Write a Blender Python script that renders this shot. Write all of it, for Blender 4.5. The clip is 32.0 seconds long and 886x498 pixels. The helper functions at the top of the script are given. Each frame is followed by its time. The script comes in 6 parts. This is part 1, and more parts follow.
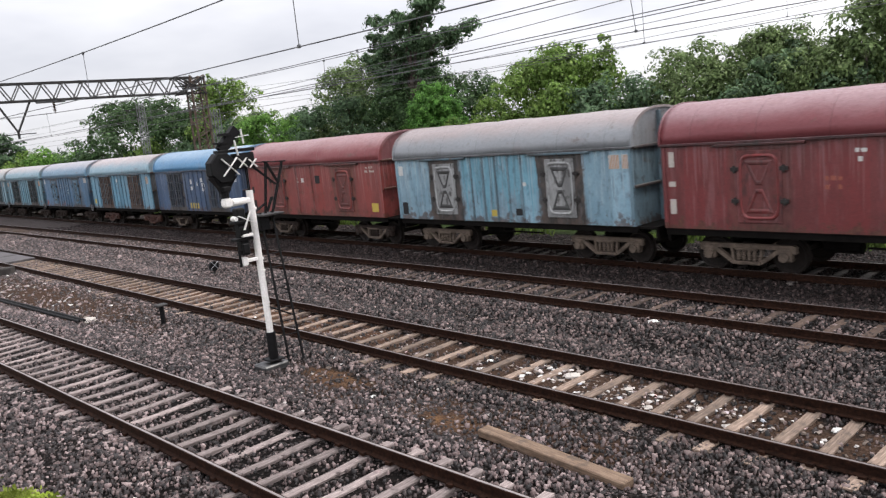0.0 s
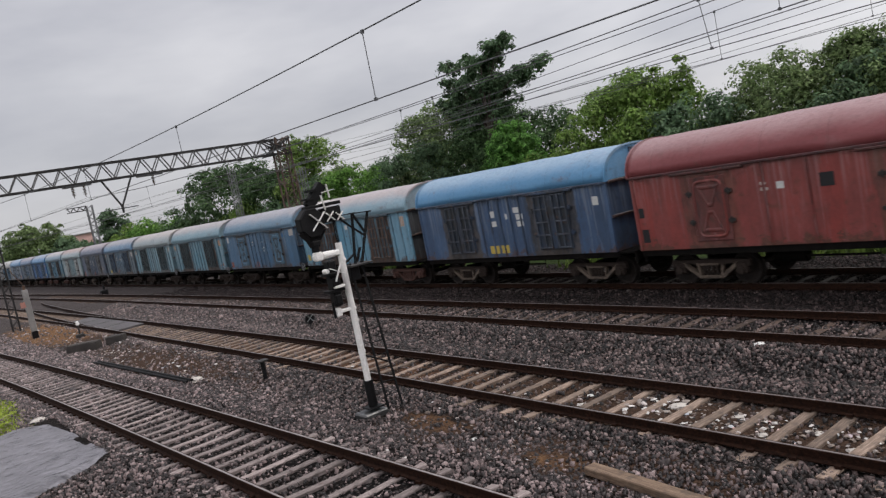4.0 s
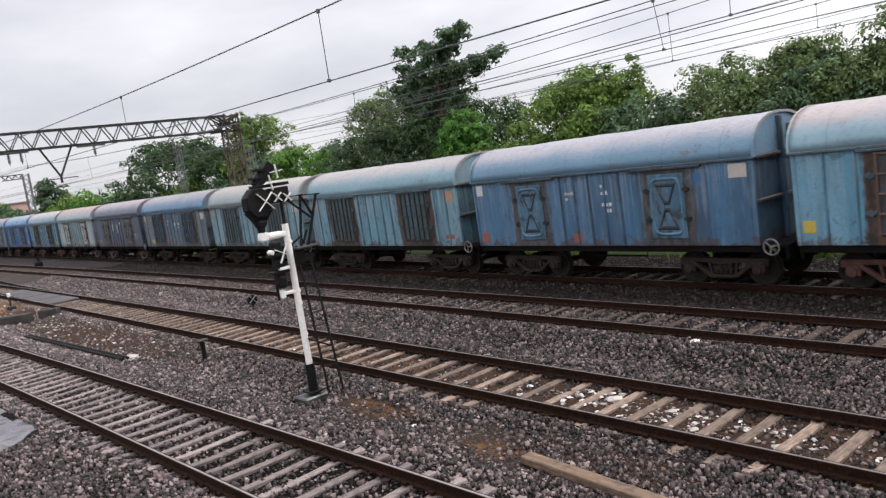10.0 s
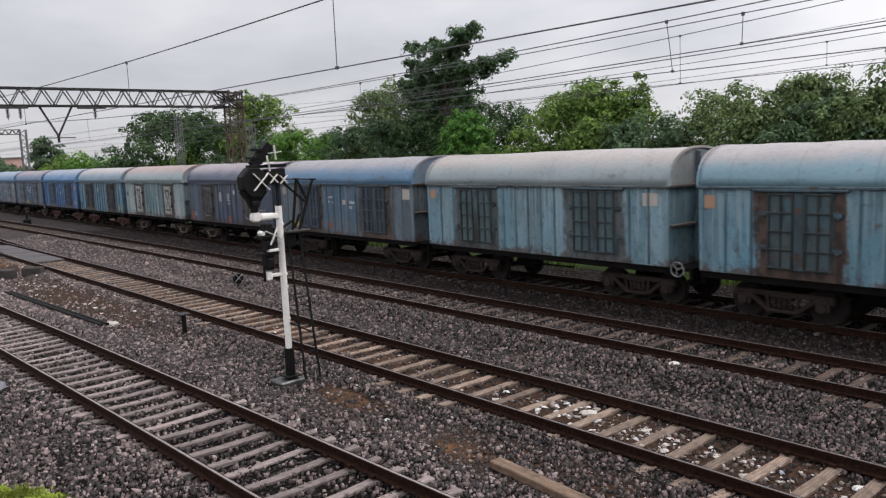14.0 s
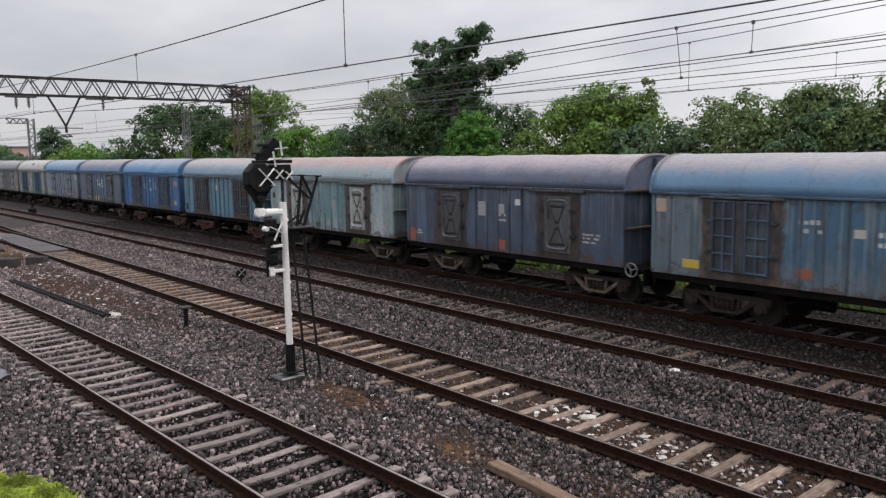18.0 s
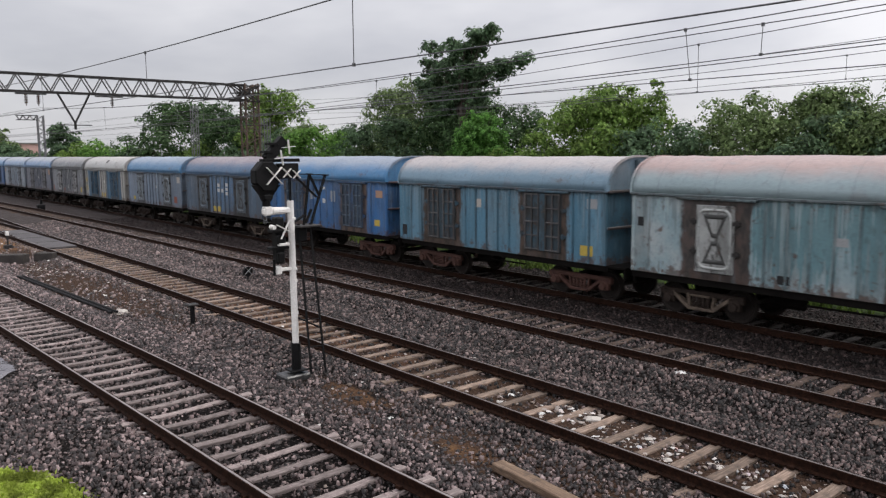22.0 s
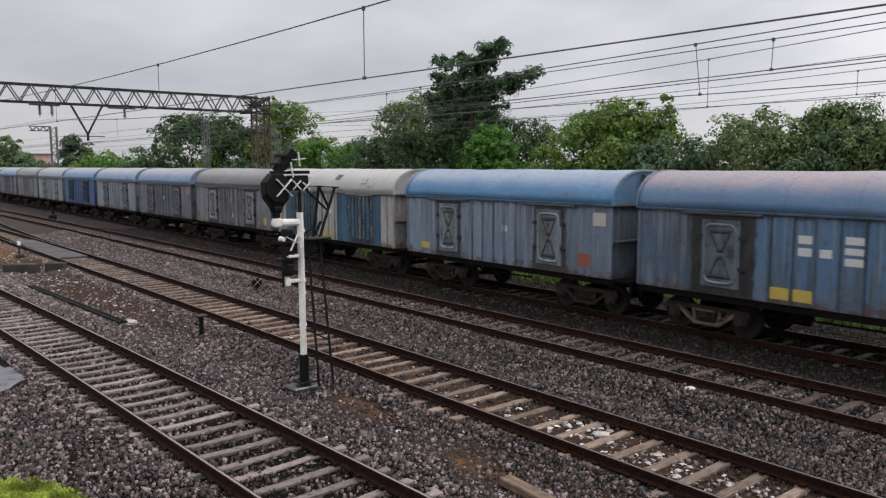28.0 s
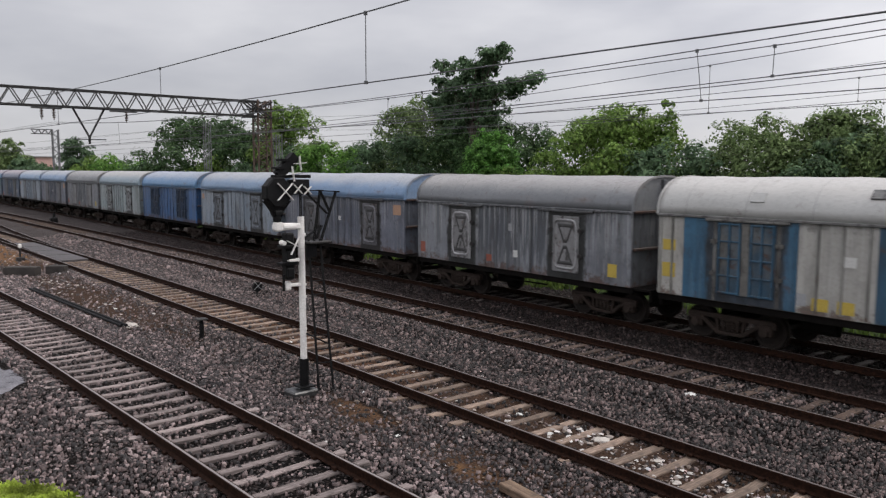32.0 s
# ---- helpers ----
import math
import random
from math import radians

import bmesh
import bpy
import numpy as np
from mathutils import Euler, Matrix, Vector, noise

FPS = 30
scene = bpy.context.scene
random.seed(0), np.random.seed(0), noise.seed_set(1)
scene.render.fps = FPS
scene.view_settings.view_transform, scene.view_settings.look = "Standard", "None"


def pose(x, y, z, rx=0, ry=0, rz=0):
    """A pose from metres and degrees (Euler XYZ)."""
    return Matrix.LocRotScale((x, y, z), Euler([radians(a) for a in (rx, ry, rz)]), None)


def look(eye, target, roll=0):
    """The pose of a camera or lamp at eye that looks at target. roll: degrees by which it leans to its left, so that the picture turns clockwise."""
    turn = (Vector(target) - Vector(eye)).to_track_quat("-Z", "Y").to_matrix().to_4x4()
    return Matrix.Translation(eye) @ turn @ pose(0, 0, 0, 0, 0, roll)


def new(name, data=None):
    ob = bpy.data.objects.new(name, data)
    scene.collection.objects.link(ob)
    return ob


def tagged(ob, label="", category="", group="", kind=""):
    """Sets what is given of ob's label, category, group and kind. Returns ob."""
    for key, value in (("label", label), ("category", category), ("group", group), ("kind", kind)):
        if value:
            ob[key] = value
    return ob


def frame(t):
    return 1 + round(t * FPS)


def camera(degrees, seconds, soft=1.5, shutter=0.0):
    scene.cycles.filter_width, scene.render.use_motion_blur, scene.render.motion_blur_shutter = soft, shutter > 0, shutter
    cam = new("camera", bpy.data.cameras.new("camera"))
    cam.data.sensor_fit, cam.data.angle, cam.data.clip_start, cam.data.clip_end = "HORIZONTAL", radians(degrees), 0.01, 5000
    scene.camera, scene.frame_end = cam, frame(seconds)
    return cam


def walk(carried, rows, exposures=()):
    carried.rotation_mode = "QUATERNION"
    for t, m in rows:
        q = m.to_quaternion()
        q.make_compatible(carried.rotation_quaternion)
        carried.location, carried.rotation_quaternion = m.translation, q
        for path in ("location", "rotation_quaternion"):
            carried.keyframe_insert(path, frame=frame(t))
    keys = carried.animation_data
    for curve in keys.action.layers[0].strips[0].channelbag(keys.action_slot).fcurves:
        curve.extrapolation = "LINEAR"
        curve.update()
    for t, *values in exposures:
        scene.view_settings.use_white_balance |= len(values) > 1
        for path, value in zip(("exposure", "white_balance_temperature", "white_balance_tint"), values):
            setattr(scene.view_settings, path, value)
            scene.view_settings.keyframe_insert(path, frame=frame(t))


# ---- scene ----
cam = camera(59.8, 32.0, soft=1.3, shutter=0.35)
EYE = 4.51
# seconds, pitch, roll, yaw of a camera that is held in one place
PATH = [
    (0, -9.38, 5.85, 45.93), (0.5, -9.39, 5.84, 45.97), (1, -9.38, 6.24, 46.02), (1.5, -9.33, 6.52, 46.28), (2, -8.71, 7.55, 47.38), (2.5, -7.43, 8.84, 48.28),
    (3, -6.40, 10.51, 49.08), (3.5, -5.93, 11.18, 50.50), (4, -5.55, 11.20, 51.87), (4.5, -5.23, 11.33, 52.88), (6.5, -4.78, 10.12, 53.68), (7, -4.80, 9.75, 53.64),
    (7.5, -4.82, 9.66, 53.56), (8, -4.87, 9.64, 53.22), (8.5, -5.05, 9.62, 52.29), (9, -5.09, 9.71, 51.67), (9.5, -5.61, 10.10, 50.17), (10, -7.12, 8.29, 48.21),
    (10.5, -7.64, 6.24, 47.70), (11, -7.64, 5.72, 47.74), (11.5, -7.62, 5.55, 47.83), (12, -7.35, 4.87, 47.93), (12.5, -7.23, 4.29, 48.01), (13, -7.25, 3.60, 48.10),
    (13.5, -7.23, 2.92, 48.21), (14, -7.23, 2.50, 48.23), (14.5, -7.24, 1.99, 48.30), (16.5, -7.18, 1.11, 48.45), (17, -7.19, 1.08, 48.49), (17.5, -7.18, 1.08, 48.56),
    (18, -7.19, 0.97, 48.68), (18.5, -7.20, 0.86, 48.75), (19, -7.17, 0.78, 48.80), (19.5, -7.17, 0.81, 48.98), (20, -7.20, 0.88, 49.10), (20.5, -7.19, 0.70, 49.14),
    (21, -7.20, 0.60, 49.16), (21.5, -7.20, 0.54, 49.17), (22, -7.18, 0.49, 49.23), (22.5, -6.74, 2.57, 49.29), (23, -6.38, 3.72, 49.49), (23.5, -6.32, 2.75, 49.58),
    (24, -6.31, 0.90, 49.81), (24.5, -6.33, 0.55, 49.83), (25, -6.34, 0.36, 49.86), (25.5, -6.33, 0.37, 49.89), (27.5, -6.24, 0.19, 49.92), (28, -6.22, 0.15, 49.93),
    (28.5, -6.18, 0.06, 49.96), (29, -6.12, 0.07, 49.95), (29.5, -6.07, 0.06, 49.96), (30, -6.01, 0.04, 49.96), (30.5, -6.01, -0.03, 49.96), (31, -6.00, -0.10, 50.00),
    (31.5, -5.94, -0.10, 50.00), (32, -5.87, -0.12, 50.01),
]
walk(cam, [(t, pose(0, 0, EYE, 90 + p, r, y)) for t, p, r, y in PATH],
     exposures=((0, 0.63), (1.2, 0.63), (2, 0.45), (2.5, 0.24), (3, 0.02), (3.5, -0.02), (4.5, -0.04), (6.5, -0.12), (9, -0.08), (9.5, 0.18), (10, 0.47), (10.5, 0.44), (11, 0.37), (11.6, 0.28), (12.2, 0.21), (14, 0.17), (17, 0.15), (22, 0.13), (23, 0.02), (25, 0.02), (32, 0.0)))

# ---- light: an overcast monsoon sky, with a weak wide sun behind the cloud ----
SUN_EL, SUN_AZ = radians(54), radians(32)
world = bpy.data.worlds.new("world")
scene.world = world
world.use_nodes = True
wn, wl = world.node_tree.nodes, world.node_tree.links
wn.clear()
w_out = wn.new("ShaderNodeOutputWorld")
w_sky = wn.new("ShaderNodeTexSky")
w_sky.sky_type, w_sky.sun_disc = "NISHITA", False
w_sky.sun_elevation, w_sky.sun_rotation = SUN_EL, SUN_AZ
w_co = wn.new("ShaderNodeTexCoord")
w_map = wn.new("ShaderNodeMapping")
w_map.inputs["Scale"].default_value = (1.0, 1.0, 3.2)
w_noise = wn.new("ShaderNodeTexNoise")
w_noise.inputs["Scale"].default_value, w_noise.inputs["Detail"].default_value = 2.1, 5.0
w_noise.inputs["Roughness"].default_value = 0.52
w_ramp = wn.new("ShaderNodeValToRGB")
w_ramp.color_ramp.elements[0].position, w_ramp.color_ramp.elements[1].position = 0.32, 0.68
w_ramp.color_ramp.elements[0].color, w_ramp.color_ramp.elements[1].color = (0.455, 0.467, 0.513, 1), (0.752, 0.757, 0.777, 1)
w_bg1, w_bg2, w_add = wn.new("ShaderNodeBackground"), wn.new("ShaderNodeBackground"), wn.new("ShaderNodeAddShader")
w_bg1.inputs["Strength"].default_value, w_bg2.inputs["Strength"].default_value = 0.010, 2.05
wl.new(w_co.outputs["Generated"], w_map.inputs["Vector"])
wl.new(w_map.outputs[0], w_noise.inputs["Vector"])
wl.new(w_noise.outputs["Fac"], w_ramp.inputs["Fac"])
w_sep, w_up, w_mul = wn.new("ShaderNodeSeparateXYZ"), wn.new("ShaderNodeValToRGB"), wn.new("ShaderNodeMix")
w_mul.data_type, w_mul.blend_type = "RGBA", "MULTIPLY"
w_mul.inputs[0].default_value = 1.0
for w_e, (w_p, w_c) in zip((w_up.color_ramp.elements[0], w_up.color_ramp.elements[1], w_up.color_ramp.elements.new(0.45)), ((0.0, 0.42), (1.0, 0.88), (0.42, 0.52))):
    w_e.position, w_e.color = w_p, (w_c, w_c, w_c, 1)
wl.new(w_co.outputs["Generated"], w_sep.inputs[0])
wl.new(w_sep.outputs[2], w_up.inputs["Fac"])
wl.new(w_ramp.outputs[0], w_mul.inputs[6])
wl.new(w_up.outputs[0], w_mul.inputs[7])
w_side, w_mul2 = wn.new("ShaderNodeValToRGB"), wn.new("ShaderNodeMix")
w_mul2.data_type, w_mul2.blend_type = "RGBA", "MULTIPLY"
w_mul2.inputs[0].default_value = 1.0
w_side.color_ramp.elements[0].color, w_side.color_ramp.elements[1].color = (0.44, 0.447, 0.482, 1), (1.56, 1.515, 1.505, 1)
w_half = wn.new("ShaderNodeMath")
w_half.operation, w_half.inputs[1].default_value, w_half.inputs[2].default_value = "MULTIPLY_ADD", 0.5, 0.9
wl.new(w_sep.outputs[0], w_half.inputs[0])
wl.new(w_half.outputs[0], w_side.inputs["Fac"])
wl.new(w_mul.outputs[2], w_mul2.inputs[6])
wl.new(w_side.outputs[0], w_mul2.inputs[7])
wl.new(w_mul2.outputs[2], w_bg2.inputs["Color"])
wl.new(w_sky.outputs[0], w_bg1.inputs["Color"])
wl.new(w_bg1.outputs[0], w_add.inputs[0])
wl.new(w_bg2.outputs[0], w_add.inputs[1])
wl.new(w_add.outputs[0], w_out.inputs["Surface"])
sun = new("sun", bpy.data.lights.new("sun", "SUN"))
sun.data.energy, sun.data.angle, sun.data.color = 1.35, radians(18), (1.0, 0.95, 0.88)
sun.matrix_basis = look((6, 42, 52), (-14, 10, 0))

# ---- plan: four broad-gauge tracks, gently curved; y of a track's middle and level of its rail tops ----
TRACKS = {1: (5.604, 0.013, -0.453e-3, 0.0), 2: (10.449, -0.023, -0.255e-3, -0.16), 3: (15.08, -0.030, -0.257e-3, -0.02), 4: (19.75, -0.030, -0.054e-3, -0.10)}
HALF = 0.8725
# the wagons: length of body, heights over the rail, half-width
BODY, EAVES, SILL, CROWN, WIDE = 10.44, 3.40, 1.16, 4.44, 1.50


def track_y(i, x):
    a, b, c, z = TRACKS[i]
    e = max(-130.0, min(60.0, x))
    return a + b * e + c * e * e + (b + 2 * c * e) * (x - e)


def track_yaw(i, x):
    a, b, c, z = TRACKS[i]
    e = max(-130.0, min(60.0, x))
    return math.degrees(math.atan(b + 2 * c * e))


# ---- small builders ----
class Shape:
    """Collects vertices and faces of one mesh."""

    def __init__(self):
        self.v, self.f, self.smooth = [], [], False

    def add(self, verts, faces):
        n = len(self.v)
        self.v += [tuple(p) for p in verts]
        self.f += [tuple(i + n for i in q) for q in faces]
        return self

    def box(self, lo, hi, c=0.0):
        lo, hi = [min(a, b) for a, b in zip(lo, hi)], [max(a, b) for a, b in zip(lo, hi)]
        if c <= 0:
            vs = [(x, y, z) for x in (lo[0], hi[0]) for y in (lo[1], hi[1]) for z in (lo[2], hi[2])]
            return self.add(vs, [(0, 1, 3, 2), (4, 6, 7, 5), (0, 4, 5, 1), (2, 3, 7, 6), (0, 2, 6, 4), (1, 5, 7, 3)])
        c = min(c, *(0.45 * (h - l) for l, h in zip(lo, hi)))
        mid = Vector([(l + h) / 2 for l, h in zip(lo, hi)])
        key, vs, fs = {}, [], []
        for s in ((a, b, d) for a in (0, 1) for b in (0, 1) for d in (0, 1)):
            for ax in range(3):
                p = [(lo[i], hi[i])[s[i]] if i == ax else (lo[i] + c, hi[i] - c)[s[i]] for i in range(3)]
                key[s, ax] = len(vs)
                vs.append(p)

        def face(ids):
            p = [Vector(vs[i]) for i in ids]
            n = (p[1] - p[0]).cross(p[2] - p[0])
            fs.append(tuple(ids) if n.dot(sum(p, Vector()) / len(p) - mid) > 0 else tuple(reversed(ids)))

        for ax in range(3):
            o = [i for i in range(3) if i != ax]
            for s in (0, 1):
                q = []
                for a, b in ((0, 0), (1, 0), (1, 1), (0, 1)):
                    k = [0, 0, 0]
                    k[ax], k[o[0]], k[o[1]] = s, a, b
                    q.append(key[tuple(k), ax])
                face(q)
            for a in (0, 1):
                for b in (0, 1):
                    k0, k1 = [0, 0, 0], [0, 0, 0]
                    k0[o[0]], k0[o[1]], k0[ax] = a, b, 0
                    k1[o[0]], k1[o[1]], k1[ax] = a, b, 1
                    face([key[tuple(k0), o[0]], key[tuple(k1), o[0]], key[tuple(k1), o[1]], key[tuple(k0), o[1]]])
        for s in ((a, b, d) for a in (0, 1) for b in (0, 1) for d in (0, 1)):
            face([key[s, 0], key[s, 1], key[s, 2]])
        return self.add(vs, fs)

    def tube(self, p, q, r, n=8, r2=None, caps=True):
        p, q = Vector(p), Vector(q)
        d = (q - p).normalized()
        a = d.orthogonal().normalized()
        b = d.cross(a)
        r2 = r if r2 is None else r2
        ring = [(math.cos(2 * math.pi * k / n), math.sin(2 * math.pi * k / n)) for k in range(n)]
        vs = [p + (a * u + b * w) * r for u, w in ring] + [q + (a * u + b * w) * r2 for u, w in ring]
        fs = [(k, (k + 1) % n, n + (k + 1) % n, n + k) for k in range(n)]
        if caps:
            fs += [tuple(reversed(range(n))), tuple(range(n, 2 * n))]
        return self.add(vs, fs)

    def beam(self, p, q, w, h, up=(0, 0, 1)):
        """A bar of square section from p to q."""
        p, q = Vector(p), Vector(q)
        d = (q - p).normalized()
        a = d.cross(Vector(up))
        a = a.normalized() if a.length > 1e-4 else d.orthogonal().normalized()
        b = a.cross(d)
        vs = [e + a * s * w / 2 + b * t * h / 2 for e in (p, q) for s, t in ((-1, -1), (1, -1), (1, 1), (-1, 1))]
        return self.add(vs, [(3, 2, 1, 0), (4, 5, 6, 7), (0, 1, 5, 4), (1, 2, 6, 5), (2, 3, 7, 6), (3, 0, 4, 7)])

    def sweep(self, sections, closed=True, caps=True):
        """Joins a row of sections, each a list of points."""
        n = len(sections[0])
        vs = [p for s in sections for p in s]
        last = n if closed else n - 1
        fs = [(i * n + k, i * n + (k + 1) % n, (i + 1) * n + (k + 1) % n, (i + 1) * n + k) for i in range(len(sections) - 1) for k in range(last)]
        if caps and closed:
            fs += [tuple(reversed(range(n))), tuple(range((len(sections) - 1) * n, len(sections) * n))]
        return self.add(vs, fs)

    def mesh(self, name, material=None):
        me = bpy.data.meshes.new(name)
        me.from_pydata(self.v, [], self.f)
        if material:
            me.materials.append(material)
        if self.smooth:
            me.shade_smooth()
        me.update()
        return me


def part(name, shape, material, parent=None, label=""):
    """One mesh object; shape is a Shape or a ready mesh, whose material may differ from object to object."""
    me = shape if isinstance(shape, bpy.types.Mesh) else shape.mesh(name)
    if not me.materials:
        me.materials.append(None)
    ob = new(name, me)
    ob.material_slots[0].link = "OBJECT"
    ob.material_slots[0].material = material
    ob.parent = parent
    return tagged(ob, label)


def thing(name, m, label, category, group="", kind=""):
    ob = new(name)
    ob.empty_display_size = 0.2
    ob.matrix_basis = m
    return tagged(ob, label, category, group, kind)


# ---- materials ----
class Nodes:
    def __init__(self, name, rough=0.7, metal=0.0, gloss=0.3):
        self.m = bpy.data.materials.new(name)
        self.m.use_nodes = True
        self.t = self.m.node_tree
        self.b = self.t.nodes["Principled BSDF"]
        self.b.inputs["Roughness"].default_value, self.b.inputs["Metallic"].default_value = rough, metal
        self.b.inputs["Specular IOR Level"].default_value = gloss
        self.co = self.n("ShaderNodeTexCoord").outputs["Object"]

    def n(self, kind, **props):
        node = self.t.nodes.new(kind)
        for k, val in props.items():
            setattr(node, k, val)
        return node

    def put(self, socket, value):
        if isinstance(value, bpy.types.NodeSocket):
            self.t.links.new(value, socket)
        elif isinstance(value, (tuple, list)):
            socket.default_value = (*value, 1.0) if len(value) == 3 and socket.type == "RGBA" else value
        else:
            socket.default_value = value

    def scaled(self, s, vec=None, shift=None):
        node = self.n("ShaderNodeMapping")
        self.put(node.inputs["Vector"], vec or self.co)
        node.inputs["Scale"].default_value = s if isinstance(s, tuple) else (s, s, s)
        if shift is not None:
            self.put(node.inputs["Location"], shift)
        return node.outputs[0]

    def noise(self, scale, detail=4.0, vec=None, rough=0.55):
        node = self.n("ShaderNodeTexNoise")
        self.put(node.inputs["Vector"], vec or self.co)
        node.inputs["Scale"].default_value, node.inputs["Detail"].default_value, node.inputs["Roughness"].default_value = scale, detail, rough
        return node.outputs["Fac"]

    def cells(self, scale, vec=None, feature="F1"):
        node = self.n("ShaderNodeTexVoronoi", feature=feature)
        self.put(node.inputs["Vector"], vec or self.co)
        node.inputs["Scale"].default_value = scale
        return node

    def ramp(self, fac, *stops):
        node = self.n("ShaderNodeValToRGB")
        e = node.color_ramp.elements
        while len(e) < len(stops):
            e.new(0.5)
        for k, (p, c) in zip(e, stops):
            k.position = p
            k.color = (c, c, c, 1) if isinstance(c, (int, float)) else (*c, 1)
        self.put(node.inputs["Fac"], fac)
        return node.outputs["Color"]

    def step(self, fac, lo, hi):
        node = self.n("ShaderNodeMapRange", interpolation_type="SMOOTHSTEP")
        self.put(node.inputs["Value"], fac)
        node.inputs["From Min"].default_value, node.inputs["From Max"].default_value = lo, hi
        return node.outputs[0]

    def mix(self, fac, a, b, how="MIX"):
        node = self.n("ShaderNodeMix", data_type="RGBA", blend_type=how)
        self.put(node.inputs[0], fac)
        self.put(node.inputs[6], a)
        self.put(node.inputs[7], b)
        return node.outputs[2]

    def math(self, op, a, b=0.0, c=0.0):
        node = self.n("ShaderNodeMath", operation=op)
        for s, val in zip(node.inputs, (a, b, c)):
            self.put(s, val)
        return node.outputs[0]

    def axes(self, vec=None):
        node = self.n("ShaderNodeSeparateXYZ")
        self.put(node.inputs[0], vec or self.co)
        return node.outputs

    def chance(self):
        return self.n("ShaderNodeObjectInfo").outputs["Random"]

    def island(self):
        return self.n("ShaderNodeNewGeometry").outputs["Random Per Island"]

    def bump(self, height, strength=0.4, dist=0.02):
        node = self.n("ShaderNodeBump")
        node.inputs["Strength"].default_value, node.inputs["Distance"].default_value = strength, dist
        self.put(node.inputs["Height"], height)
        self.put(self.b.inputs["Normal"], node.outputs[0])

    def done(self, color, rough=None):
        self.put(self.b.inputs["Base Color"], color)
        if rough is not None:
            self.put(self.b.inputs["Roughness"], rough)
        return self.m


def plain(name, c1, c2, scale=3.0, rough=0.7, metal=0.0, bump=0.3, fine=40.0, gloss=0.3):
    """Two tones, mottled at two scales, with a fine grain."""
    n = Nodes(name, rough, metal, gloss)
    big = n.noise(scale, 5.0)
    small = n.noise(fine, 3.0)
    n.bump(small, bump, 0.01)
    col = n.ramp(big, (0.3, c1), (0.7, c2))
    col = n.mix(0.35, col, n.ramp(small, (0.3, tuple(0.55 * k for k in c1)), (0.75, tuple(min(1, 1.25 * k) for k in c2))))
    return n.done(col)


def wagon_paint(name, base, alt, rust=0.25, streak=0.5, door_rust=0.8, door_tone=(0.055, 0.034, 0.025), smears=0.12, reach=1.0, mid=None, body=False, planks=True):
    """Old paint on steel: faded patches, vertical runs, chips of rust, stained bands beside both doors."""
    n = Nodes(name, 0.5, 0.0, 0.55)
    move = n.math("MULTIPLY", n.chance(), 60.0)
    vec = n.n("ShaderNodeVectorMath", operation="ADD")
    n.put(vec.inputs[0], n.co)
    comb = n.n("ShaderNodeCombineXYZ")
    n.put(comb.inputs[1], move)
    n.put(vec.inputs[1], comb.outputs[0])
    v = vec.outputs[0]
    big = n.noise(0.9, 5.0, v, 0.6)
    runs = n.noise(1.0, 4.0, n.scaled((7.0, 7.0, 0.55), v), 0.6)
    fine = n.noise(14.0, 5.0, v, 0.65)
    chips = n.noise(2.6, 8.0, v, 0.72)
    col = n.mix(n.step(big, 0.35, 0.68), base, alt)
    white = n.n("ShaderNodeTexWhiteNoise", noise_dimensions="1D")
    n.put(white.inputs["W"], n.math("ADD", n.math("FLOOR", n.math("DIVIDE", n.math("SUBTRACT", n.axes()[0], 3.463), 0.567)), move))
    col = n.mix(1.0, col, n.ramp(white.outputs["Value"], *(((0.0, 0.66), (0.5, 0.95), (1.0, 1.22)) if planks else ((0.0, 0.96), (1.0, 1.04)))), "MULTIPLY")
    hue = n.n("ShaderNodeTexWhiteNoise", noise_dimensions="1D")
    n.put(hue.inputs["W"], n.math("ADD", white.inputs["W"].links[0].from_socket, 17.3))
    vivid = tuple(max(0.0, sum(base) / 3 + 1.25 * (k - sum(base) / 3)) for k in base)
    col = n.mix(n.math("MULTIPLY", n.step(hue.outputs["Value"], 0.45, 1.0), 0.55), col, vivid)
    light = tuple(min(0.8, 0.78 * k + 0.105) for k in base)
    dark = tuple(0.22 * k + 0.002 for k in base)
    runs2 = n.noise(1.0, 3.0, n.scaled((2.2, 2.2, 0.28), v), 0.6)
    smear = n.noise(3.4, 6.0, n.scaled((1.3, 1.3, 0.6), v), 0.68)
    col = n.mix(n.math("MULTIPLY", n.step(runs, 0.54, 0.66), streak), col, light)
    if mid:
        span = n.math("ADD", n.math("ABSOLUTE", n.math("SUBTRACT", n.axes()[0], 5.26)), n.math("MULTIPLY", n.math("SUBTRACT", fine, 0.5), 0.12))
        # a later coat over the middle panels, thinned and run out below
        ragged = n.noise(1.0, 3.0, n.scaled((9.0, 9.0, 0.12), v, (1.0, 8.0, 4.0)), 0.6)
        coat = n.step(n.math("SUBTRACT", n.axes()[2], n.math("MULTIPLY_ADD", ragged, 5.5, -1.0)), -0.05, 0.12)
        col = n.mix(n.math("MULTIPLY", n.math("MULTIPLY", n.step(span, 1.72, 1.66), coat), 0.85), col, mid)
    col = n.mix(n.math("MULTIPLY", n.step(runs, 0.41, 0.29), streak), col, dark)
    col = n.mix(n.math("MULTIPLY", n.step(runs2, 0.5, 0.3), 0.3 if planks else 0.16), col, dark)
    col = n.mix(n.math("MULTIPLY", n.step(fine, 0.4, 0.75), 0.25), col, dark)
    col = n.mix(n.math("MULTIPLY", n.step(smear, 0.52, 0.64), smears), col, (0.014, 0.0115, 0.0105))
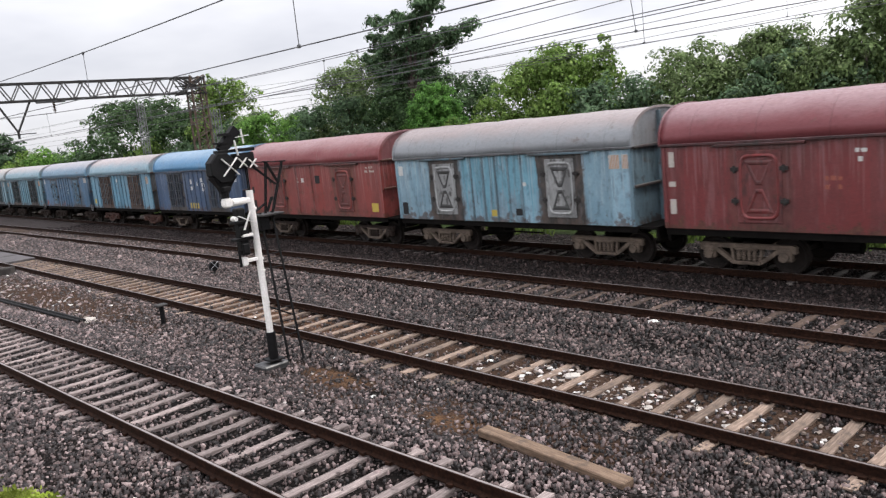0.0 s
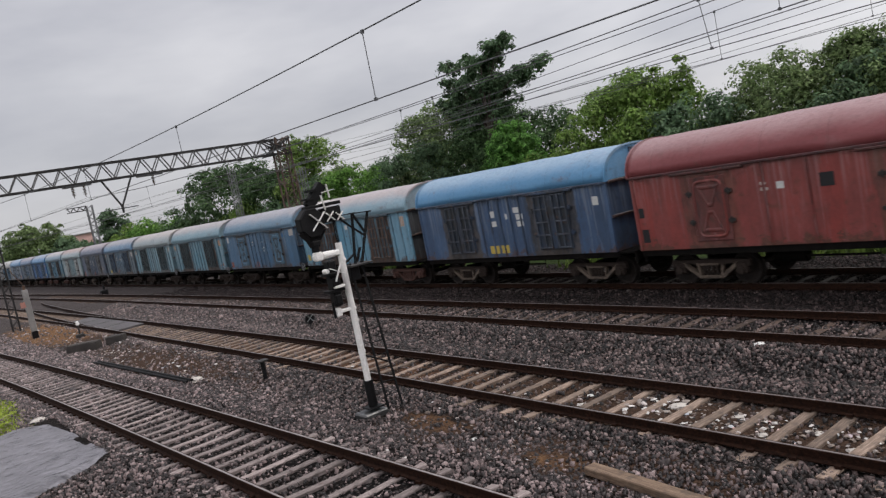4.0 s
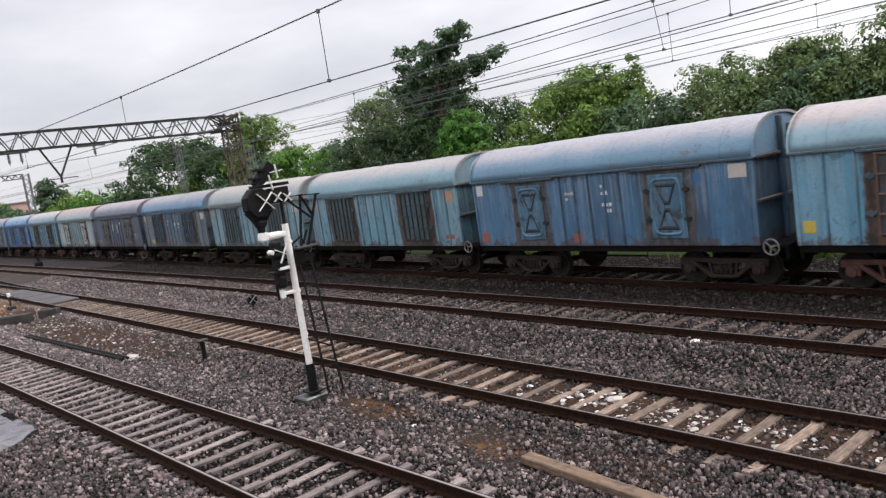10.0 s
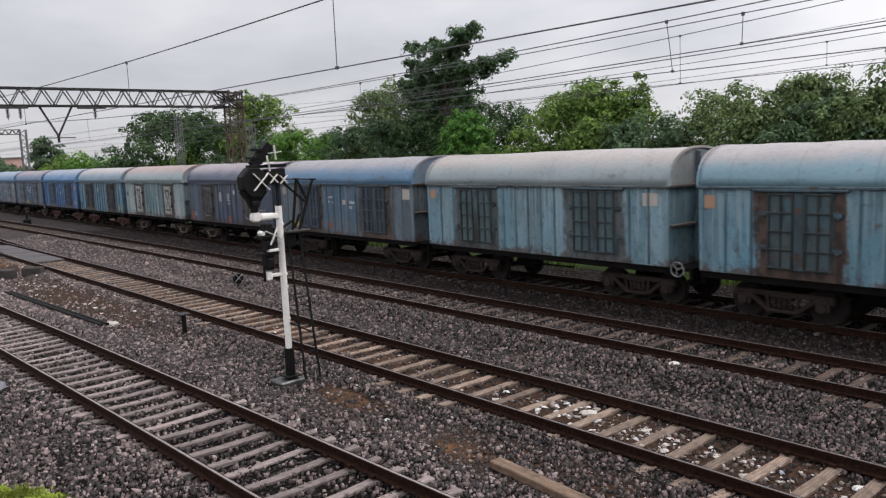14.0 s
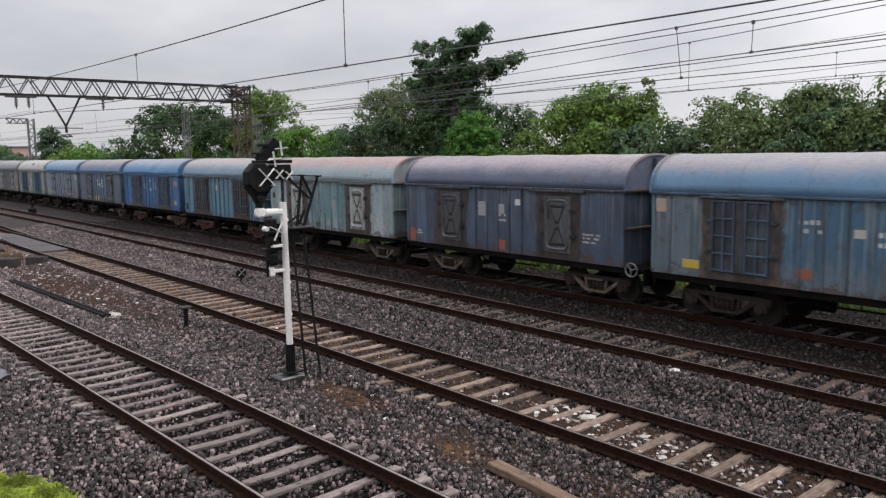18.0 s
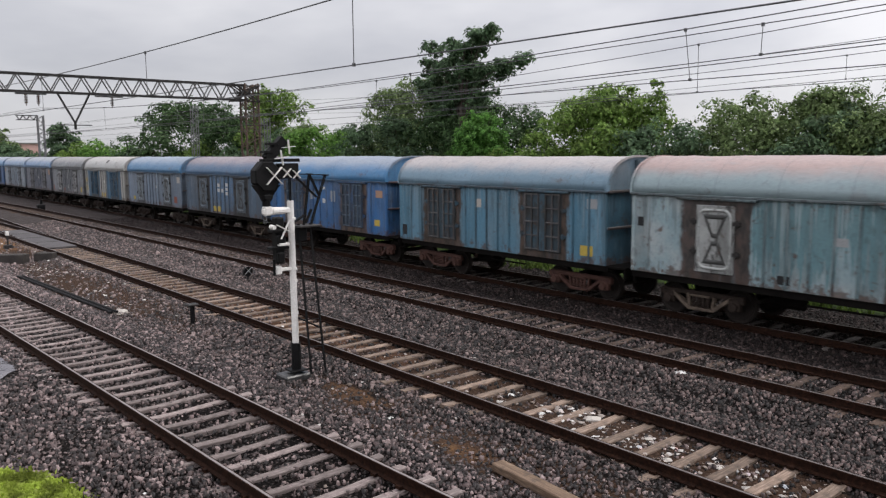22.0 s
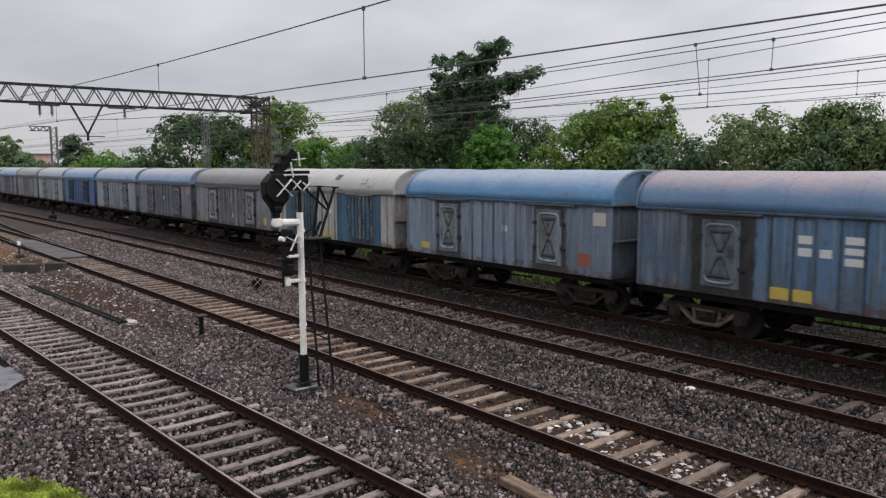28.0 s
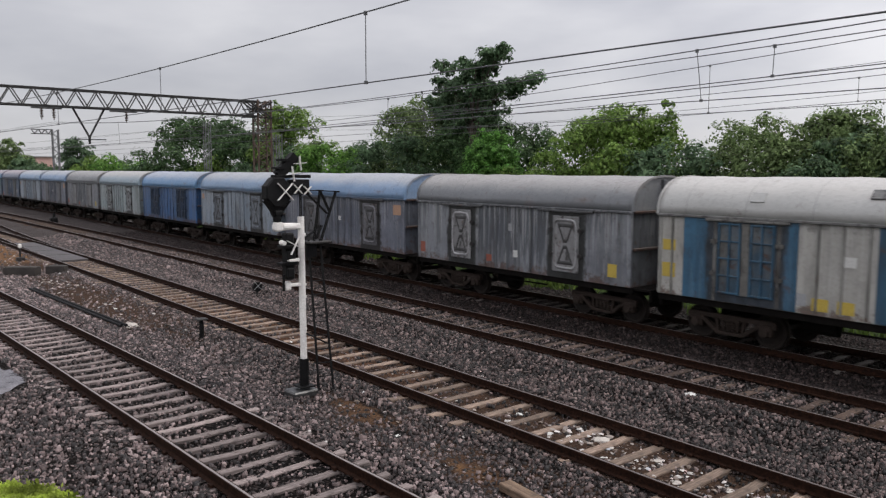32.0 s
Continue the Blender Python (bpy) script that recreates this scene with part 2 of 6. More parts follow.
    col = n.mix(n.math("MULTIPLY", n.step(smear, 0.40, 0.33), smears * 0.6), col, light)
    rusty = n.ramp(fine, (0.3, (0.022, 0.011, 0.008)), (0.55, (0.075, 0.034, 0.02)), (0.75, (0.16, 0.08, 0.042)))
    col = n.mix(n.math("MULTIPLY", n.step(chips, 0.58, 0.64), rust), col, rusty)
    x = n.axes()[0]
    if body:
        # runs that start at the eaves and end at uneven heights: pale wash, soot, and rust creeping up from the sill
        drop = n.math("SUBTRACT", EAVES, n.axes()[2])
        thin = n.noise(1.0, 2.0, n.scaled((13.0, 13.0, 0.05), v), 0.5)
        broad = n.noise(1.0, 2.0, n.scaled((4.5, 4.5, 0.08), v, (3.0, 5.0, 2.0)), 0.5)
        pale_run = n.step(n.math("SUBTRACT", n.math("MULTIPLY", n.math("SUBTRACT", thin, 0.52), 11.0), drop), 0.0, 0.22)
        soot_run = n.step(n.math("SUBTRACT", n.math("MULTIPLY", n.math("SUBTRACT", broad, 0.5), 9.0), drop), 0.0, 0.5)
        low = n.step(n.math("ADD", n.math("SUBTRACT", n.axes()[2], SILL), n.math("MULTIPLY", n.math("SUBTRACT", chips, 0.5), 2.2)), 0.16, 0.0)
        # edge: ragged darker band just below the eaves
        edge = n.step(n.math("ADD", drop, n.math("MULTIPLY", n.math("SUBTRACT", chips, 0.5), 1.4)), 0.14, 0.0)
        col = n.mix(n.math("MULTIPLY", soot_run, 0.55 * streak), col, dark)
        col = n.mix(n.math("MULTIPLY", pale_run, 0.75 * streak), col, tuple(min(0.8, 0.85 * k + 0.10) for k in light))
        col = n.mix(n.math("MULTIPLY", low, 0.75), col, rusty)
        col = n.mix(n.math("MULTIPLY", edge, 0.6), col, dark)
    d = n.math("MINIMUM", n.math("ABSOLUTE", n.math("SUBTRACT", x, 2.66)), n.math("ABSOLUTE", n.math("SUBTRACT", x, 7.86)))
    d = n.math("ADD", d, n.math("MULTIPLY", n.math("SUBTRACT", chips, 0.5), 0.5))
    d = n.math("ADD", d, n.math("MULTIPLY", n.math("SUBTRACT", runs, 0.5), 0.5))
    tone = n.mix(n.step(smear, 0.38, 0.62), tuple(1.3 * k for k in door_tone), tuple(0.3 * k for k in door_tone))
    tone = n.mix(n.math("MULTIPLY", n.step(runs, 0.56, 0.66), 0.2), tone, tuple(min(1.0, 0.5 * k + 0.03) for k in base))
    col = n.mix(n.math("MULTIPLY", n.step(d, reach + 0.06, reach - 0.08), door_rust), col, tone)
    n.bump(n.math("ADD", fine, n.math("MULTIPLY", big, 2.0)), 0.3, 0.02)
    return n.done(col, n.ramp(runs, (0.3, 0.38), (0.7, 0.64)))


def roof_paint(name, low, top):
    """Roof sheet: paint left on the shoulders, dust, fading and painted sky reflection over the crown, brown stains."""
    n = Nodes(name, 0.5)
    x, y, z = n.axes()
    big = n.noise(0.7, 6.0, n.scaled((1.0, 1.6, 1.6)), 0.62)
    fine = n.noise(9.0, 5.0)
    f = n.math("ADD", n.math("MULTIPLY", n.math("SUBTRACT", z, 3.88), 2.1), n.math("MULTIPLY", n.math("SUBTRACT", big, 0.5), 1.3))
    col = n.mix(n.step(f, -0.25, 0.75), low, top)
    col = n.mix(n.math("MULTIPLY", n.step(fine, 0.45, 0.8), 0.3), col, tuple(0.45 * k for k in low))
    seam = n.math("ABSOLUTE", n.math("SUBTRACT", n.math("FRACT", n.math("DIVIDE", x, 1.74)), 0.5))
    seam = n.step(n.math("ADD", seam, n.math("MULTIPLY", n.math("SUBTRACT", fine, 0.5), 0.012)), 0.012, 0.004)
    col = n.mix(n.math("MULTIPLY", seam, 0.35), col, tuple(0.35 * k for k in low))
    blot = n.noise(0.8, 5.0, n.scaled((0.8, 1.4, 1.4), None, (7.0, 3.0, 1.0)), 0.65)
    col = n.mix(n.math("MULTIPLY", n.step(blot, 0.55, 0.64), 0.4), col, tuple(0.5 * a + 0.5 * c for a, c in zip(low, (0.2, 0.14, 0.13))))
    stain = n.noise(1.7, 7.0, None, 0.7)
    col = n.mix(n.math("MULTIPLY", n.step(stain, 0.59, 0.68), 0.5), col, (0.105, 0.075, 0.06))
    n.bump(n.math("ADD", n.math("ADD", n.math("MULTIPLY", big, 3.0), fine), n.math("MULTIPLY", seam, 0.8)), 0.3, 0.03)
    return n.done(col, n.ramp(fine, (0.3, 0.28), (0.7, 0.46)))


def stone_mat():
    n = Nodes("ballast_stone", 0.42, 0.0, 0.5)
    r = n.island()
    col = n.ramp(r, (0.0, (0.0027, 0.0018, 0.0016)), (0.4, (0.0092, 0.006, 0.0054)), (0.62, (0.0365, 0.0247, 0.0228)), (0.86, (0.107, 0.0745, 0.0695)), (1.0, (0.21, 0.157, 0.147)))
    g = n.noise(60.0, 3.0)
    n.bump(g, 0.4, 0.01)
    y = n.axes()[1]
    fresh = n.step(n.math("ADD", y, n.math("MULTIPLY", n.noise(0.5, 4.0), 3.0)), 11.2, 8.6)
    col = n.mix(fresh, col, n.mix(1.0, n.mix(1.0, col, (1.42, 1.47, 1.52), "MULTIPLY"), (0.006, 0.005, 0.0052), "ADD"))
    # paler with distance: the grazing view that hides dark gaps, put into colour
    pale_tone = n.step(n.math("ADD", n.axes()[0], n.math("MULTIPLY", n.noise(0.4, 3.0), 6.0)), -12.0, -32.0)
    col = n.mix(pale_tone, col, n.mix(1.0, n.mix(1.0, col, (1.2, 1.2, 1.2), "MULTIPLY"), (0.027, 0.0225, 0.0222), "ADD"))
    # shadow under and beside the train, put into the stones' colour
    train_shade = n.step(n.math("ADD", y, n.math("MULTIPLY", n.noise(0.7, 4.0), 1.5)), 16.5, 18.0)
    col = n.mix(n.math("MULTIPLY", train_shade, 0.72), col, (0.009, 0.0078, 0.0076))
    n.put(n.b.inputs["Specular IOR Level"], n.ramp(train_shade, (0.0, 0.3), (1.0, 0.06)))
    return n.done(n.mix(0.5, col, n.mix(1.0, col, n.ramp(g, (0.3, 0.45), (0.7, 1.5)), "MULTIPLY")))


def ground_mat():
    """Ballast, with brown earth between the near tracks, litter-stained fill, moss by the near edge and grass behind the far track."""
    n = Nodes("ground_ballast", 0.85, 0.0, 0.05)
    x, y, z = n.axes()
    c1, c2 = n.cells(17.0), n.cells(30.0)
    cell = n.math("FRACT", n.math("MULTIPLY", n.axes(c1.outputs["Color"])[0], 7.0))
    col = n.ramp(cell, (0.0, (0.004, 0.0032, 0.003)), (0.5, (0.013, 0.0102, 0.0095)), (0.85, (0.045, 0.036, 0.034)), (1.0, (0.12, 0.10, 0.094)))
    # near-black gaps: the shade between stones is painted into the bed
    gap = n.step(c1.outputs["Distance"], 0.25, 0.55)
    col = n.mix(gap, col, (0.0035, 0.003, 0.003))
    # the train's shadow again, darkening the bed's own colour
    train_shade = n.step(n.math("ADD", y, n.math("MULTIPLY", n.noise(0.7, 4.0), 1.5)), 16.5, 18.0)
    col = n.mix(n.math("MULTIPLY", train_shade, 0.85), col, (0.006, 0.0053, 0.005))
    # far bed mixed lighter, its bright grazing look painted in
    far_pale = n.step(x, -20.0, -60.0)
    col = n.mix(n.math("MULTIPLY", far_pale, 0.6), col, (0.10, 0.086, 0.084))
    big = n.noise(0.35, 5.0)
    mid = n.noise(1.6, 6.0, None, 0.65)
    fine = n.noise(22.0, 4.0)
    col = n.mix(n.math("MULTIPLY", n.step(big, 0.35, 0.7), 0.35), col, n.mix(0.5, col, (0.03, 0.024, 0.02)))

    def spot(cx, cy, rx, ry, soft=0.5):
        u = n.math("DIVIDE", n.math("SUBTRACT", x, cx), rx)
        w = n.math("DIVIDE", n.math("SUBTRACT", y, cy), ry)
        r = n.math("SQRT", n.math("ADD", n.math("MULTIPLY", u, u), n.math("MULTIPLY", w, w)))
        return n.step(n.math("ADD", r, n.math("MULTIPLY", n.math("SUBTRACT", mid, 0.5), 2.4)), 1.0 + soft / 2, 1.0 - soft / 2)

    earth = n.ramp(fine, (0.3, (0.035, 0.018, 0.011)), (0.6, (0.11, 0.057, 0.033)), (0.8, (0.19, 0.115, 0.07)))
    red = n.ramp(fine, (0.3, (0.11, 0.055, 0.024)), (0.6, (0.23, 0.125, 0.06)), (0.8, (0.32, 0.20, 0.11)))
    loam = n.ramp(fine, (0.3, (0.020, 0.012, 0.0085)), (0.7, (0.085, 0.052, 0.036)))
    for c, s in ((red, (-12.6, 8.5, 0.9, 0.3)), (loam, (-11.4, 8.3, 2.4, 0.7)), (red, (-8.9, 8.12, 0.6, 0.25)), (loam, (-7.6, 8.3, 2.2, 0.7)), (loam, (-31.0, 8.3, 10.0, 1.5)), (loam, (-29.0, 8.6, 5.5, 0.9)), (red, (-53.0, 8.6, 9.0, 2.0)), (loam, (-9.5, 10.6, 8.0, 0.9)), (earth, (-24.0, 11.0, 9.0, 0.7)), (loam, (-41.0, 8.7, 4.0, 1.3))):
        col = n.mix(n.math("MULTIPLY", spot(*s), 0.8), col, c)
    moss = n.ramp(fine, (0.3, (0.12, 0.15, 0.02)), (0.6, (0.27, 0.33, 0.055)), (0.8, (0.38, 0.44, 0.11)))
    for s in ((-11.2, 1.8, 1.9, 1.1), (-29.0, 1.9, 4.5, 1.3), (-17.0, 1.0, 2.0, 0.5)):
        col = n.mix(spot(*s, soft=0.3), col, moss)
    grass = n.ramp(fine, (0.3, (0.012, 0.02, 0.007)), (0.7, (0.045, 0.07, 0.02)))
    far = n.step(n.math("ADD", y, n.math("MULTIPLY", mid, 3.0)), 26.0, 27.6)
    near = n.step(n.math("ADD", y, n.math("MULTIPLY", mid, 3.0)), -0.5, -2.5)
    col = n.mix(far, col, grass)
    col = n.mix(near, col, grass)
    h = n.math("SUBTRACT", n.math("MULTIPLY", cell, 0.6), n.math("MULTIPLY", c1.outputs["Distance"], 1.4))
    n.bump(n.math("ADD", h, n.math("MULTIPLY", fine, 0.3)), 0.9, 0.035)
    return n.done(col)


def wood_mat(name, c1, c2):
    n = Nodes(name, 0.8)
    r = n.chance()
    grain = n.noise(3.0, 6.0, n.scaled((1.2, 14.0, 14.0)), 0.65)
    spots = n.noise(5.0, 5.0)
    col = n.ramp(grain, (0.25, tuple(0.5 * k for k in c1)), (0.5, c1), (0.75, c2))
    col = n.mix(n.math("MULTIPLY", n.step(spots, 0.5, 0.7), 0.5), col, (0.045, 0.038, 0.033))
    col = n.mix(1.0, col, n.ramp(r, (0.0, 0.65), (1.0, 1.3)), "MULTIPLY")
    n.bump(grain, 0.5, 0.01)
    return n.done(col)


def leaf_mat(name, dark, mid, light):
    n = Nodes(name, 0.55, 0.0, 0.15)
    r = n.island()
    big = n.noise(0.5, 3.0)
    soft = [tuple(0.68 * a + 0.32 * b for a, b in zip(c, mid)) for c in (dark, light)]
    col = n.ramp(r, (0.0, soft[0]), (0.55, mid), (1.0, soft[1]))
    col = n.mix(n.math("MULTIPLY", n.step(big, 0.4, 0.7), 0.5), col, mid)
    # clump tones stand in for lit and shaded sprays
    col = n.mix(1.0, col, n.ramp(n.noise(2.6, 2.0), (0.36, 0.5), (0.5, 1.0), (0.64, 1.65)), "MULTIPLY")
    n.b.inputs["Subsurface Weight"].default_value = 0.0
    # thin leaves let some light pass
    tr = n.n("ShaderNodeBsdfTranslucent")
    n.put(tr.inputs["Color"], col)
    mixer = n.n("ShaderNodeMixShader")
    mixer.inputs[0].default_value = 0.42
    out = n.t.nodes["Material Output"]
    n.done(col)
    n.t.links.new(n.b.outputs[0], mixer.inputs[1])
    n.t.links.new(tr.outputs[0], mixer.inputs[2])
    n.t.links.new(mixer.outputs[0], out.inputs["Surface"])
    return n.m


def rail_mat():
    n = Nodes("rail_rust", 0.75, 0.0, 0.08)
    f = n.noise(18.0, 5.0)
    n.bump(f, 0.3, 0.005)
    return n.done(n.ramp(f, (0.3, (0.006, 0.003, 0.0021)), (0.6, (0.025, 0.0112, 0.007)), (0.8, (0.06, 0.028, 0.018))))


GROUND = ground_mat()
STONE = stone_mat()
RAIL = rail_mat()
RAIL_BRIGHT = plain("rail_head_polished", (0.24, 0.21, 0.20), (0.40, 0.36, 0.345), 6.0, 0.3, 0.6, 0.1)
RAIL_TOP = plain("rail_head_worn", (0.16, 0.14, 0.135), (0.26, 0.235, 0.225), 6.0, 0.38, 0.7, 0.1)
WOOD_1 = wood_mat("grey_sleeper", (0.195, 0.159, 0.151), (0.40, 0.334, 0.32))
WOOD_2 = wood_mat("tan_sleeper", (0.18, 0.13, 0.10), (0.345, 0.262, 0.21))
WOOD_3 = wood_mat("dark_sleeper", (0.062, 0.041, 0.031), (0.13, 0.088, 0.068))
WOOD_4 = wood_mat("oily_sleeper", (0.08, 0.071, 0.066), (0.18, 0.16, 0.148))
PLANK = wood_mat("weathered_beam", (0.15, 0.10, 0.068), (0.29, 0.21, 0.15))
STEEL_DARK = plain("dark_steel", (0.012, 0.012, 0.013), (0.035, 0.032, 0.03), 4.0, 0.6)
STEEL_GREY = plain("galvanised_steel", (0.12, 0.12, 0.125), (0.22, 0.22, 0.225), 5.0, 0.5, 0.4)
STEEL_RUST = plain("rusty_steel", (0.05, 0.03, 0.022), (0.13, 0.075, 0.05), 3.0, 0.75)
WIRE = plain("weathered_wire", (0.075, 0.075, 0.08), (0.13, 0.13, 0.135), 3.0, 0.5, 0.3, 0.0)
BOGIE = plain("bogie_grime", (0.015, 0.0115, 0.01), (0.042, 0.031, 0.026), 4.0, 0.8, gloss=0.1)
BOGIE_RED = plain("bogie_red_oxide", (0.035, 0.015, 0.012), (0.085, 0.04, 0.03), 4.0, 0.75)
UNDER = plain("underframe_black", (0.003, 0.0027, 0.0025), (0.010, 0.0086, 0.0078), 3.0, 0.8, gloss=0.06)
WHEEL = plain("wheel_steel", (0.010, 0.0085, 0.008), (0.028, 0.022, 0.019), 5.0, 0.6, 0.1, gloss=0.12)
WHITE = plain("white_paint", (0.74, 0.71, 0.67), (0.85, 0.825, 0.795), 4.0, 0.55)
BLACK = plain("black_paint", (0.004, 0.004, 0.0045), (0.011, 0.0108, 0.0112), 5.0, 0.55, gloss=0.14)
BOGIE_DUST = plain("bogie_dust", (0.032, 0.024, 0.019), (0.16, 0.122, 0.094), 5.0, 0.8)
CONCRETE = plain("concrete", (0.16, 0.155, 0.15), (0.29, 0.28, 0.27), 3.0, 0.85)
BARK = plain("bark", (0.05, 0.04, 0.032), (0.12, 0.1, 0.085), 5.0, 0.9)

# ---- ground: one sheet to the horizon ----
RNG = np.random.default_rng(7)


BED = {1: 0.25, 2: 0.24, 3: 0.225, 4: 0.245}


def ground_z(x, y):
    """Level of the ballast: just under the sleepers' tops beside each track, a little lower between them."""
    best, z, side = 1e9, 0.0, 0.0
    num, den = 0.0, 1e-9
    for i in (1, 2, 3, 4):
        d = abs(y - track_y(i, x))
        w = 1.0 / (0.35 + max(0.0, d - 1.2)) ** 2
        num += w * (TRACKS[i][3] - BED[i])
        den += w
        if d < best:
            best, side = d, i + (0.5 if y > track_y(i, x) else 0.0)
    z = num / den
    if 1.0 < best < 2.2:
        # ballast heaped over the sleepers' ends, more in some stretches than in others
        z += 0.085 * min(1.0, (best - 1.0) / 0.14) * min(1.0, (2.2 - best) / 0.6) * max(0.0, min(1.0, 0.75 + 1.9 * noise.noise((x * 0.3, side * 9.0, 0.0))))
    z -= 0.05 * min(1.0, max(0.0, (best - 1.6) / 0.8))
    if best > 3.2:
        z -= 0.25 * min(1.0, (best - 3.2) / 3.0)
    return z


def make_ground():
    xs = [-3000, -900, -400, -250, -180] + list(np.arange(-140, 12.01, 0.6)) + [20, 40, 80, 200, 600, 3000]
    ys = [-3000, -600, -150, -50, -20, -10, -6] + list(np.arange(-4, 26.01, 0.3)) + [28, 32, 40, 60, 120, 400, 1200, 3000]
    vs, nx = [], len(xs)
    for y in ys:
        for x in xs:
            z = ground_z(x, y)
            if -140 <= x <= 12 and -4 <= y <= 26:
                z += 0.045 * noise.noise((x * 0.7, y * 0.9, 0.0)) + 0.022 * noise.noise((x * 2.1, y * 2.3, 5.0))
            vs.append((float(x), float(y), z))
    fs = [(j * nx + i, j * nx + i + 1, (j + 1) * nx + i + 1, (j + 1) * nx + i) for j in range(len(ys) - 1) for i in range(nx - 1)]
    s = Shape().add(vs, fs)
    s.smooth = True
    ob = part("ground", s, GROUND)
    tagged(ob, "dark grey crushed-stone ballast with brown earth and moss", "ground", kind="structure")


make_ground()

# ---- rails and sleepers ----
RAIL_SECTION = [(-0.07, -0.17), (0.07, -0.17), (0.07, -0.155), (0.012, -0.135), (0.012, -0.045), (0.036, -0.036), (0.036, -0.002), (-0.036, -0.002), (-0.036, -0.036), (-0.012, -0.045), (-0.012, -0.135), (-0.07, -0.155)]
HEAD_SECTION = [(-0.02, -0.006), (0.02, -0.006), (0.018, 0.0), (-0.018, 0.0)]


def along(section, x_list, fn):
    rows = []
    for x in x_list:
        y, z, a = fn(x)
        nx_, ny_ = -math.sin(a), math.cos(a)
        rows.append([(x + u * nx_, y + u * ny_, z + w) for u, w in section])
    return rows


def rail_thing(name, fn, xs, label, head):
    r = thing(name, Matrix.Identity(4), label, "rail", "running rails", "structure")
    part("rail_body", Shape().sweep(along(RAIL_SECTION, xs, fn)), RAIL, r)
    part("rail_head", Shape().sweep(along(HEAD_SECTION, xs, fn)), head, r, "worn bright running surface")


RAIL_XS = [float(x) for x in list(np.arange(-400, -140, 10)) + list(np.arange(-140, 14, 2.0)) + list(np.arange(14, 121, 8))]
for i in (1, 2, 3, 4):
    for s in (-1, 1):
        def line(x, i=i, s=s):
            a = radians(track_yaw(i, x))
            return track_y(i, x) + s * HALF / math.cos(a), TRACKS[i][3], a
        rail_thing("rail", line, RAIL_XS, "rusty brown steel rail with a worn top", RAIL_BRIGHT if i == 1 else RAIL_TOP)


def turnout_y(x):
    u = max(0.0, -38.0 - x)
    return track_y(2, x) + 0.0011 * u * u if u < 45 else track_y(2, x) + 0.0011 * 2025 + 0.099 * (u - 45)


for s in (-1, 1):
    def line(x, s=s):
        a = math.atan((turnout_y(x + 0.5) - turnout_y(x - 0.5)))
        return turnout_y(x) + s * HALF, TRACKS[2][3] - 0.004, a
    rail_thing("rail", line, [float(x) for x in np.arange(-84, -41.5, 2.0)], "rusty rail of a turnout", RAIL_TOP)


def sleeper_mesh(half, w, h, seed, sag=0.0):
    """A worn sleeper: bevelled section, swept along its length, lower in the middle by its sag."""
    rnd = random.Random(seed)
    c = 0.014
    section = [(-w / 2, -h), (w / 2, -h), (w / 2, -c), (w / 2 - c, 0), (-w / 2 + c, 0), (-w / 2, -c)]
    rows = []
    for f in (-1.0, -0.62, -0.22, 0.22, 0.62, 1.0):
        z = -sag * (1 - f * f) + rnd.uniform(-0.005, 0.005)
        rows.append([(f * half + rnd.uniform(-0.012, 0.012), y + rnd.uniform(-0.007, 0.007), z + q) for y, q in section])
    return Shape().sweep(rows).mesh("sleeper")


def sleepers(i, x0, x1, step, material, label, w=0.22, sink=0.0, half=1.36, sag=0.0):
    t = thing("sleepers", Matrix.Identity(4), label, "sleepers", "", "structure")
    meshes = [sleeper_mesh(half, w, 0.13, 10 * i + k, sag) for k in range(5)]
    rnd = random.Random(i)
    x, k = x0, 0
    plate = Shape()
    while x < x1 and k < 300:
        y, a = track_y(i, x), track_yaw(i, x)
        ob = part("sleeper", meshes[k % 5], material, t)
        ob.matrix_basis = pose(x + rnd.uniform(-0.03, 0.03), y + rnd.uniform(-0.05, 0.05), TRACKS[i][3] - 0.168 - sink - rnd.uniform(0, 0.018), rnd.uniform(-1, 1), rnd.uniform(-0.6, 0.6), 90 + a + rnd.uniform(-1.2, 1.2))
        if x > -60:
            for s in (-1, 1):
                for e in (-0.105, 0.105):
                    cy = y + s * HALF + e
                    plate.box((x - 0.05, cy - 0.03, TRACKS[i][3] - 0.17), (x + 0.05, cy + 0.03, TRACKS[i][3] - 0.125))
        x += step * rnd.uniform(0.94, 1.06)
        k += 1
    ob = part("rail_clips", plate, RAIL, t, "rusty rail clips")
    ob["kind"] = "stuff"


sleepers(1, -92, 6, 0.60, WOOD_1, "weathered grey-brown sleepers half sunk in ballast", 0.16, -0.012, 1.36, 0.04)
sleepers(2, -92, 6, 0.66, WOOD_2, "tan wooden sleepers with litter between them", 0.19, -0.006, 1.36, 0.02)
sleepers(3, -92, 6, 0.655, WOOD_3, "dark brown sleepers packed in ballast", 0.2, 0.02)
sleepers(4, -92, 30, 0.65, WOOD_4, "oil-dark sleepers under the goods train", 0.2, 0.02, 1.3)


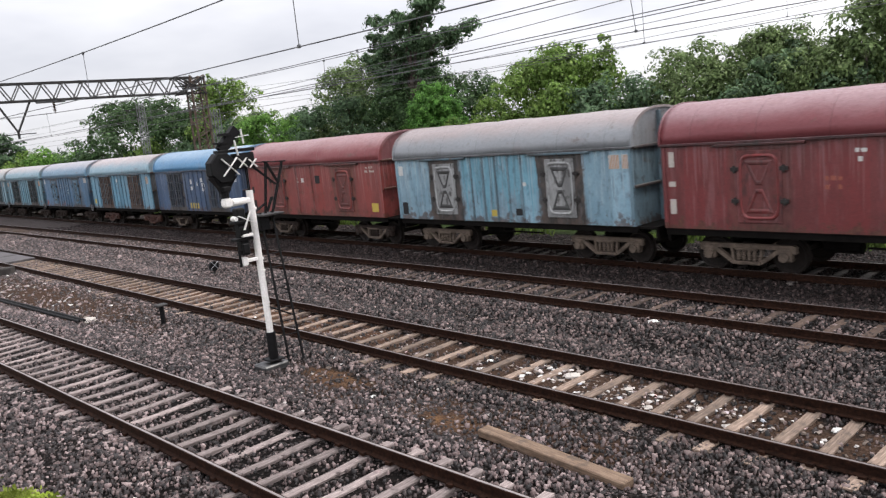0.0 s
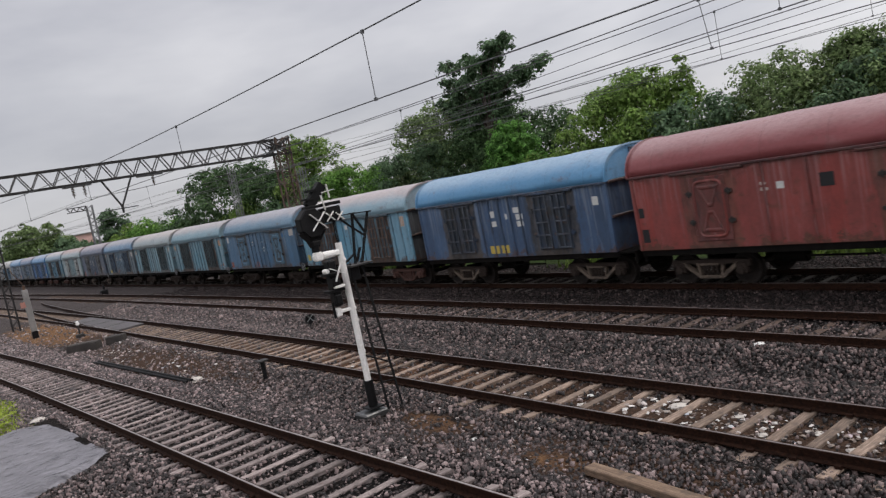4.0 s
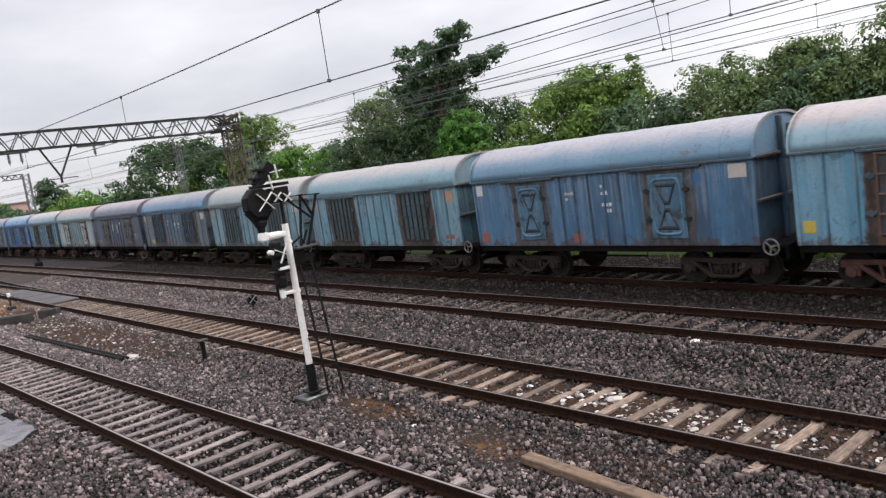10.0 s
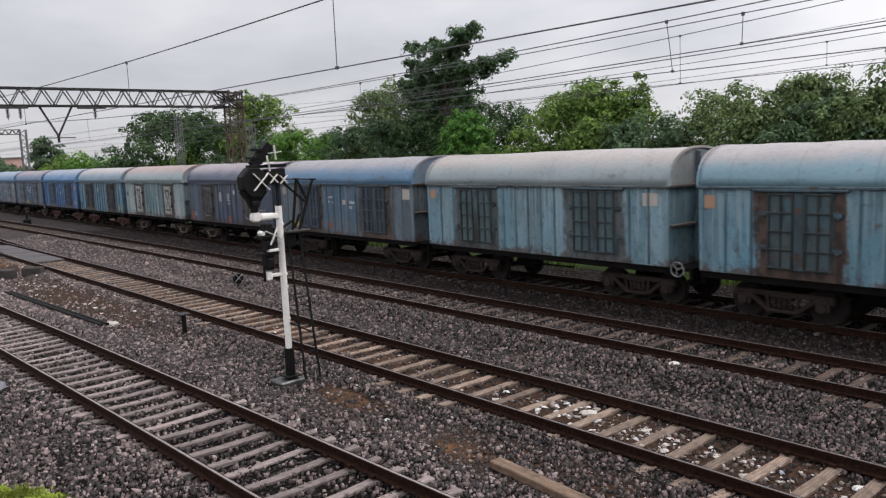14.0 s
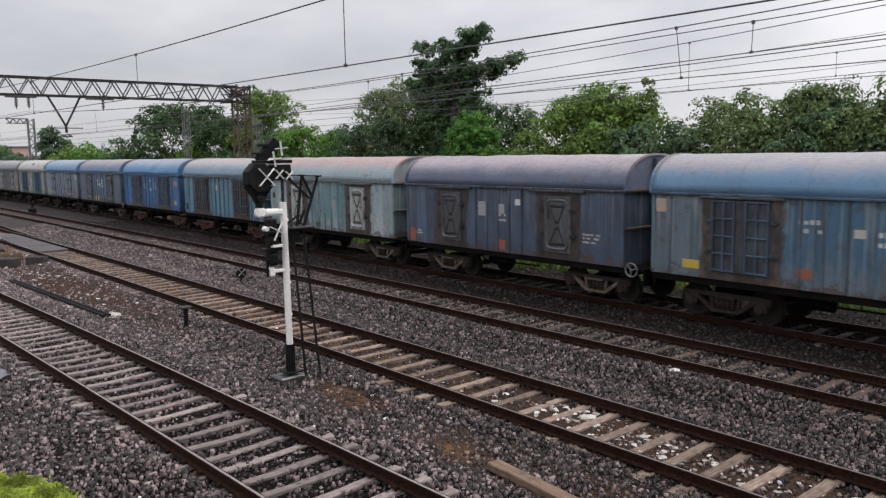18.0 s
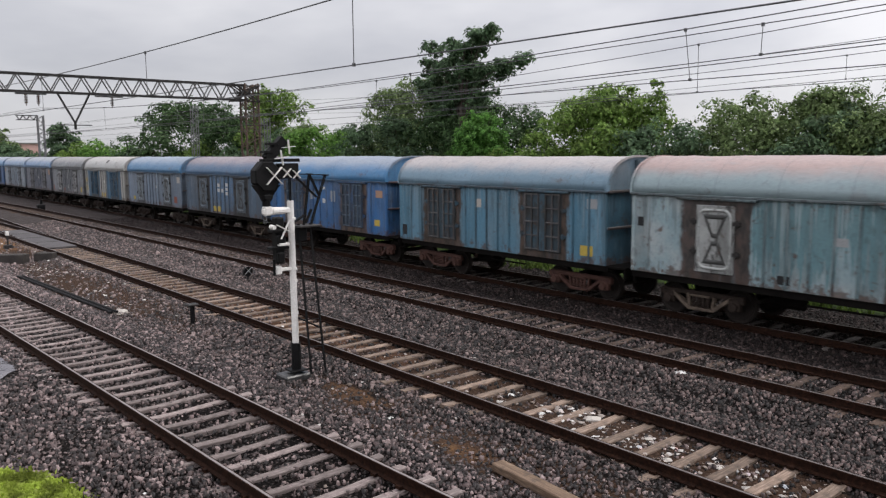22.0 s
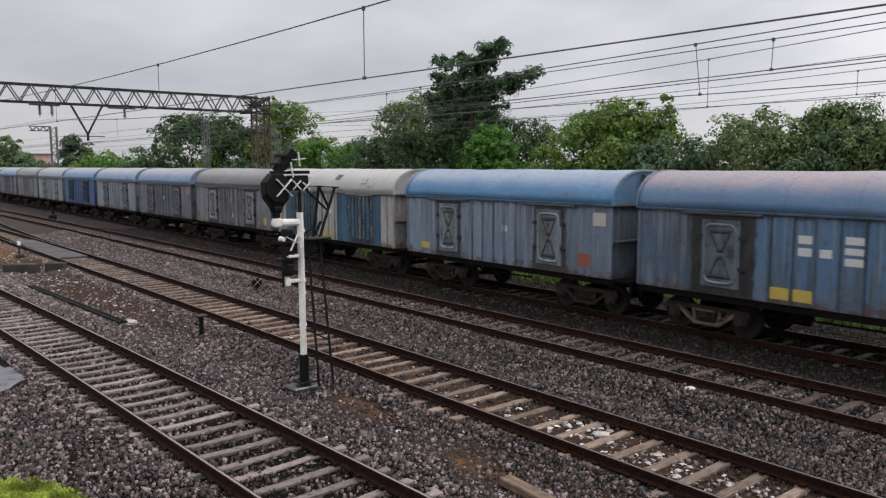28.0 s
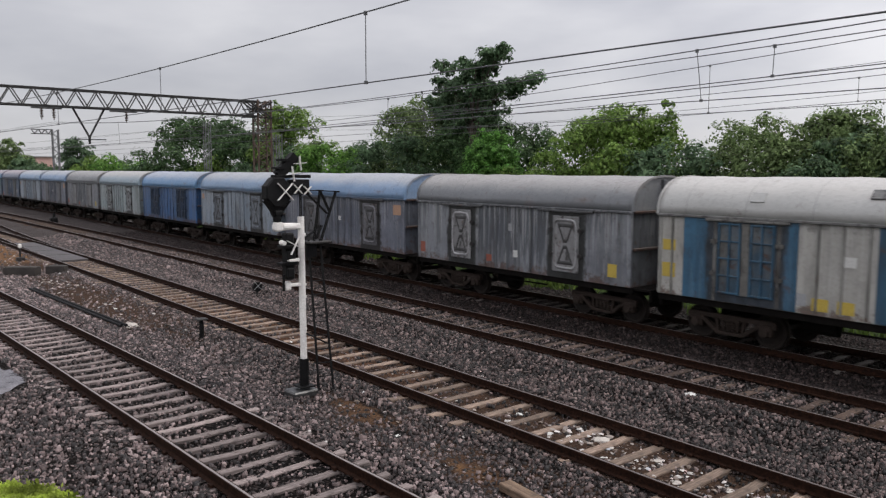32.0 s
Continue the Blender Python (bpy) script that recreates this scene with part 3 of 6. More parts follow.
# ---- ballast stones, the nearest stretch ----
def stones():
    n_try = 450000
    x = -65.5 * RNG.random(n_try) ** 1.6 + 5.0
    y = RNG.uniform(0.6, 24.2, n_try)
    dist = np.hypot(x, y)
    keep = ((x < -0.24 * y + 0.6) | (RNG.random(n_try) < 0.45)) & (RNG.random(n_try) < (y - 0.4) / 1.8) & (RNG.random(n_try) < np.clip(1.35 - dist / 52.0, 0.35, 1.0))
    keep &= ~((y < 3.62) & (x < -17.95 - 0.25 * np.abs(y - 1.9)) & (x > -24.6))
    keep &= ~((x < -41.0) & (y > 7.0) & (y < 10.2 - 0.02 * (x + 41)) & (np.abs(y - 10.449 + 0.023 * x + 0.255e-3 * x * x) > 1.2) & (RNG.random(n_try) < 0.9))
    keep &= ~((np.hypot((x + 11.2) / 1.9, (y - 1.8) / 1.1) < 1.0))
    keep &= ~((np.hypot((x + 12.6) / 1.1, (y - 8.5) / 0.42) < 1.0) & (RNG.random(n_try) < 0.72))
    keep &= ~((np.hypot((x + 8.9) / 0.8, (y - 8.12) / 0.36) < 1.0) & (RNG.random(n_try) < 0.72))
    keep &= ~((np.hypot((x + 31.0) / 9.0, (y - 8.3) / 1.2) + RNG.normal(0, 0.32, n_try) < 1.0) & (RNG.random(n_try) < 0.9))
    x, y = x[keep], y[keep]
    for i, gone in ((1, 0.6), (2, 0.8), (3, 0.5), (4, 0.5)):
        c = np.array([track_y(i, v) for v in x])
        k = ~((np.abs(y - c) < 0.82) & (RNG.random(len(x)) < gone))
        x, y = x[k], y[k]
    z = np.array([ground_z(a, b) for a, b in zip(x, y)]) + 0.012
    n = len(x)
    size = RNG.gamma(8.0, 0.0029, n) * (0.9 + np.hypot(x, y) / 50.0)
    # a broken stone: three corners in the bed, three on a tilted upper facet
    turn = RNG.uniform(0, 2 * math.pi, n)[:, None] + np.array([0.0, 2.1, 4.2])[None] + RNG.normal(0, 0.3, (n, 3))
    turn2 = turn + 1.05 + RNG.normal(0, 0.25, (n, 3))
    r1, r2 = size[:, None] * RNG.uniform(0.85, 1.4, (n, 3)), size[:, None] * RNG.uniform(0.5, 1.25, (n, 3))
    v = np.zeros((n, 6, 3))
    v[:, :3] = np.stack([r1 * np.cos(turn), r1 * np.sin(turn), np.repeat(-0.9 * size[:, None], 3, 1)], 2)
    v[:, 3:] = np.stack([r2 * np.cos(turn2), r2 * np.sin(turn2), size[:, None] * RNG.uniform(0.3, 1.2, (n, 3))], 2)
    v += np.stack([x, y, z], 1)[:, None, :]
    tris = np.array([(0, 1, 3), (1, 4, 3), (1, 2, 4), (2, 5, 4), (2, 0, 5), (0, 3, 5), (3, 4, 5)])
    f = (tris[None] + 6 * np.arange(n)[:, None, None]).reshape(-1, 3)
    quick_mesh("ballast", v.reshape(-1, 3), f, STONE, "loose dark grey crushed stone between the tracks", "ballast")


def quick_mesh(name, v, f, material, label="", category="", parent=None, stuff=True):
    """A large mesh of quads, from arrays."""
    me = bpy.data.meshes.new(name)
    me.vertices.add(len(v))
    me.vertices.foreach_set("co", np.ascontiguousarray(v, dtype=np.float32).ravel())
    me.loops.add(f.size)
    me.loops.foreach_set("vertex_index", np.ascontiguousarray(f, dtype=np.int32).ravel())
    me.polygons.add(len(f))
    me.polygons.foreach_set("loop_start", np.arange(0, f.size, f.shape[1], dtype=np.int32))
    me.update(calc_edges=True)
    me.materials.append(material)
    ob = new(name, me)
    ob.parent = parent
    return tagged(ob, label, category, kind="stuff" if stuff else "")


stones()

# ---- the goods train ----
PITCH, LEAD = 11.39, 0.5
SPEED = (4.6104, 0.03791, 0.000445, -0.00001034)


def travelled(t):
    return sum(c * t ** (k + 1) / (k + 1) for k, c in enumerate(SPEED))


DOORS = (2.66, 7.86)


def roof_curve(k, n, wide, grow=0.0):
    a = math.pi * (1 - k / n)
    u = math.copysign(abs(math.cos(a)) ** (2 / 2.4), math.cos(a))
    w = abs(math.sin(a)) ** (2 / 2.4)
    return u * (wide + grow), EAVES + w * (CROWN - EAVES + grow)


def roof_mesh(seed):
    rows, n = [], 18
    for j in range(41):
        x = -0.05 + (BODY + 0.10) * j / 40
        row = []
        for k in range(n + 1):
            y, z = roof_curve(k, n, 1.55)
            d = 0.026 * noise.noise((x * 0.8 + seed * 7.3, y * 1.1, z)) + 0.012 * noise.noise((x * 2.2, y * 1.7 + seed * 3.1, z)) - (0.05 * max(0.0, noise.noise((x * 0.6 + seed * 3.3, 4.0, z * 1.4)))) if 0 < k < n else 0
            row.append((x, y * (1 + d * 0.4), z + d * (0.4 + w_end(j))))
        inner = [(x, *roof_curve(k, n, 1.50, -0.02)) for k in range(n, -1, -1)]
        rows.append(row + inner)
    s = Shape().sweep(rows)
    s.smooth = True
    return s.mesh("roof")


def w_end(j):
    return 0.6 if 0 < j < 40 else 0.0


def end_mesh(x0, x1):
    n = 18
    out = [(WIDE - 0.02, SILL)] + [roof_curve(n - k, n, 1.46, -0.03) for k in range(n + 1)] + [(-WIDE + 0.02, SILL)]
    return Shape().sweep([[(x, y, z) for y, z in out] for x in (x0, x1)]).mesh("end_wall")


def end_arch_mesh():
    """The upper plate of an end, under the roof's curve."""
    n = 18
    out = [roof_curve(n - k, n, 1.44, -0.05) for k in range(n + 1)]
    return Shape().sweep([[(x, y, max(z, EAVES + 0.03)) for y, z in out] for x in (BODY - 0.03, BODY - 0.004)]).mesh("end_arch")


def arch_mesh(x0, x1):
    """The raised rim where the roof sheet meets the end."""
    n = 18
    rows = []
    for k in range(n + 1):
        (y, z), (y2, z2) = roof_curve(k, n, 1.55, 0.022), roof_curve(k, n, 1.46, -0.04)
        rows.append([(x0, y, z), (x1, y, z), (x1, y2, z2), (x0, y2, z2)])
    return Shape().sweep(rows).mesh("roof_rim")


def raised_ring(points, inner, y0, y1, name):
    """A closed ridge round a list of corners, as one connected strip."""
    cx, cz = sum(p[0] for p in points) / len(points), sum(p[1] for p in points) / len(points)
    rows = []
    for x, z in points + points[:1]:
        u, w = cx + (x - cx) * inner, cz + (z - cz) * inner
        m, k = cx + (x - cx) * (0.35 + 0.65 * inner), cz + (z - cz) * (0.35 + 0.65 * inner)
        e, g = cx + (x - cx) * (0.65 + 0.35 * inner), cz + (z - cz) * (0.65 + 0.35 * inner)
        rows.append([(x, y0, z), (e, y1, g), (m, y1, k), (u, y0, w)])
    return Shape().sweep(rows, closed=True, caps=False).mesh(name)


def pressed_rim():
    """The rounded rim pressed out of a door."""
    rim = [(0.49 * math.copysign(abs(math.cos(a)) ** 0.35, math.cos(a)), 0.82 * math.copysign(abs(math.sin(a)) ** 0.35, math.sin(a))) for a in np.linspace(0, 2 * math.pi, 28, endpoint=False)]
    return raised_ring(rim, 0.89, -0.03, -0.072, "door_rim")


def pressed_half(up):
    """Half of the hourglass pressed into the door inside the rim."""
    return raised_ring([(-0.37, 0.67 * up), (0.37, 0.67 * up), (0.09, 0.03 * up), (-0.09, 0.03 * up)], 0.55, -0.03, -0.05, "door_pressing")


def grid_door():
    """Two leaves stiffened by a lattice of angle bars."""
    return Shape().box((-0.80, -0.03, -0.95), (0.80, 0.0, 0.95), 0.01).mesh("door")


def grid_bars(upright):
    s = Shape()
    if upright:
        s.box((-0.024, -0.085, -0.94), (0.024, -0.03, 0.94), 0.008)
    else:
        s.box((-0.31, -0.078, -0.022), (0.31, -0.03, 0.022), 0.008)
    return s.mesh("door_bar")


def hinge_mesh():
    s = Shape().box((-0.10, -0.06, -0.05), (0.10, 0.0, 0.05), 0.01)
    return s.tube((0, -0.05, -0.09), (0, -0.05, 0.09), 0.03, 8).mesh("hinge")


def side_frame_mesh():
    s = Shape()
    s.beam((-1.22, 0, 0.70), (1.22, 0, 0.70), 0.13, 0.12)
    for e in (-1, 1):
        s.box((e * 1.0 - 0.17, -0.11, 0.34), (e * 1.0 + 0.17, 0.11, 0.68), 0.04)
        s.box((e * 1.22 - 0.06, -0.07, 0.55), (e * 1.22 + 0.06, 0.07, 0.74), 0.02)
        s.tube((e * 1.0, -0.17, 0.47), (e * 1.0, 0.0, 0.47), 0.12, 12)
    return s.mesh("side_frame")


def strut_mesh():
    s = Shape().beam((-0.90, 0, 0.66), (-0.36, 0, 0.27), 0.13, 0.10)
    s.beam((-0.40, -0.01, 0.68), (-0.34, -0.01, 0.30), 0.10, 0.07)
    return s.mesh("frame_strut")


def seat_mesh():
    s = Shape().box((-0.38, -0.11, 0.22), (0.38, 0.09, 0.31), 0.02)
    return s.box((-0.30, -0.10, 0.60), (0.30, 0.08, 0.66), 0.015).mesh("spring_seat")


def spring_mesh():
    """A coil spring, turned as one ridged column."""
    prof = [(0.31, 0.02)] + [(0.33 + 0.0275 * k, 0.060 if k % 2 else 0.042) for k in range(11)] + [(0.62, 0.02)]
    return Shape().sweep([[(r * math.cos(a), r * math.sin(a), z) for a in np.linspace(0, 2 * math.pi, 8, endpoint=False)] for z, r in prof]).mesh("spring")


def wheelset_mesh():
    s = Shape().tube((0, -1.0, 0), (0, 1.0, 0), 0.075, 10)
    for e in (-1, 1):
        y = e * HALF
        prof = ((-0.065, 0.455), (0.05, 0.46), (0.065, 0.488), (0.075, 0.488), (0.078, 0.40), (0.03, 0.36), (0.02, 0.17), (0.09, 0.15), (0.09, 0.075))
        back = ((-0.09, 0.075), (-0.09, 0.15), (-0.02, 0.17), (-0.03, 0.36), (-0.06, 0.40))
        ring = [(-e * u, r) for u, r in prof + back]
        rows = [[(r * math.cos(a), y + u, r * math.sin(a)) for u, r in ring] for a in np.linspace(0, 2 * math.pi, 29)]
        s.sweep(rows, closed=True, caps=False)
    return s.mesh("wheelset")


def handwheel_mesh():
    s = Shape()
    ring = [(0.2 * math.cos(a), 0.2 * math.sin(a)) for a in np.linspace(0, 2 * math.pi, 19)]
    for p, q in zip(ring, ring[1:]):
        s.tube((p[0], 0, p[1]), (q[0], 0, q[1]), 0.022, 6, caps=False)
    for a in (0.3, 2.4, 4.5):
        s.beam((0, 0, 0), (0.2 * math.cos(a), 0, 0.2 * math.sin(a)), 0.03, 0.03)
    return s.tube((0, -0.03, 0), (0, 0.25, 0), 0.035, 8).mesh("handwheel")


def coupler_mesh():
    s = Shape().box((-0.30, -0.09, 0.86), (0.0, 0.09, 1.04), 0.02)
    s.box((-0.42, -0.17, 0.82), (-0.26, 0.12, 1.08), 0.05)
    return s.mesh("coupler")


def chassis_mesh():
    s = Shape().box((0.05, -0.22, 0.84), (11.02, 0.22, 1.10))
    for x in (0.6, 2.1, 3.6, 5.2, 6.9, 9.15, 10.2):
        s.box((x - 0.06, -1.4, 0.98), (x + 0.06, 1.4, 1.12))
    s.box((0.02, -1.42, 1.09), (11.08, 1.42, 1.15))
    return s.mesh("underframe")


W = {
    "side": Shape().box((0.0, -WIDE, SILL), (BODY, -WIDE + 0.06, EAVES), 0.0).mesh("side_wall"),
    "side_far": Shape().box((0.0, WIDE - 0.06, SILL), (BODY, WIDE, EAVES), 0.0).mesh("side_wall"),
    "roof": [roof_mesh(k) for k in range(5)],
    "end_l": end_mesh(0.02, 0.07), "end_r": end_mesh(BODY - 0.07, BODY - 0.02),
    "roof_plate": Shape().box((-0.19, -0.02, -0.02), (0.19, 0.26, 0.03), 0.008).mesh("roof_plate"), "end_arch": end_arch_mesh(), "rim_l": arch_mesh(-0.055, -0.005), "rim_r": arch_mesh(BODY + 0.005, BODY + 0.055),
    "rib": Shape().add([(-0.04, 0, SILL + 0.02), (0.04, 0, SILL + 0.02), (0.016, -0.055, SILL + 0.05), (-0.016, -0.055, SILL + 0.05), (-0.04, 0, EAVES - 0.04), (0.04, 0, EAVES - 0.04), (0.016, -0.055, EAVES - 0.07), (-0.016, -0.055, EAVES - 0.07)], [(0, 3, 2, 1), (4, 5, 6, 7), (2, 3, 7, 6), (0, 4, 7, 3), (1, 2, 6, 5)]).mesh("rib"),
    "post": Shape().box((-0.055, -0.035, SILL), (0.055, 0.05, EAVES - 0.02), 0.012).mesh("corner_post"),
    "gutter": Shape().box((-0.05, -1.575, EAVES - 0.055), (BODY + 0.05, -1.50, EAVES + 0.015), 0.012).mesh("gutter"),
    "gutter_far": Shape().box((-0.05, 1.50, EAVES - 0.055), (BODY + 0.05, 1.575, EAVES + 0.015), 0.012).mesh("gutter"),
    "canopy": Shape().box((-1.15, -0.10, -0.03), (1.15, 0.0, 0.035), 0.012).mesh("door_canopy"),
    "sole": Shape().box((0.0, -1.46, 0.97), (BODY + 0.05, -1.38, SILL - 0.004), 0.008).box((0.0, -1.49, SILL - 0.03), (BODY + 0.02, -1.40, SILL - 0.002)).mesh("solebar"),
    "sole_far": Shape().box((0.0, 1.38, 0.97), (BODY + 0.05, 1.46, SILL - 0.004), 0.008).mesh("solebar"),
    "chassis": chassis_mesh(),
    "head_l": Shape().box((-0.04, -1.35, 0.78), (0.06, 1.35, SILL - 0.02), 0.02).mesh("headstock"),
    "head_r": Shape().box((10.98, -1.35, 0.78), (11.08, 1.35, SILL - 0.02), 0.02).mesh("headstock"),
    "coupler": coupler_mesh(),
    "end_bar": Shape().box((0.0, -1.44, -0.04), (0.09, 1.44, 0.04), 0.012).mesh("end_rail"),
    "end_post": Shape().box((0.0, -0.06, SILL), (0.13, 0.06, CROWN - 0.12), 0.012).mesh("end_stanchion"),
    "vent": Shape().box((0.0, -0.17, -0.14), (0.14, 0.17, 0.14), 0.02).box((0.13, -0.13, -0.09), (0.155, 0.13, 0.09)).mesh("end_vent"),
    "bolster": Shape().box((-0.17, -1.04, 0.55), (0.17, 1.04, 0.80), 0.04).box((-0.9, -0.9, 0.46), (-0.82, 0.9, 0.52)).box((0.82, -0.9, 0.46), (0.9, 0.9, 0.52)).tube((0, 0, 0.78), (0, 0, 0.96), 0.22, 14).mesh("bogie"),
    "frame_near": side_frame_mesh(), "strut": strut_mesh(), "seat": seat_mesh(), "springs": spring_mesh(), "wheelset": wheelset_mesh(),
    "door_x": Shape().box((-0.56, -0.035, -0.90), (0.56, 0.0, 0.90), 0.02).mesh("door"), "door_rim": pressed_rim(), "door_halves": (pressed_half(1), pressed_half(-1)), "door_g": grid_door(), "door_post": Shape().box((-0.11, -0.055, -0.94), (0.11, -0.03, 0.94), 0.01).mesh("door_post"), "bar_v": grid_bars(True), "bar_h": grid_bars(False), "hinge": hinge_mesh(), "handwheel": handwheel_mesh(),
    "tank": Shape().tube((-0.42, -0.55, 0.72), (0.42, -0.55, 0.72), 0.2, 14).box((-0.3, -0.6, 0.85), (-0.2, -0.5, 1.0)).box((0.2, -0.6, 0.85), (0.3, -0.5, 1.0)).mesh("brake_tank"),
    "lever": Shape().beam((-0.9, -1.2, 0.80), (0.9, -1.2, 0.80), 0.035, 0.05).beam((-0.9, -1.2, 0.80), (-0.9, -1.2, 1.0), 0.03, 0.03).beam((0.9, -1.2, 0.80), (0.9, -1.2, 1.0), 0.03, 0.03).mesh("brake_rigging"),
}
PATCH = {}
for key, c in {"white": (0.62, 0.62, 0.60), "orange": (0.44, 0.27, 0.18), "yellow": (0.52, 0.39, 0.08), "red": (0.30, 0.10, 0.07), "grey": (0.34, 0.35, 0.36), "black": (0.02, 0.02, 0.022), "blue": (0.055, 0.15, 0.31), "pale": (0.5, 0.46, 0.42)}.items():
    PATCH[key] = plain("patch_" + key, tuple(0.75 * k for k in c), c, 9.0, 0.6, 0.0, 0.15)
PATCH_MESH = {}


def patch(w, x, z, wide, tall, key):
    """A thin painted or riveted plate on the wagon's side."""
    k = (wide, tall)
    if k not in PATCH_MESH:
        PATCH_MESH[k] = Shape().box((-wide / 2, -0.007, -tall / 2), (wide / 2, 0.0, tall / 2), 0.003).mesh("marking_plate")
    ob = part("marking_plate", PATCH_MESH[k], PATCH[key], w, "painted " + key + " marking")
    ob.matrix_basis = pose(x, -WIDE - 0.004, z)


def hatch(w, x, z, wide, tall):
    """A pale plate with slanted orange stripes."""
    patch(w, x, z, wide, tall, "pale")
    s = Shape()
    for k in range(4):
        u = -wide / 2 + wide * (k + 0.15) / 4
        a, b = (u, -tall / 2 + 0.01), (min(wide / 2, u + wide * 0.3), tall / 2 - 0.01)
        t = wide / 9
        s.add([(a[0], 0, a[1]), (min(wide / 2, a[0] + t), 0, a[1]), (min(wide / 2, b[0] + t), 0, b[1]), (b[0], 0, b[1]), (a[0], -0.004, a[1]), (min(wide / 2, a[0] + t), -0.004, a[1]), (min(wide / 2, b[0] + t), -0.004, b[1]), (b[0], -0.004, b[1])], [(7, 6, 5, 4), (0, 1, 2, 3), (0, 4, 5, 1), (2, 6, 7, 3), (0, 3, 7, 4), (1, 5, 6, 2)])
    ob = part("hatched_stripes", s, PATCH["orange"], w, "slanted orange stripes")
    ob.matrix_basis = pose(x, -WIDE - 0.011, z)


def lettering(w, x, z, rows, cols, key="white", size=0.09):
    """Unreadable stencilled lines, as plain bars."""
    s = Shape()
    rnd = random.Random(int(x * 100 + z * 10))
    for r in range(rows):
        u = 0.0
        for c in range(cols):
            wide = size * rnd.uniform(0.5, 1.1)
            if rnd.random() < 0.8:
                s.box((u, -0.004, -r * size * 1.7), (u + wide, 0.0, -r * size * 1.7 + size * rnd.uniform(0.7, 1.0)))
            u += wide + size * 0.35
    if s.v:
        ob = part("stencilled_marking", s, PATCH[key], w, "worn " + key + " stencilled marking")
        ob.matrix_basis = pose(x, -WIDE - 0.003, z)
        ob["kind"] = "stuff"


def rail_pose(x):
    return track_y(4, x), track_yaw(4, x)


WHEELSETS, WAGONS = [], []


def wagon(k, look_of):
    """One covered bogie wagon; its left end is its origin, at rail level."""
    (name, side, alt, roof, top, kind, door, ribs, extra) = look_of
    side, alt, roof, top, door = (tuple(g * c for c in col) for g, col in ((0.74, side), (0.69, alt), (0.82, roof), (0.74, top), (0.8 if kind == "X" else 0.68, door)))
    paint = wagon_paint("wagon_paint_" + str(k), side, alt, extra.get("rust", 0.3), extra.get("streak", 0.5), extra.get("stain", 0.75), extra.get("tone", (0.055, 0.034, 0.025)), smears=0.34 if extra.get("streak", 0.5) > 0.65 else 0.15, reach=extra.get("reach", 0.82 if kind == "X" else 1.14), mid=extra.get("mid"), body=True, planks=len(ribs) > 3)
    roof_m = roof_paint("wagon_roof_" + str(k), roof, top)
    # ends darker than the sides: shade, besides dirt, is in their paint
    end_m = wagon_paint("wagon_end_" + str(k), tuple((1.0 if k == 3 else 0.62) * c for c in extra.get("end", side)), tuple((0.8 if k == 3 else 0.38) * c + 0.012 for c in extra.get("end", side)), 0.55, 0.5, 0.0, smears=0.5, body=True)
    # light rim, dark hourglass: relief shading and dirt both carried by paint
    press_m = wagon_paint("wagon_pressing_" + str(k), tuple(1.1 * c for c in door), tuple(0.8 * c for c in door), 0.5, 0.4, 0.0, smears=0.5)
    cross_m = wagon_paint("wagon_cross_" + str(k), tuple((0.7 if k in (1, 3) else 0.13) * c for c in door), tuple((0.5 if k in (1, 3) else 0.07) * c for c in door), 0.6, 0.3, 0.0, smears=0.6)
    plate_c = tuple((0.9 if k in (1, 3) else 0.82) * c for c in door) if kind == "X" else tuple(extra.get("back", 0.15) * c + 0.004 for c in door)
    door_m = wagon_paint("wagon_door_" + str(k), plate_c, tuple(0.55 * c + 0.008 for c in plate_c) if kind == "X" else tuple(0.45 * c for c in side), 0.6 if kind == "X" else 0.85, 0.4 if kind == "X" else 0.12, 0.0, smears=0.85 if kind == "X" and k not in (1, 3) else 0.6)
    # upper ends face open sky; that light is put into this paint
    arch_m = wagon_paint("wagon_arch_" + str(k), tuple(1.05 * c + 0.02 for c in roof), tuple(0.5 * (a + b) for a, b in zip(roof, top)), 0.3, 0.4, 0.0)
    # gutter darkened for the shadow line at the eaves as well as stains
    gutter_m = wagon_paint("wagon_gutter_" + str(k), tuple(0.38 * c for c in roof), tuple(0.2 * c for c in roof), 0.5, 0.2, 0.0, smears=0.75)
    # ribs darker than the side, their shading put into the paint
    rib_m = wagon_paint("wagon_rib_" + str(k), tuple(0.72 * c for c in side), tuple(0.45 * c for c in side), 0.5, 0.6, 0.0, smears=0.45, body=True)
    canopy_m = wagon_paint("wagon_canopy_" + str(k), tuple(0.4 * c for c in side), (0.02, 0.017, 0.015), 0.9, 0.3, 0.0, smears=0.8)
    panel_m = wagon_paint("wagon_panel_" + str(k), door, tuple(0.7 * c for c in door), 0.6, 0.25, 0.85, (0.022, 0.02, 0.022), 0.3, 1.1)
    bar_m = wagon_paint("wagon_bar_" + str(k), tuple(extra.get("bar", 0.8) * c + 0.004 for c in door), tuple(0.55 * extra.get("bar", 0.8) * c + 0.004 for c in door), 0.7, 0.3, 0.0, smears=0.5)
    w = thing("goods_wagon", Matrix.Identity(4), name, "goods wagon", "covered wagons of the train")
    x0 = LEAD - PITCH * k
    y, a = rail_pose(x0 + 5)
    w.matrix_basis = pose(x0, rail_pose(x0)[0], TRACKS[4][3], 0, 0, a)
    WAGONS.append((w, k))
    near = k <= 21
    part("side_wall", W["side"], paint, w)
    part("side_wall", W["side_far"], paint, w)
    part("roof", W["roof"][k % 5], roof_m, w, "curved sheet roof, faded and painted sky-pale over the crown")
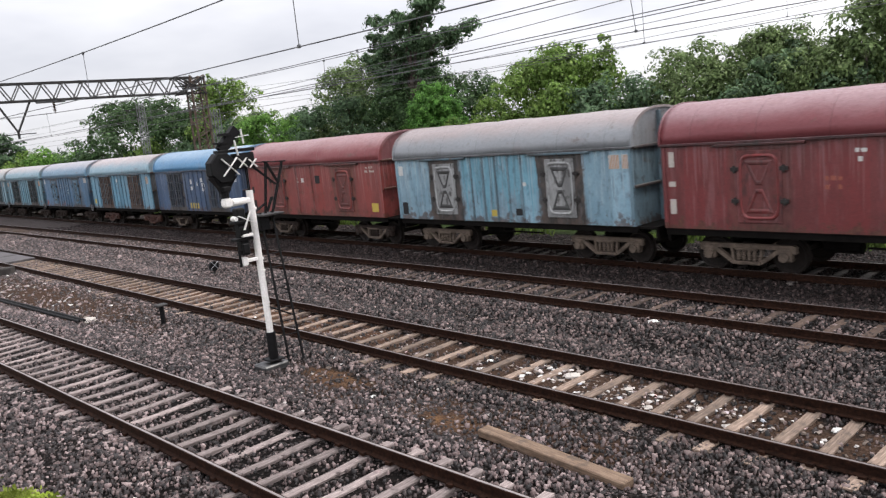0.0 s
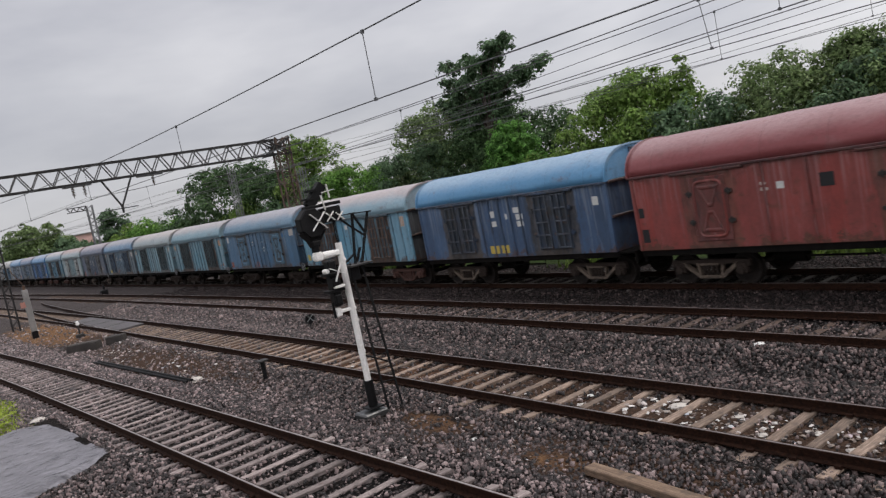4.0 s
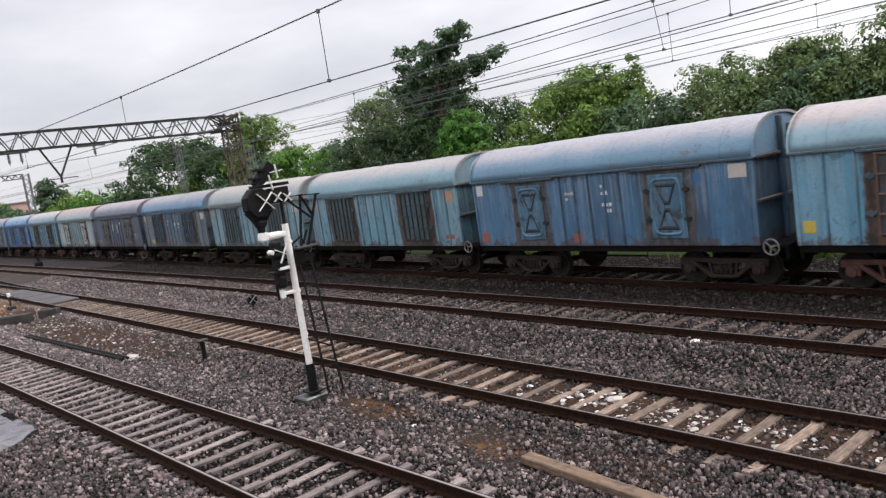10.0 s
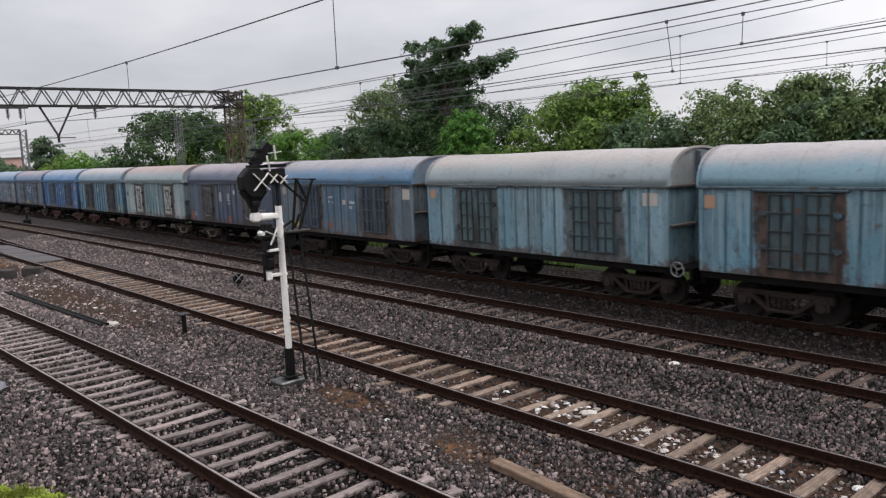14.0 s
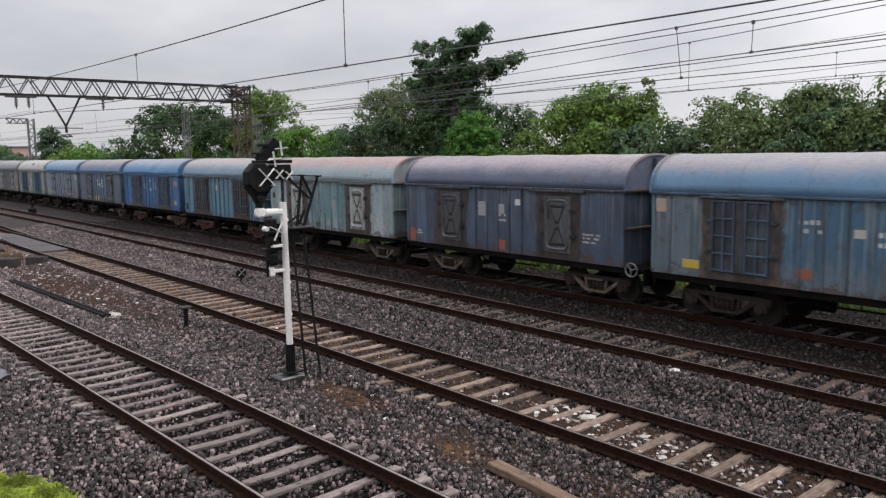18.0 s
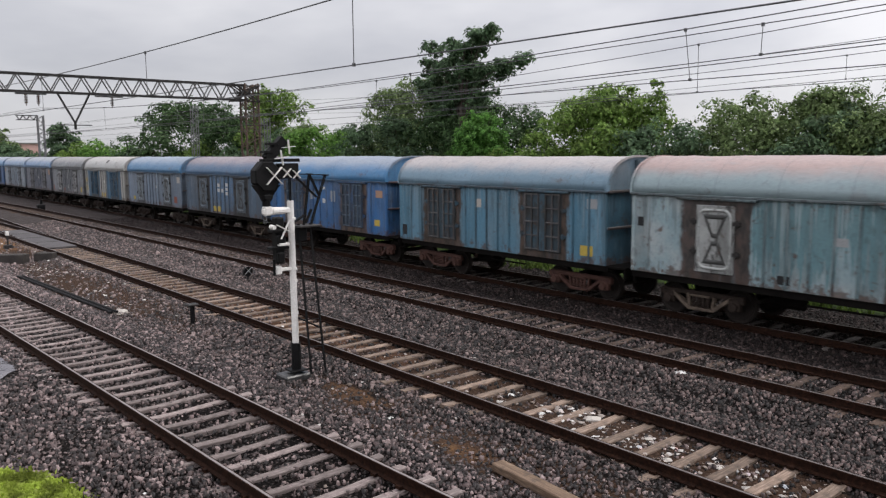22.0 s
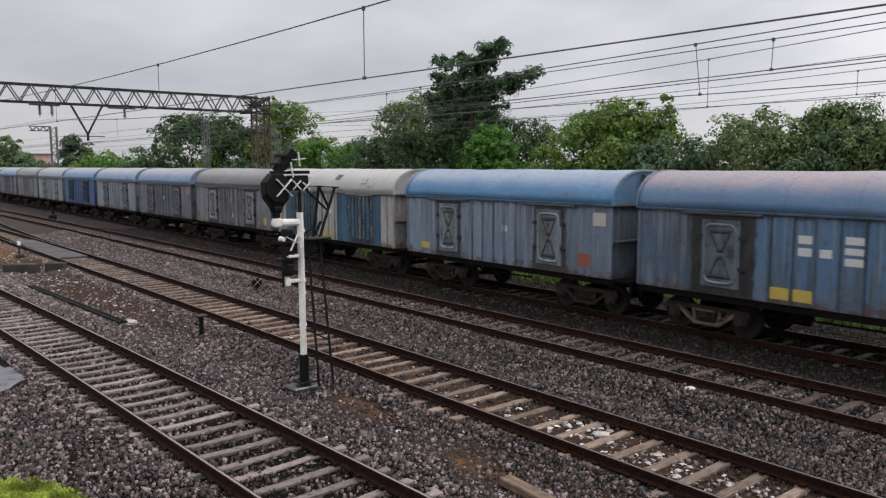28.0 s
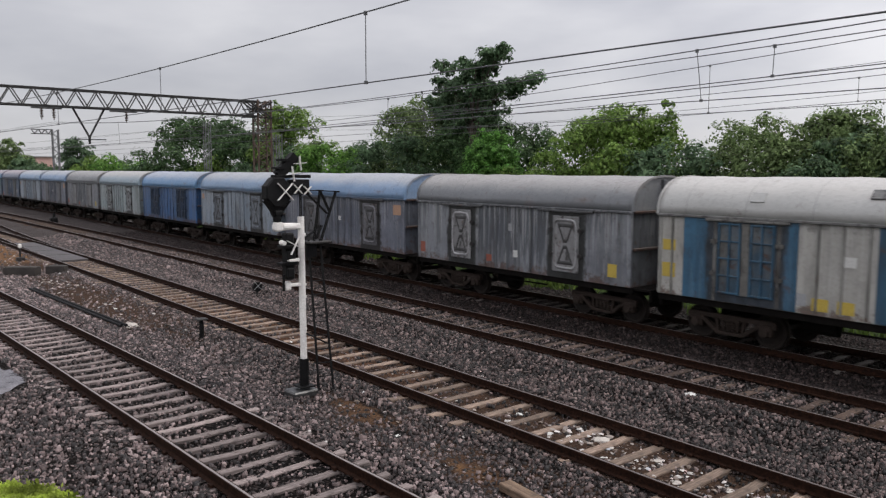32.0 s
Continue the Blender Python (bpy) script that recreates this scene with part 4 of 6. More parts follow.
    for e in ("l", "r"):
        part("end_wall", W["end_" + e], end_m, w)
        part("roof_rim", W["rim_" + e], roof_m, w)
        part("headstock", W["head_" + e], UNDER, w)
    part("end_arch", W["end_arch"], arch_m, w, "upper end plate with sky light painted in")
    for x in (0.055, BODY - 0.055):
        for s in (-1, 1):
            ob = part("corner_post", W["post"], paint, w)
            ob.matrix_basis = pose(x, s * (WIDE - 0.003), 0, 0, 0, 0 if s < 0 else 180)
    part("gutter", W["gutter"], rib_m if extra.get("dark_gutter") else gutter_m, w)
    part("gutter", W["gutter_far"], roof_m, w)
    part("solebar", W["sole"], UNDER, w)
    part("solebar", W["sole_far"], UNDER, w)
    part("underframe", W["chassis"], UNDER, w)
    for x, turn in ((-0.04, 0), (11.08, 180)):
        ob = part("coupler", W["coupler"], STEEL_RUST, w)
        ob.matrix_basis = pose(x, 0, 0, 0, 0, turn)
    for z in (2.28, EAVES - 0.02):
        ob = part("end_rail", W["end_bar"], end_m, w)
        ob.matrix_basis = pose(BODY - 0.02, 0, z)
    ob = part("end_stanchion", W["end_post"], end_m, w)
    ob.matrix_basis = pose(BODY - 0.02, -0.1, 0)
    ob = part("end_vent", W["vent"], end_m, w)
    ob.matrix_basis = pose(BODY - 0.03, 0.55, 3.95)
    for x in DOORS:
        ob = part("door_canopy", W["canopy"], canopy_m, w)
        ob.matrix_basis = pose(x, -WIDE - 0.005, EAVES - 0.09)
        dx = part("door", W["door_x" if kind == "X" else "door_g"], door_m, w)
        dx.matrix_basis = pose(x, -WIDE - 0.004, 2.26 if kind == "X" else 2.32)
        if not near:
            continue
        if kind == "X":
            part("door_rim", W["door_rim"], press_m, dx)
            for me in W["door_halves"]:
                part("door_pressing", me, cross_m, dx)
            for sx in (-1, 1):
                for z in (-0.35, 0.45):
                    ob = part("hinge", W["hinge"], STEEL_DARK, dx)
                    ob.matrix_basis = pose(sx * 0.62, 0, z)
        else:
            ob = part("door_post", W["door_post"], canopy_m, dx)
            for leaf in (-1, 1):
                for bx in (0.16, 0.45, 0.75):
                    ob = part("door_bar", W["bar_v"], bar_m, dx)
                    ob.matrix_basis = pose(leaf * bx, 0, 0)
                for bz in (-0.9, -0.45, 0.0, 0.45, 0.9):
                    ob = part("door_bar", W["bar_h"], bar_m, dx)
                    ob.matrix_basis = pose(leaf * 0.455, -0.006, bz, 0, 0.8 * math.sin(7.0 * bz + 3.0 * k + leaf), 0)
                ob = part("hinge", W["hinge"], canopy_m, dx)
                ob.matrix_basis = pose(leaf * 0.9, 0, -0.42)
                ob = part("hinge", W["hinge"], canopy_m, dx)
                ob.matrix_basis = pose(leaf * 0.9, 0, 0.42)
    for x, wide in extra.get("panels", ()):
        ob = part("side_panel", Shape().box((x - wide / 2, -0.02, SILL + 0.01), (x + wide / 2, 0.0, EAVES - 0.06), 0.006), panel_m, w, "bright blue panel behind the door")
        ob.matrix_basis = pose(0, -WIDE - 0.002, 0)
    if extra.get("panels"):
        for x in DOORS:
            for sx in (-1, 1):
                ob = part("door_post", Shape().box((-0.05, -0.03, SILL + 0.01), (0.05, 0.0, EAVES - 0.06), 0.008), canopy_m, w)
                ob.matrix_basis = pose(x + sx * 0.88, -WIDE - 0.002, 0)
    for x in ribs:
        ob = part("rib", W["rib"], rib_m, w)
        ob.matrix_basis = pose(x, -WIDE + 0.002, 0)
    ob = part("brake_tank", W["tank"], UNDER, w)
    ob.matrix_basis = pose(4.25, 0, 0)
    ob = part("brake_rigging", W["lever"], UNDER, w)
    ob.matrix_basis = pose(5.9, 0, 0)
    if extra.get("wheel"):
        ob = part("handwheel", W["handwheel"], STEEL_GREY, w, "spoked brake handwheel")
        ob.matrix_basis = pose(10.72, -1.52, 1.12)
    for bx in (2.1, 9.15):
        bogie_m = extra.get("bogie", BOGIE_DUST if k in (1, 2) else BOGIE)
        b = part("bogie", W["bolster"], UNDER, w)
        b.matrix_basis = pose(bx, 0, 0)
        for s in (-1, 1):
            ob = part("side_frame", W["frame_near"], bogie_m, b, "cast bogie side frame")
            ob.matrix_basis = pose(0, s * 1.13, 0, 0, 0, 0 if s < 0 else 180)
            # pale dust on the struts and spring seats of these wagons
            pale_tone = BOGIE_DUST if k in (1, 2, 3, 4, 10, 11, 14) else bogie_m
            for turn in (0, 180):
                ob = part("frame_strut", W["strut"], pale_tone, b)
                ob.matrix_basis = pose(0, s * 1.14, 0, 0, 0, turn)
            ob = part("spring_seat", W["seat"], pale_tone, b)
            ob.matrix_basis = pose(0, s * 1.14, 0, 0, 0, 0 if s < 0 else 180)
            for sx in (-0.21, -0.07, 0.07, 0.21) if s < 0 else ():
                ob = part("spring", W["springs"], bogie_m, b)
                ob.matrix_basis = pose(sx, -1.17, 0)
        for ax in (-1.0, 1.0):
            ob = part("wheelset", W["wheelset"], WHEEL, b, "steel wheels on an axle")
            ob.matrix_basis = pose(ax, 0, 0.46)
            WHEELSETS.append((ob, ax, k))
    for p in extra.get("patches", ()):
        patch(w, *p)
    for x, a in extra.get("roof_plates", ()):
        u, v = roof_curve(a, 18, 1.55)
        u2, v2 = roof_curve(a + 1, 18, 1.55)
        ob = part("roof_plate", W["roof_plate"], gutter_m if a == 3 else roof_m, w, "small plate on the roof")
        ob.matrix_basis = pose(x, u, v, math.degrees(math.atan2(v2 - v, u2 - u)), 0, 0)
    for p in extra.get("hatch", ()):
        hatch(w, *p)
    for p in extra.get("letters", ()):
        lettering(w, *p)
    return w


MID = tuple(4.03 + 0.567 * j for j in range(5))
WIDE_RIBS = (0.75, 1.45, 4.03, 4.6, 5.16, 5.73, 6.3, 9.15, 9.8)


def spec(label, side, alt, roof, top, kind, door, ribs, **extra):
    return (label, side, alt, roof, top, kind, door, ribs, extra)


TRAIN = {
    0: spec("slate blue covered goods wagon", (0.16, 0.22, 0.32), (0.2, 0.24, 0.3), (0.2, 0.28, 0.4), (0.42, 0.4, 0.42), "X", (0.2, 0.24, 0.3), MID),
    1: spec("dark maroon covered goods wagon with worn pressed doors", (0.21, 0.042, 0.044), (0.17, 0.035, 0.036), (0.21, 0.06, 0.068), (0.30, 0.17, 0.185), "X", (0.23, 0.05, 0.05), (), streak=0.3, rust=0.2, stain=0.45, tone=(0.07, 0.035, 0.028),
            patches=((0.28, 3.0, 0.16, 0.4, "pale"), (0.28, 2.35, 0.2, 0.14, "pale"), (0.28, 1.75, 0.18, 0.4, "pale")), letters=((4.75, 3.02, 2, 3, "white", 0.12), (5.6, 2.95, 2, 4, "pale", 0.08), (4.2, 2.4, 2, 3, "red", 0.12))),
    2: spec("light blue covered goods wagon with worn grey doors", (0.30, 0.47, 0.57), (0.25, 0.42, 0.53), (0.30, 0.315, 0.335), (0.34, 0.285, 0.28), "X", (0.42, 0.43, 0.43), MID, rust=0.35, stain=0.95, tone=(0.055, 0.037, 0.028), streak=0.75, reach=0.88, mid=(0.13, 0.32, 0.41),
            hatch=((9.85, 3.0, 0.36, 0.4), (10.26, 3.0, 0.3, 0.4)),
            patches=((0.28, 2.95, 0.25, 0.35, "white"), (5.0, 1.45, 0.3, 0.22, "yellow"), (6.1, 1.5, 0.28, 0.22, "black"), (6.4, 2.4, 0.14, 0.12, "white"), (0.35, 1.55, 0.3, 0.45, "black"))),
    3: spec("faded red covered goods wagon with rusty doors", (0.30, 0.062, 0.054), (0.25, 0.054, 0.048), (0.25, 0.07, 0.075), (0.34, 0.19, 0.195), "X", (0.24, 0.058, 0.05), (4.3, 5.5), streak=0.35, rust=0.45, stain=0.6, tone=(0.09, 0.045, 0.03),
            patches=((9.85, 1.55, 0.42, 0.34, "yellow"), (5.95, 2.72, 0.36, 0.34, "black"), (4.75, 2.7, 0.2, 0.18, "white"), (0.25, 2.3, 0.2, 0.3, "black"), (0.3, 1.6, 0.25, 0.4, "black")), letters=((9.4, 3.1, 2, 6, "pale", 0.09), (4.2, 2.75, 2, 2, "pale", 0.09))),
    4: spec("blue covered goods wagon with dark lattice doors", (0.065, 0.125, 0.24), (0.055, 0.105, 0.20), (0.12, 0.30, 0.51), (0.27, 0.40, 0.54), "G", (0.10, 0.125, 0.165), MID, stain=0.85, tone=(0.055, 0.045, 0.036), dark_gutter=True,
            patches=((4.55, 1.45, 0.5, 0.3, "yellow"), (5.15, 1.45, 0.42, 0.3, "yellow"), (4.7, 2.78, 0.3, 0.24, "white"), (4.75, 2.42, 0.28, 0.2, "white"), (6.1, 2.85, 0.34, 0.2, "white"), (6.2, 2.6, 0.36, 0.2, "white"), (6.2, 2.35, 0.34, 0.2, "white"), (5.5, 2.65, 0.12, 0.2, "white"), (9.9, 2.85, 0.25, 0.28, "white"))),
    5: spec("pale blue covered goods wagon with rusty brown lattice doors", (0.165, 0.37, 0.51), (0.20, 0.37, 0.48), (0.28, 0.42, 0.50), (0.47, 0.41, 0.41), "G", (0.22, 0.13, 0.095), WIDE_RIBS, rust=0.5, stain=1.0, streak=0.35, tone=(0.06, 0.032, 0.02), reach=1.1, bogie=BOGIE_RED, end=(0.13, 0.13, 0.135),
            patches=((0.32, 1.6, 0.3, 0.3, "yellow"), (4.95, 2.98, 0.3, 0.2, "white")), hatch=((9.95, 2.95, 0.4, 0.45),)),
    6: spec("blue covered goods wagon with blue pressed doors", (0.078, 0.18, 0.305), (0.065, 0.145, 0.25), (0.17, 0.29, 0.40), (0.40, 0.39, 0.43), "X", (0.10, 0.22, 0.33), MID, stain=0.8, tone=(0.06, 0.045, 0.035), wheel=True,
            patches=((0.32, 3.1, 0.3, 0.36, "white"), (10.0, 3.1, 0.5, 0.36, "pale"), (0.35, 1.45, 0.32, 0.34, "red"), (4.55, 1.4, 0.36, 0.3, "red"), (8.85, 3.0, 0.24, 0.22, "blue")), letters=((4.2, 2.75, 2, 3, "pale", 0.1), (5.6, 2.9, 2, 2, "white", 0.12), (5.6, 2.35, 2, 3, "white", 0.11))),
    7: spec("pale teal covered goods wagon with dark rusty lattice doors", (0.16, 0.34, 0.44), (0.23, 0.37, 0.44), (0.23, 0.37, 0.44), (0.43, 0.40, 0.40), "G", (0.24, 0.36, 0.40), WIDE_RIBS, bar=0.1, back=0.3, reach=1.12, rust=0.6, stain=1.0, streak=0.7, wheel=True,
            patches=((0.3, 3.0, 0.3, 0.34, "orange"), (9.95, 3.0, 0.5, 0.4, "orange"), (9.8, 1.5, 0.5, 0.16, "red"))),
    8: spec("pale blue-grey covered goods wagon with teal lattice doors", (0.22, 0.38, 0.46), (0.27, 0.40, 0.46), (0.34, 0.40, 0.42), (0.46, 0.42, 0.40), "G", (0.25, 0.42, 0.46), WIDE_RIBS, bar=0.14, back=0.35, rust=0.4, stain=0.8, streak=0.8, tone=(0.06, 0.05, 0.045), wheel=True,
            patches=((0.3, 3.05, 0.3, 0.32, "orange"), (9.85, 3.02, 0.5, 0.36, "pale"))),
    9: spec("slate blue covered goods wagon with navy lattice doors", (0.155, 0.205, 0.245), (0.14, 0.185, 0.225), (0.15, 0.27, 0.41), (0.36, 0.345, 0.365), "G", (0.09, 0.15, 0.24), (0.6, 4.2, 4.75, 5.3, 5.85, 6.5, 9.15, 9.75), mid=(0.04, 0.115, 0.195), rust=0.5, stain=0.9, tone=(0.07, 0.045, 0.03),
            hatch=((0.3, 3.05, 0.32, 0.36),),
            patches=((10.0, 3.0, 0.5, 0.4, "pale"), (1.25, 1.5, 0.5, 0.24, "yellow"), (4.3, 1.55, 0.4, 0.26, "red"), (5.55, 2.6, 0.26, 0.2, "pale")), letters=((4.15, 2.75, 2, 4, "pale", 0.12), (5.95, 2.55, 2, 3, "white", 0.13))),
    10: spec("dark slate covered goods wagon with scraped doors", (0.082, 0.122, 0.19), (0.07, 0.096, 0.15), (0.12, 0.145, 0.21), (0.40, 0.35, 0.38), "X", (0.10, 0.105, 0.115), MID, streak=0.3, rust=0.55, stain=0.95, tone=(0.034, 0.023, 0.018), reach=0.95, wheel=True, dark_gutter=True,
             patches=((0.35, 1.45, 0.34, 0.5, "red"), (5.3, 1.42, 0.42, 0.36, "red"), (4.35, 2.62, 0.4, 0.5, "grey"), (5.3, 2.65, 0.34, 0.34, "grey"), (6.1, 2.9, 0.24, 0.2, "white")), letters=((5.2, 2.4, 2, 3, "pale", 0.1), (8.9, 2.0, 3, 8, "pale", 0.07), (0.6, 1.6, 2, 5, "pale", 0.06))),
    11: spec("pale grey-green covered goods wagon with scraped white doors", (0.30, 0.43, 0.47), (0.5, 0.55, 0.56), (0.33, 0.42, 0.45), (0.46, 0.34, 0.32), "X", (0.47, 0.49, 0.48), MID, rust=0.8, stain=0.95, streak=0.7, tone=(0.045, 0.026, 0.02), reach=1.0, mid=(0.095, 0.205, 0.235),
             patches=((0.3, 2.6, 0.2, 0.26, "black"), (5.9, 2.45, 0.3, 0.2, "grey"), (4.55, 1.4, 0.32, 0.22, "black"))),
    12: spec("grey-blue covered goods wagon with brown lattice doors", (0.12, 0.27, 0.38), (0.16, 0.28, 0.36), (0.22, 0.33, 0.42), (0.50, 0.46, 0.46), "G", (0.16, 0.15, 0.15), WIDE_RIBS, rust=0.45, stain=1.0, streak=0.55, tone=(0.06, 0.04, 0.03),
             patches=((9.7, 1.55, 0.5, 0.32, "yellow"), (0.3, 1.55, 0.3, 0.4, "black"), (4.75, 2.8, 0.24, 0.3, "pale"), (9.9, 3.0, 0.4, 0.3, "grey")), bogie=BOGIE_RED),
    13: spec("bright blue covered goods wagon with lattice doors", (0.055, 0.18, 0.42), (0.045, 0.14, 0.33), (0.10, 0.26, 0.48), (0.33, 0.38, 0.46), "G", (0.17, 0.24, 0.33), (0.7, 3.85, 4.45, 5.05, 5.65, 6.25, 9.3), back=0.3, rust=0.3, stain=0.95, tone=(0.08, 0.05, 0.035), bogie=BOGIE_RED,
             patches=((9.72, 1.66, 0.4, 0.26, "yellow"), (9.9, 2.88, 0.5, 0.3, "orange"), (4.35, 2.65, 0.4, 0.4, "grey"), (6.2, 2.65, 0.4, 0.5, "grey"), (5.4, 2.42, 0.24, 0.2, "white"), (5.4, 3.0, 0.22, 0.12, "white"))),
    14: spec("slate blue covered goods wagon with white labels", (0.10, 0.158, 0.23), (0.115, 0.155, 0.205), (0.12, 0.21, 0.34), (0.36, 0.31, 0.34), "X", (0.15, 0.19, 0.23), MID, mid=(0.075, 0.155, 0.27), reach=0.95, rust=0.4, stain=0.96, tone=(0.017, 0.0145, 0.014), wheel=True,
             patches=((4.3, 1.42, 0.5, 0.3, "yellow"), (4.9, 1.42, 0.5, 0.3, "yellow"), (4.9, 2.8, 0.34, 0.2, "white"), (4.9, 2.5, 0.34, 0.2, "white"), (5.4, 2.5, 0.28, 0.2, "white"), (6.05, 2.85, 0.42, 0.18, "white"), (6.05, 2.6, 0.42, 0.16, "white"), (6.05, 2.35, 0.42, 0.18, "white"))),
    15: spec("lavender blue covered goods wagon with pressed doors", (0.21, 0.275, 0.365), (0.20, 0.26, 0.34), (0.12, 0.27, 0.46), (0.33, 0.40, 0.50), "X", (0.25, 0.30, 0.34), MID, rust=0.3, stain=0.9, streak=0.6, tone=(0.03, 0.028, 0.03), reach=0.76,
             patches=((5.75, 2.42, 0.24, 0.2, "white"), (1.2, 1.5, 0.5, 0.24, "yellow"), (9.35, 1.65, 0.5, 0.42, "red"), (9.95, 2.95, 0.5, 0.4, "pale"))),
    16: spec("cream-white covered goods wagon with bright blue lattice doors", (0.50, 0.49, 0.46), (0.44, 0.43, 0.40), (0.48, 0.48, 0.47), (0.56, 0.545, 0.525), "G", (0.05, 0.165, 0.285), (0.45, 4.5, 5.08, 5.66, 9.95), back=0.55, rust=0.15, stain=0.0, streak=0.35, roof_plates=((2.9, 2), (5.75, 3), (8.1, 2)), panels=((2.415, 3.2), (7.65, 3.6)),
             patches=((0.35, 2.55, 0.42, 0.3, "yellow"), (0.35, 1.85, 0.42, 0.4, "yellow"), (4.6, 1.42, 0.4, 0.3, "yellow"), (5.2, 1.42, 0.4, 0.3, "yellow"), (5.25, 2.5, 0.28, 0.24, "white"), (4.1, 1.5, 0.34, 0.3, "grey"))),
    17: spec("weathered grey covered goods wagon with pressed doors", (0.25, 0.265, 0.29), (0.19, 0.20, 0.23), (0.20, 0.21, 0.225), (0.36, 0.35, 0.345), "X", (0.36, 0.36, 0.37), MID, mid=(0.06, 0.068, 0.082), rust=0.3, stain=0.97, streak=0.9, tone=(0.013, 0.0145, 0.0145), dark_gutter=True,
             patches=((0.3, 1.6, 0.3, 0.4, "red"), (4.2, 1.5, 0.3, 0.24, "red"), (5.6, 1.75, 0.3, 0.24, "white"), (9.75, 1.6, 0.34, 0.4, "yellow"), (5.25, 2.65, 0.24, 0.26, "grey"))),
    18: spec("dark slate covered goods wagon with blue roof", (0.18, 0.195, 0.24), (0.14, 0.15, 0.19), (0.22, 0.33, 0.50), (0.42, 0.44, 0.48), "X", (0.19, 0.19, 0.21), MID, rust=0.35, stain=0.97, tone=(0.013, 0.0118, 0.0118), streak=0.8, mid=(0.065, 0.075, 0.10), patches=((9.9, 2.95, 0.55, 0.42, "orange"), (5.3, 2.4, 0.25, 0.2, "white"))),
    19: spec("pale blue-grey covered goods wagon", (0.29, 0.35, 0.42), (0.33, 0.36, 0.40), (0.25, 0.36, 0.52), (0.44, 0.46, 0.50), "X", (0.22, 0.25, 0.29), MID, rust=0.3, stain=0.97, tone=(0.013, 0.0118, 0.0118), streak=0.9, patches=((0.3, 2.95, 0.3, 0.3, "orange"),)),
    20: spec("deep blue covered goods wagon with lattice doors", (0.06, 0.15, 0.34), (0.05, 0.12, 0.27), (0.16, 0.30, 0.50), (0.40, 0.44, 0.52), "G", (0.055, 0.10, 0.18), MID, stain=0.4, tone=(0.03, 0.06, 0.12)),
    21: spec("pale teal-grey covered goods wagon with white panels", (0.33, 0.40, 0.42), (0.40, 0.43, 0.43), (0.30, 0.38, 0.44), (0.47, 0.46, 0.45), "X", (0.32, 0.34, 0.35), MID, stain=0.97, tone=(0.013, 0.0118, 0.0118), streak=0.9),
}
MORE = (17, 18, 19, 10, 14, 8, 21, 12, 17, 20, 19, 5, 14, 11, 13, 18)
for k in range(22, 38):
    TRAIN[k] = TRAIN[MORE[(k - 22) % len(MORE)]]
for k in range(38):
    wagon(k, TRAIN[k])


def motions():
    """The train gathers speed along its curved track, and its wheels roll."""
    for w, k in WAGONS:
        rows = []
        for t in range(0, 33, 2):
            x = LEAD - PITCH * k + travelled(t)
            y0, y1 = track_y(4, x + 2.1), track_y(4, x + 9.15)
            a = math.atan2(y1 - y0, 7.05)
            rows.append((t, pose(x, y0 - 2.1 * math.tan(a), TRACKS[4][3], 0, 0, math.degrees(a))))
        walk(w, rows)
    for ob, ax, k in WHEELSETS:
        walk(ob, [(j / 10, pose(ax, 0, 0.46, 0, math.degrees(travelled(j / 10) / 0.46), 0)) for j in range(0, 321)])


# ---- overhead line: lattice portal, masts, wires ----
def lattice(s, p, q, side, n, r=0.05, bar=0.025, both=True, chords=True):
    """Four chords from p to q, set off by the two vectors in side, with zigzag bracing on the two faces along side[1]."""
    p, q = Vector(p), Vector(q)
    u, w = Vector(side[0]), Vector(side[1])
    for a in (-1, 1) if chords else ():
        for b in (-1, 1):
            s.beam(p + u * a + w * b, q + u * a + w * b, r, r)
    for a in (-1, 1):
        for k in range(n):
            f0, f1 = k / n, (k + 1) / n
            m0, m1 = p.lerp(q, f0), p.lerp(q, f1)
            mm = p.lerp(q, (f0 + f1) / 2)
            s.beam(m0 + u * a + w, mm + u * a - w, bar * 1.6, bar)
            s.beam(mm + u * a - w, m1 + u * a + w, bar * 1.6, bar)
    if both:
        for b in (-1, 1):
            for k in range(n):
                m0, m1 = p.lerp(q, k / n), p.lerp(q, (k + 1) / n)
                s.beam(m0 + u * (1 if k % 2 else -1) + w * b, m1 + u * (-1 if k % 2 else 1) + w * b, bar, bar)
    return s


def insulator(s, x, y, z, drop=0.75):
    s.tube((x, y, z), (x, y, z - drop), 0.025, 6)
    for k in range(6):
        s.tube((x, y, z - 0.15 - 0.085 * k), (x, y, z - 0.20 - 0.085 * k), 0.10, 10, 0.06)


PX = -45.7
STEEL_TOWER = plain("tower_steel", (0.045, 0.031, 0.024), (0.12, 0.083, 0.064), 3.0, 0.75)
portal = thing("overhead_line_portal", Matrix.Identity(4), "dark steel lattice portal carrying overhead wires across the tracks", "gantry")
BEAM = ((PX, -3.0, 8.33), (PX, 22.9, 8.33), ((0.28, 0, 0), (0, 0, 0.46)), 24, 0.10, 0.05)
for dx in (-0.28, 0.28):
    for dz in (-0.46, 0.46):
        part("beam_chord", Shape().beam((PX + dx, -3.0, 8.33 + dz), (PX + dx, 22.9, 8.33 + dz), 0.10, 0.10), STEEL_DARK, portal)
ob = part("beam_bracing", lattice(Shape(), *BEAM, chords=False), plain("weathered_steel", (0.05, 0.048, 0.048), (0.11, 0.106, 0.105), 5.0, 0.6), portal, "zigzag bracing of weathered grey steel")
ob["kind"] = "stuff"
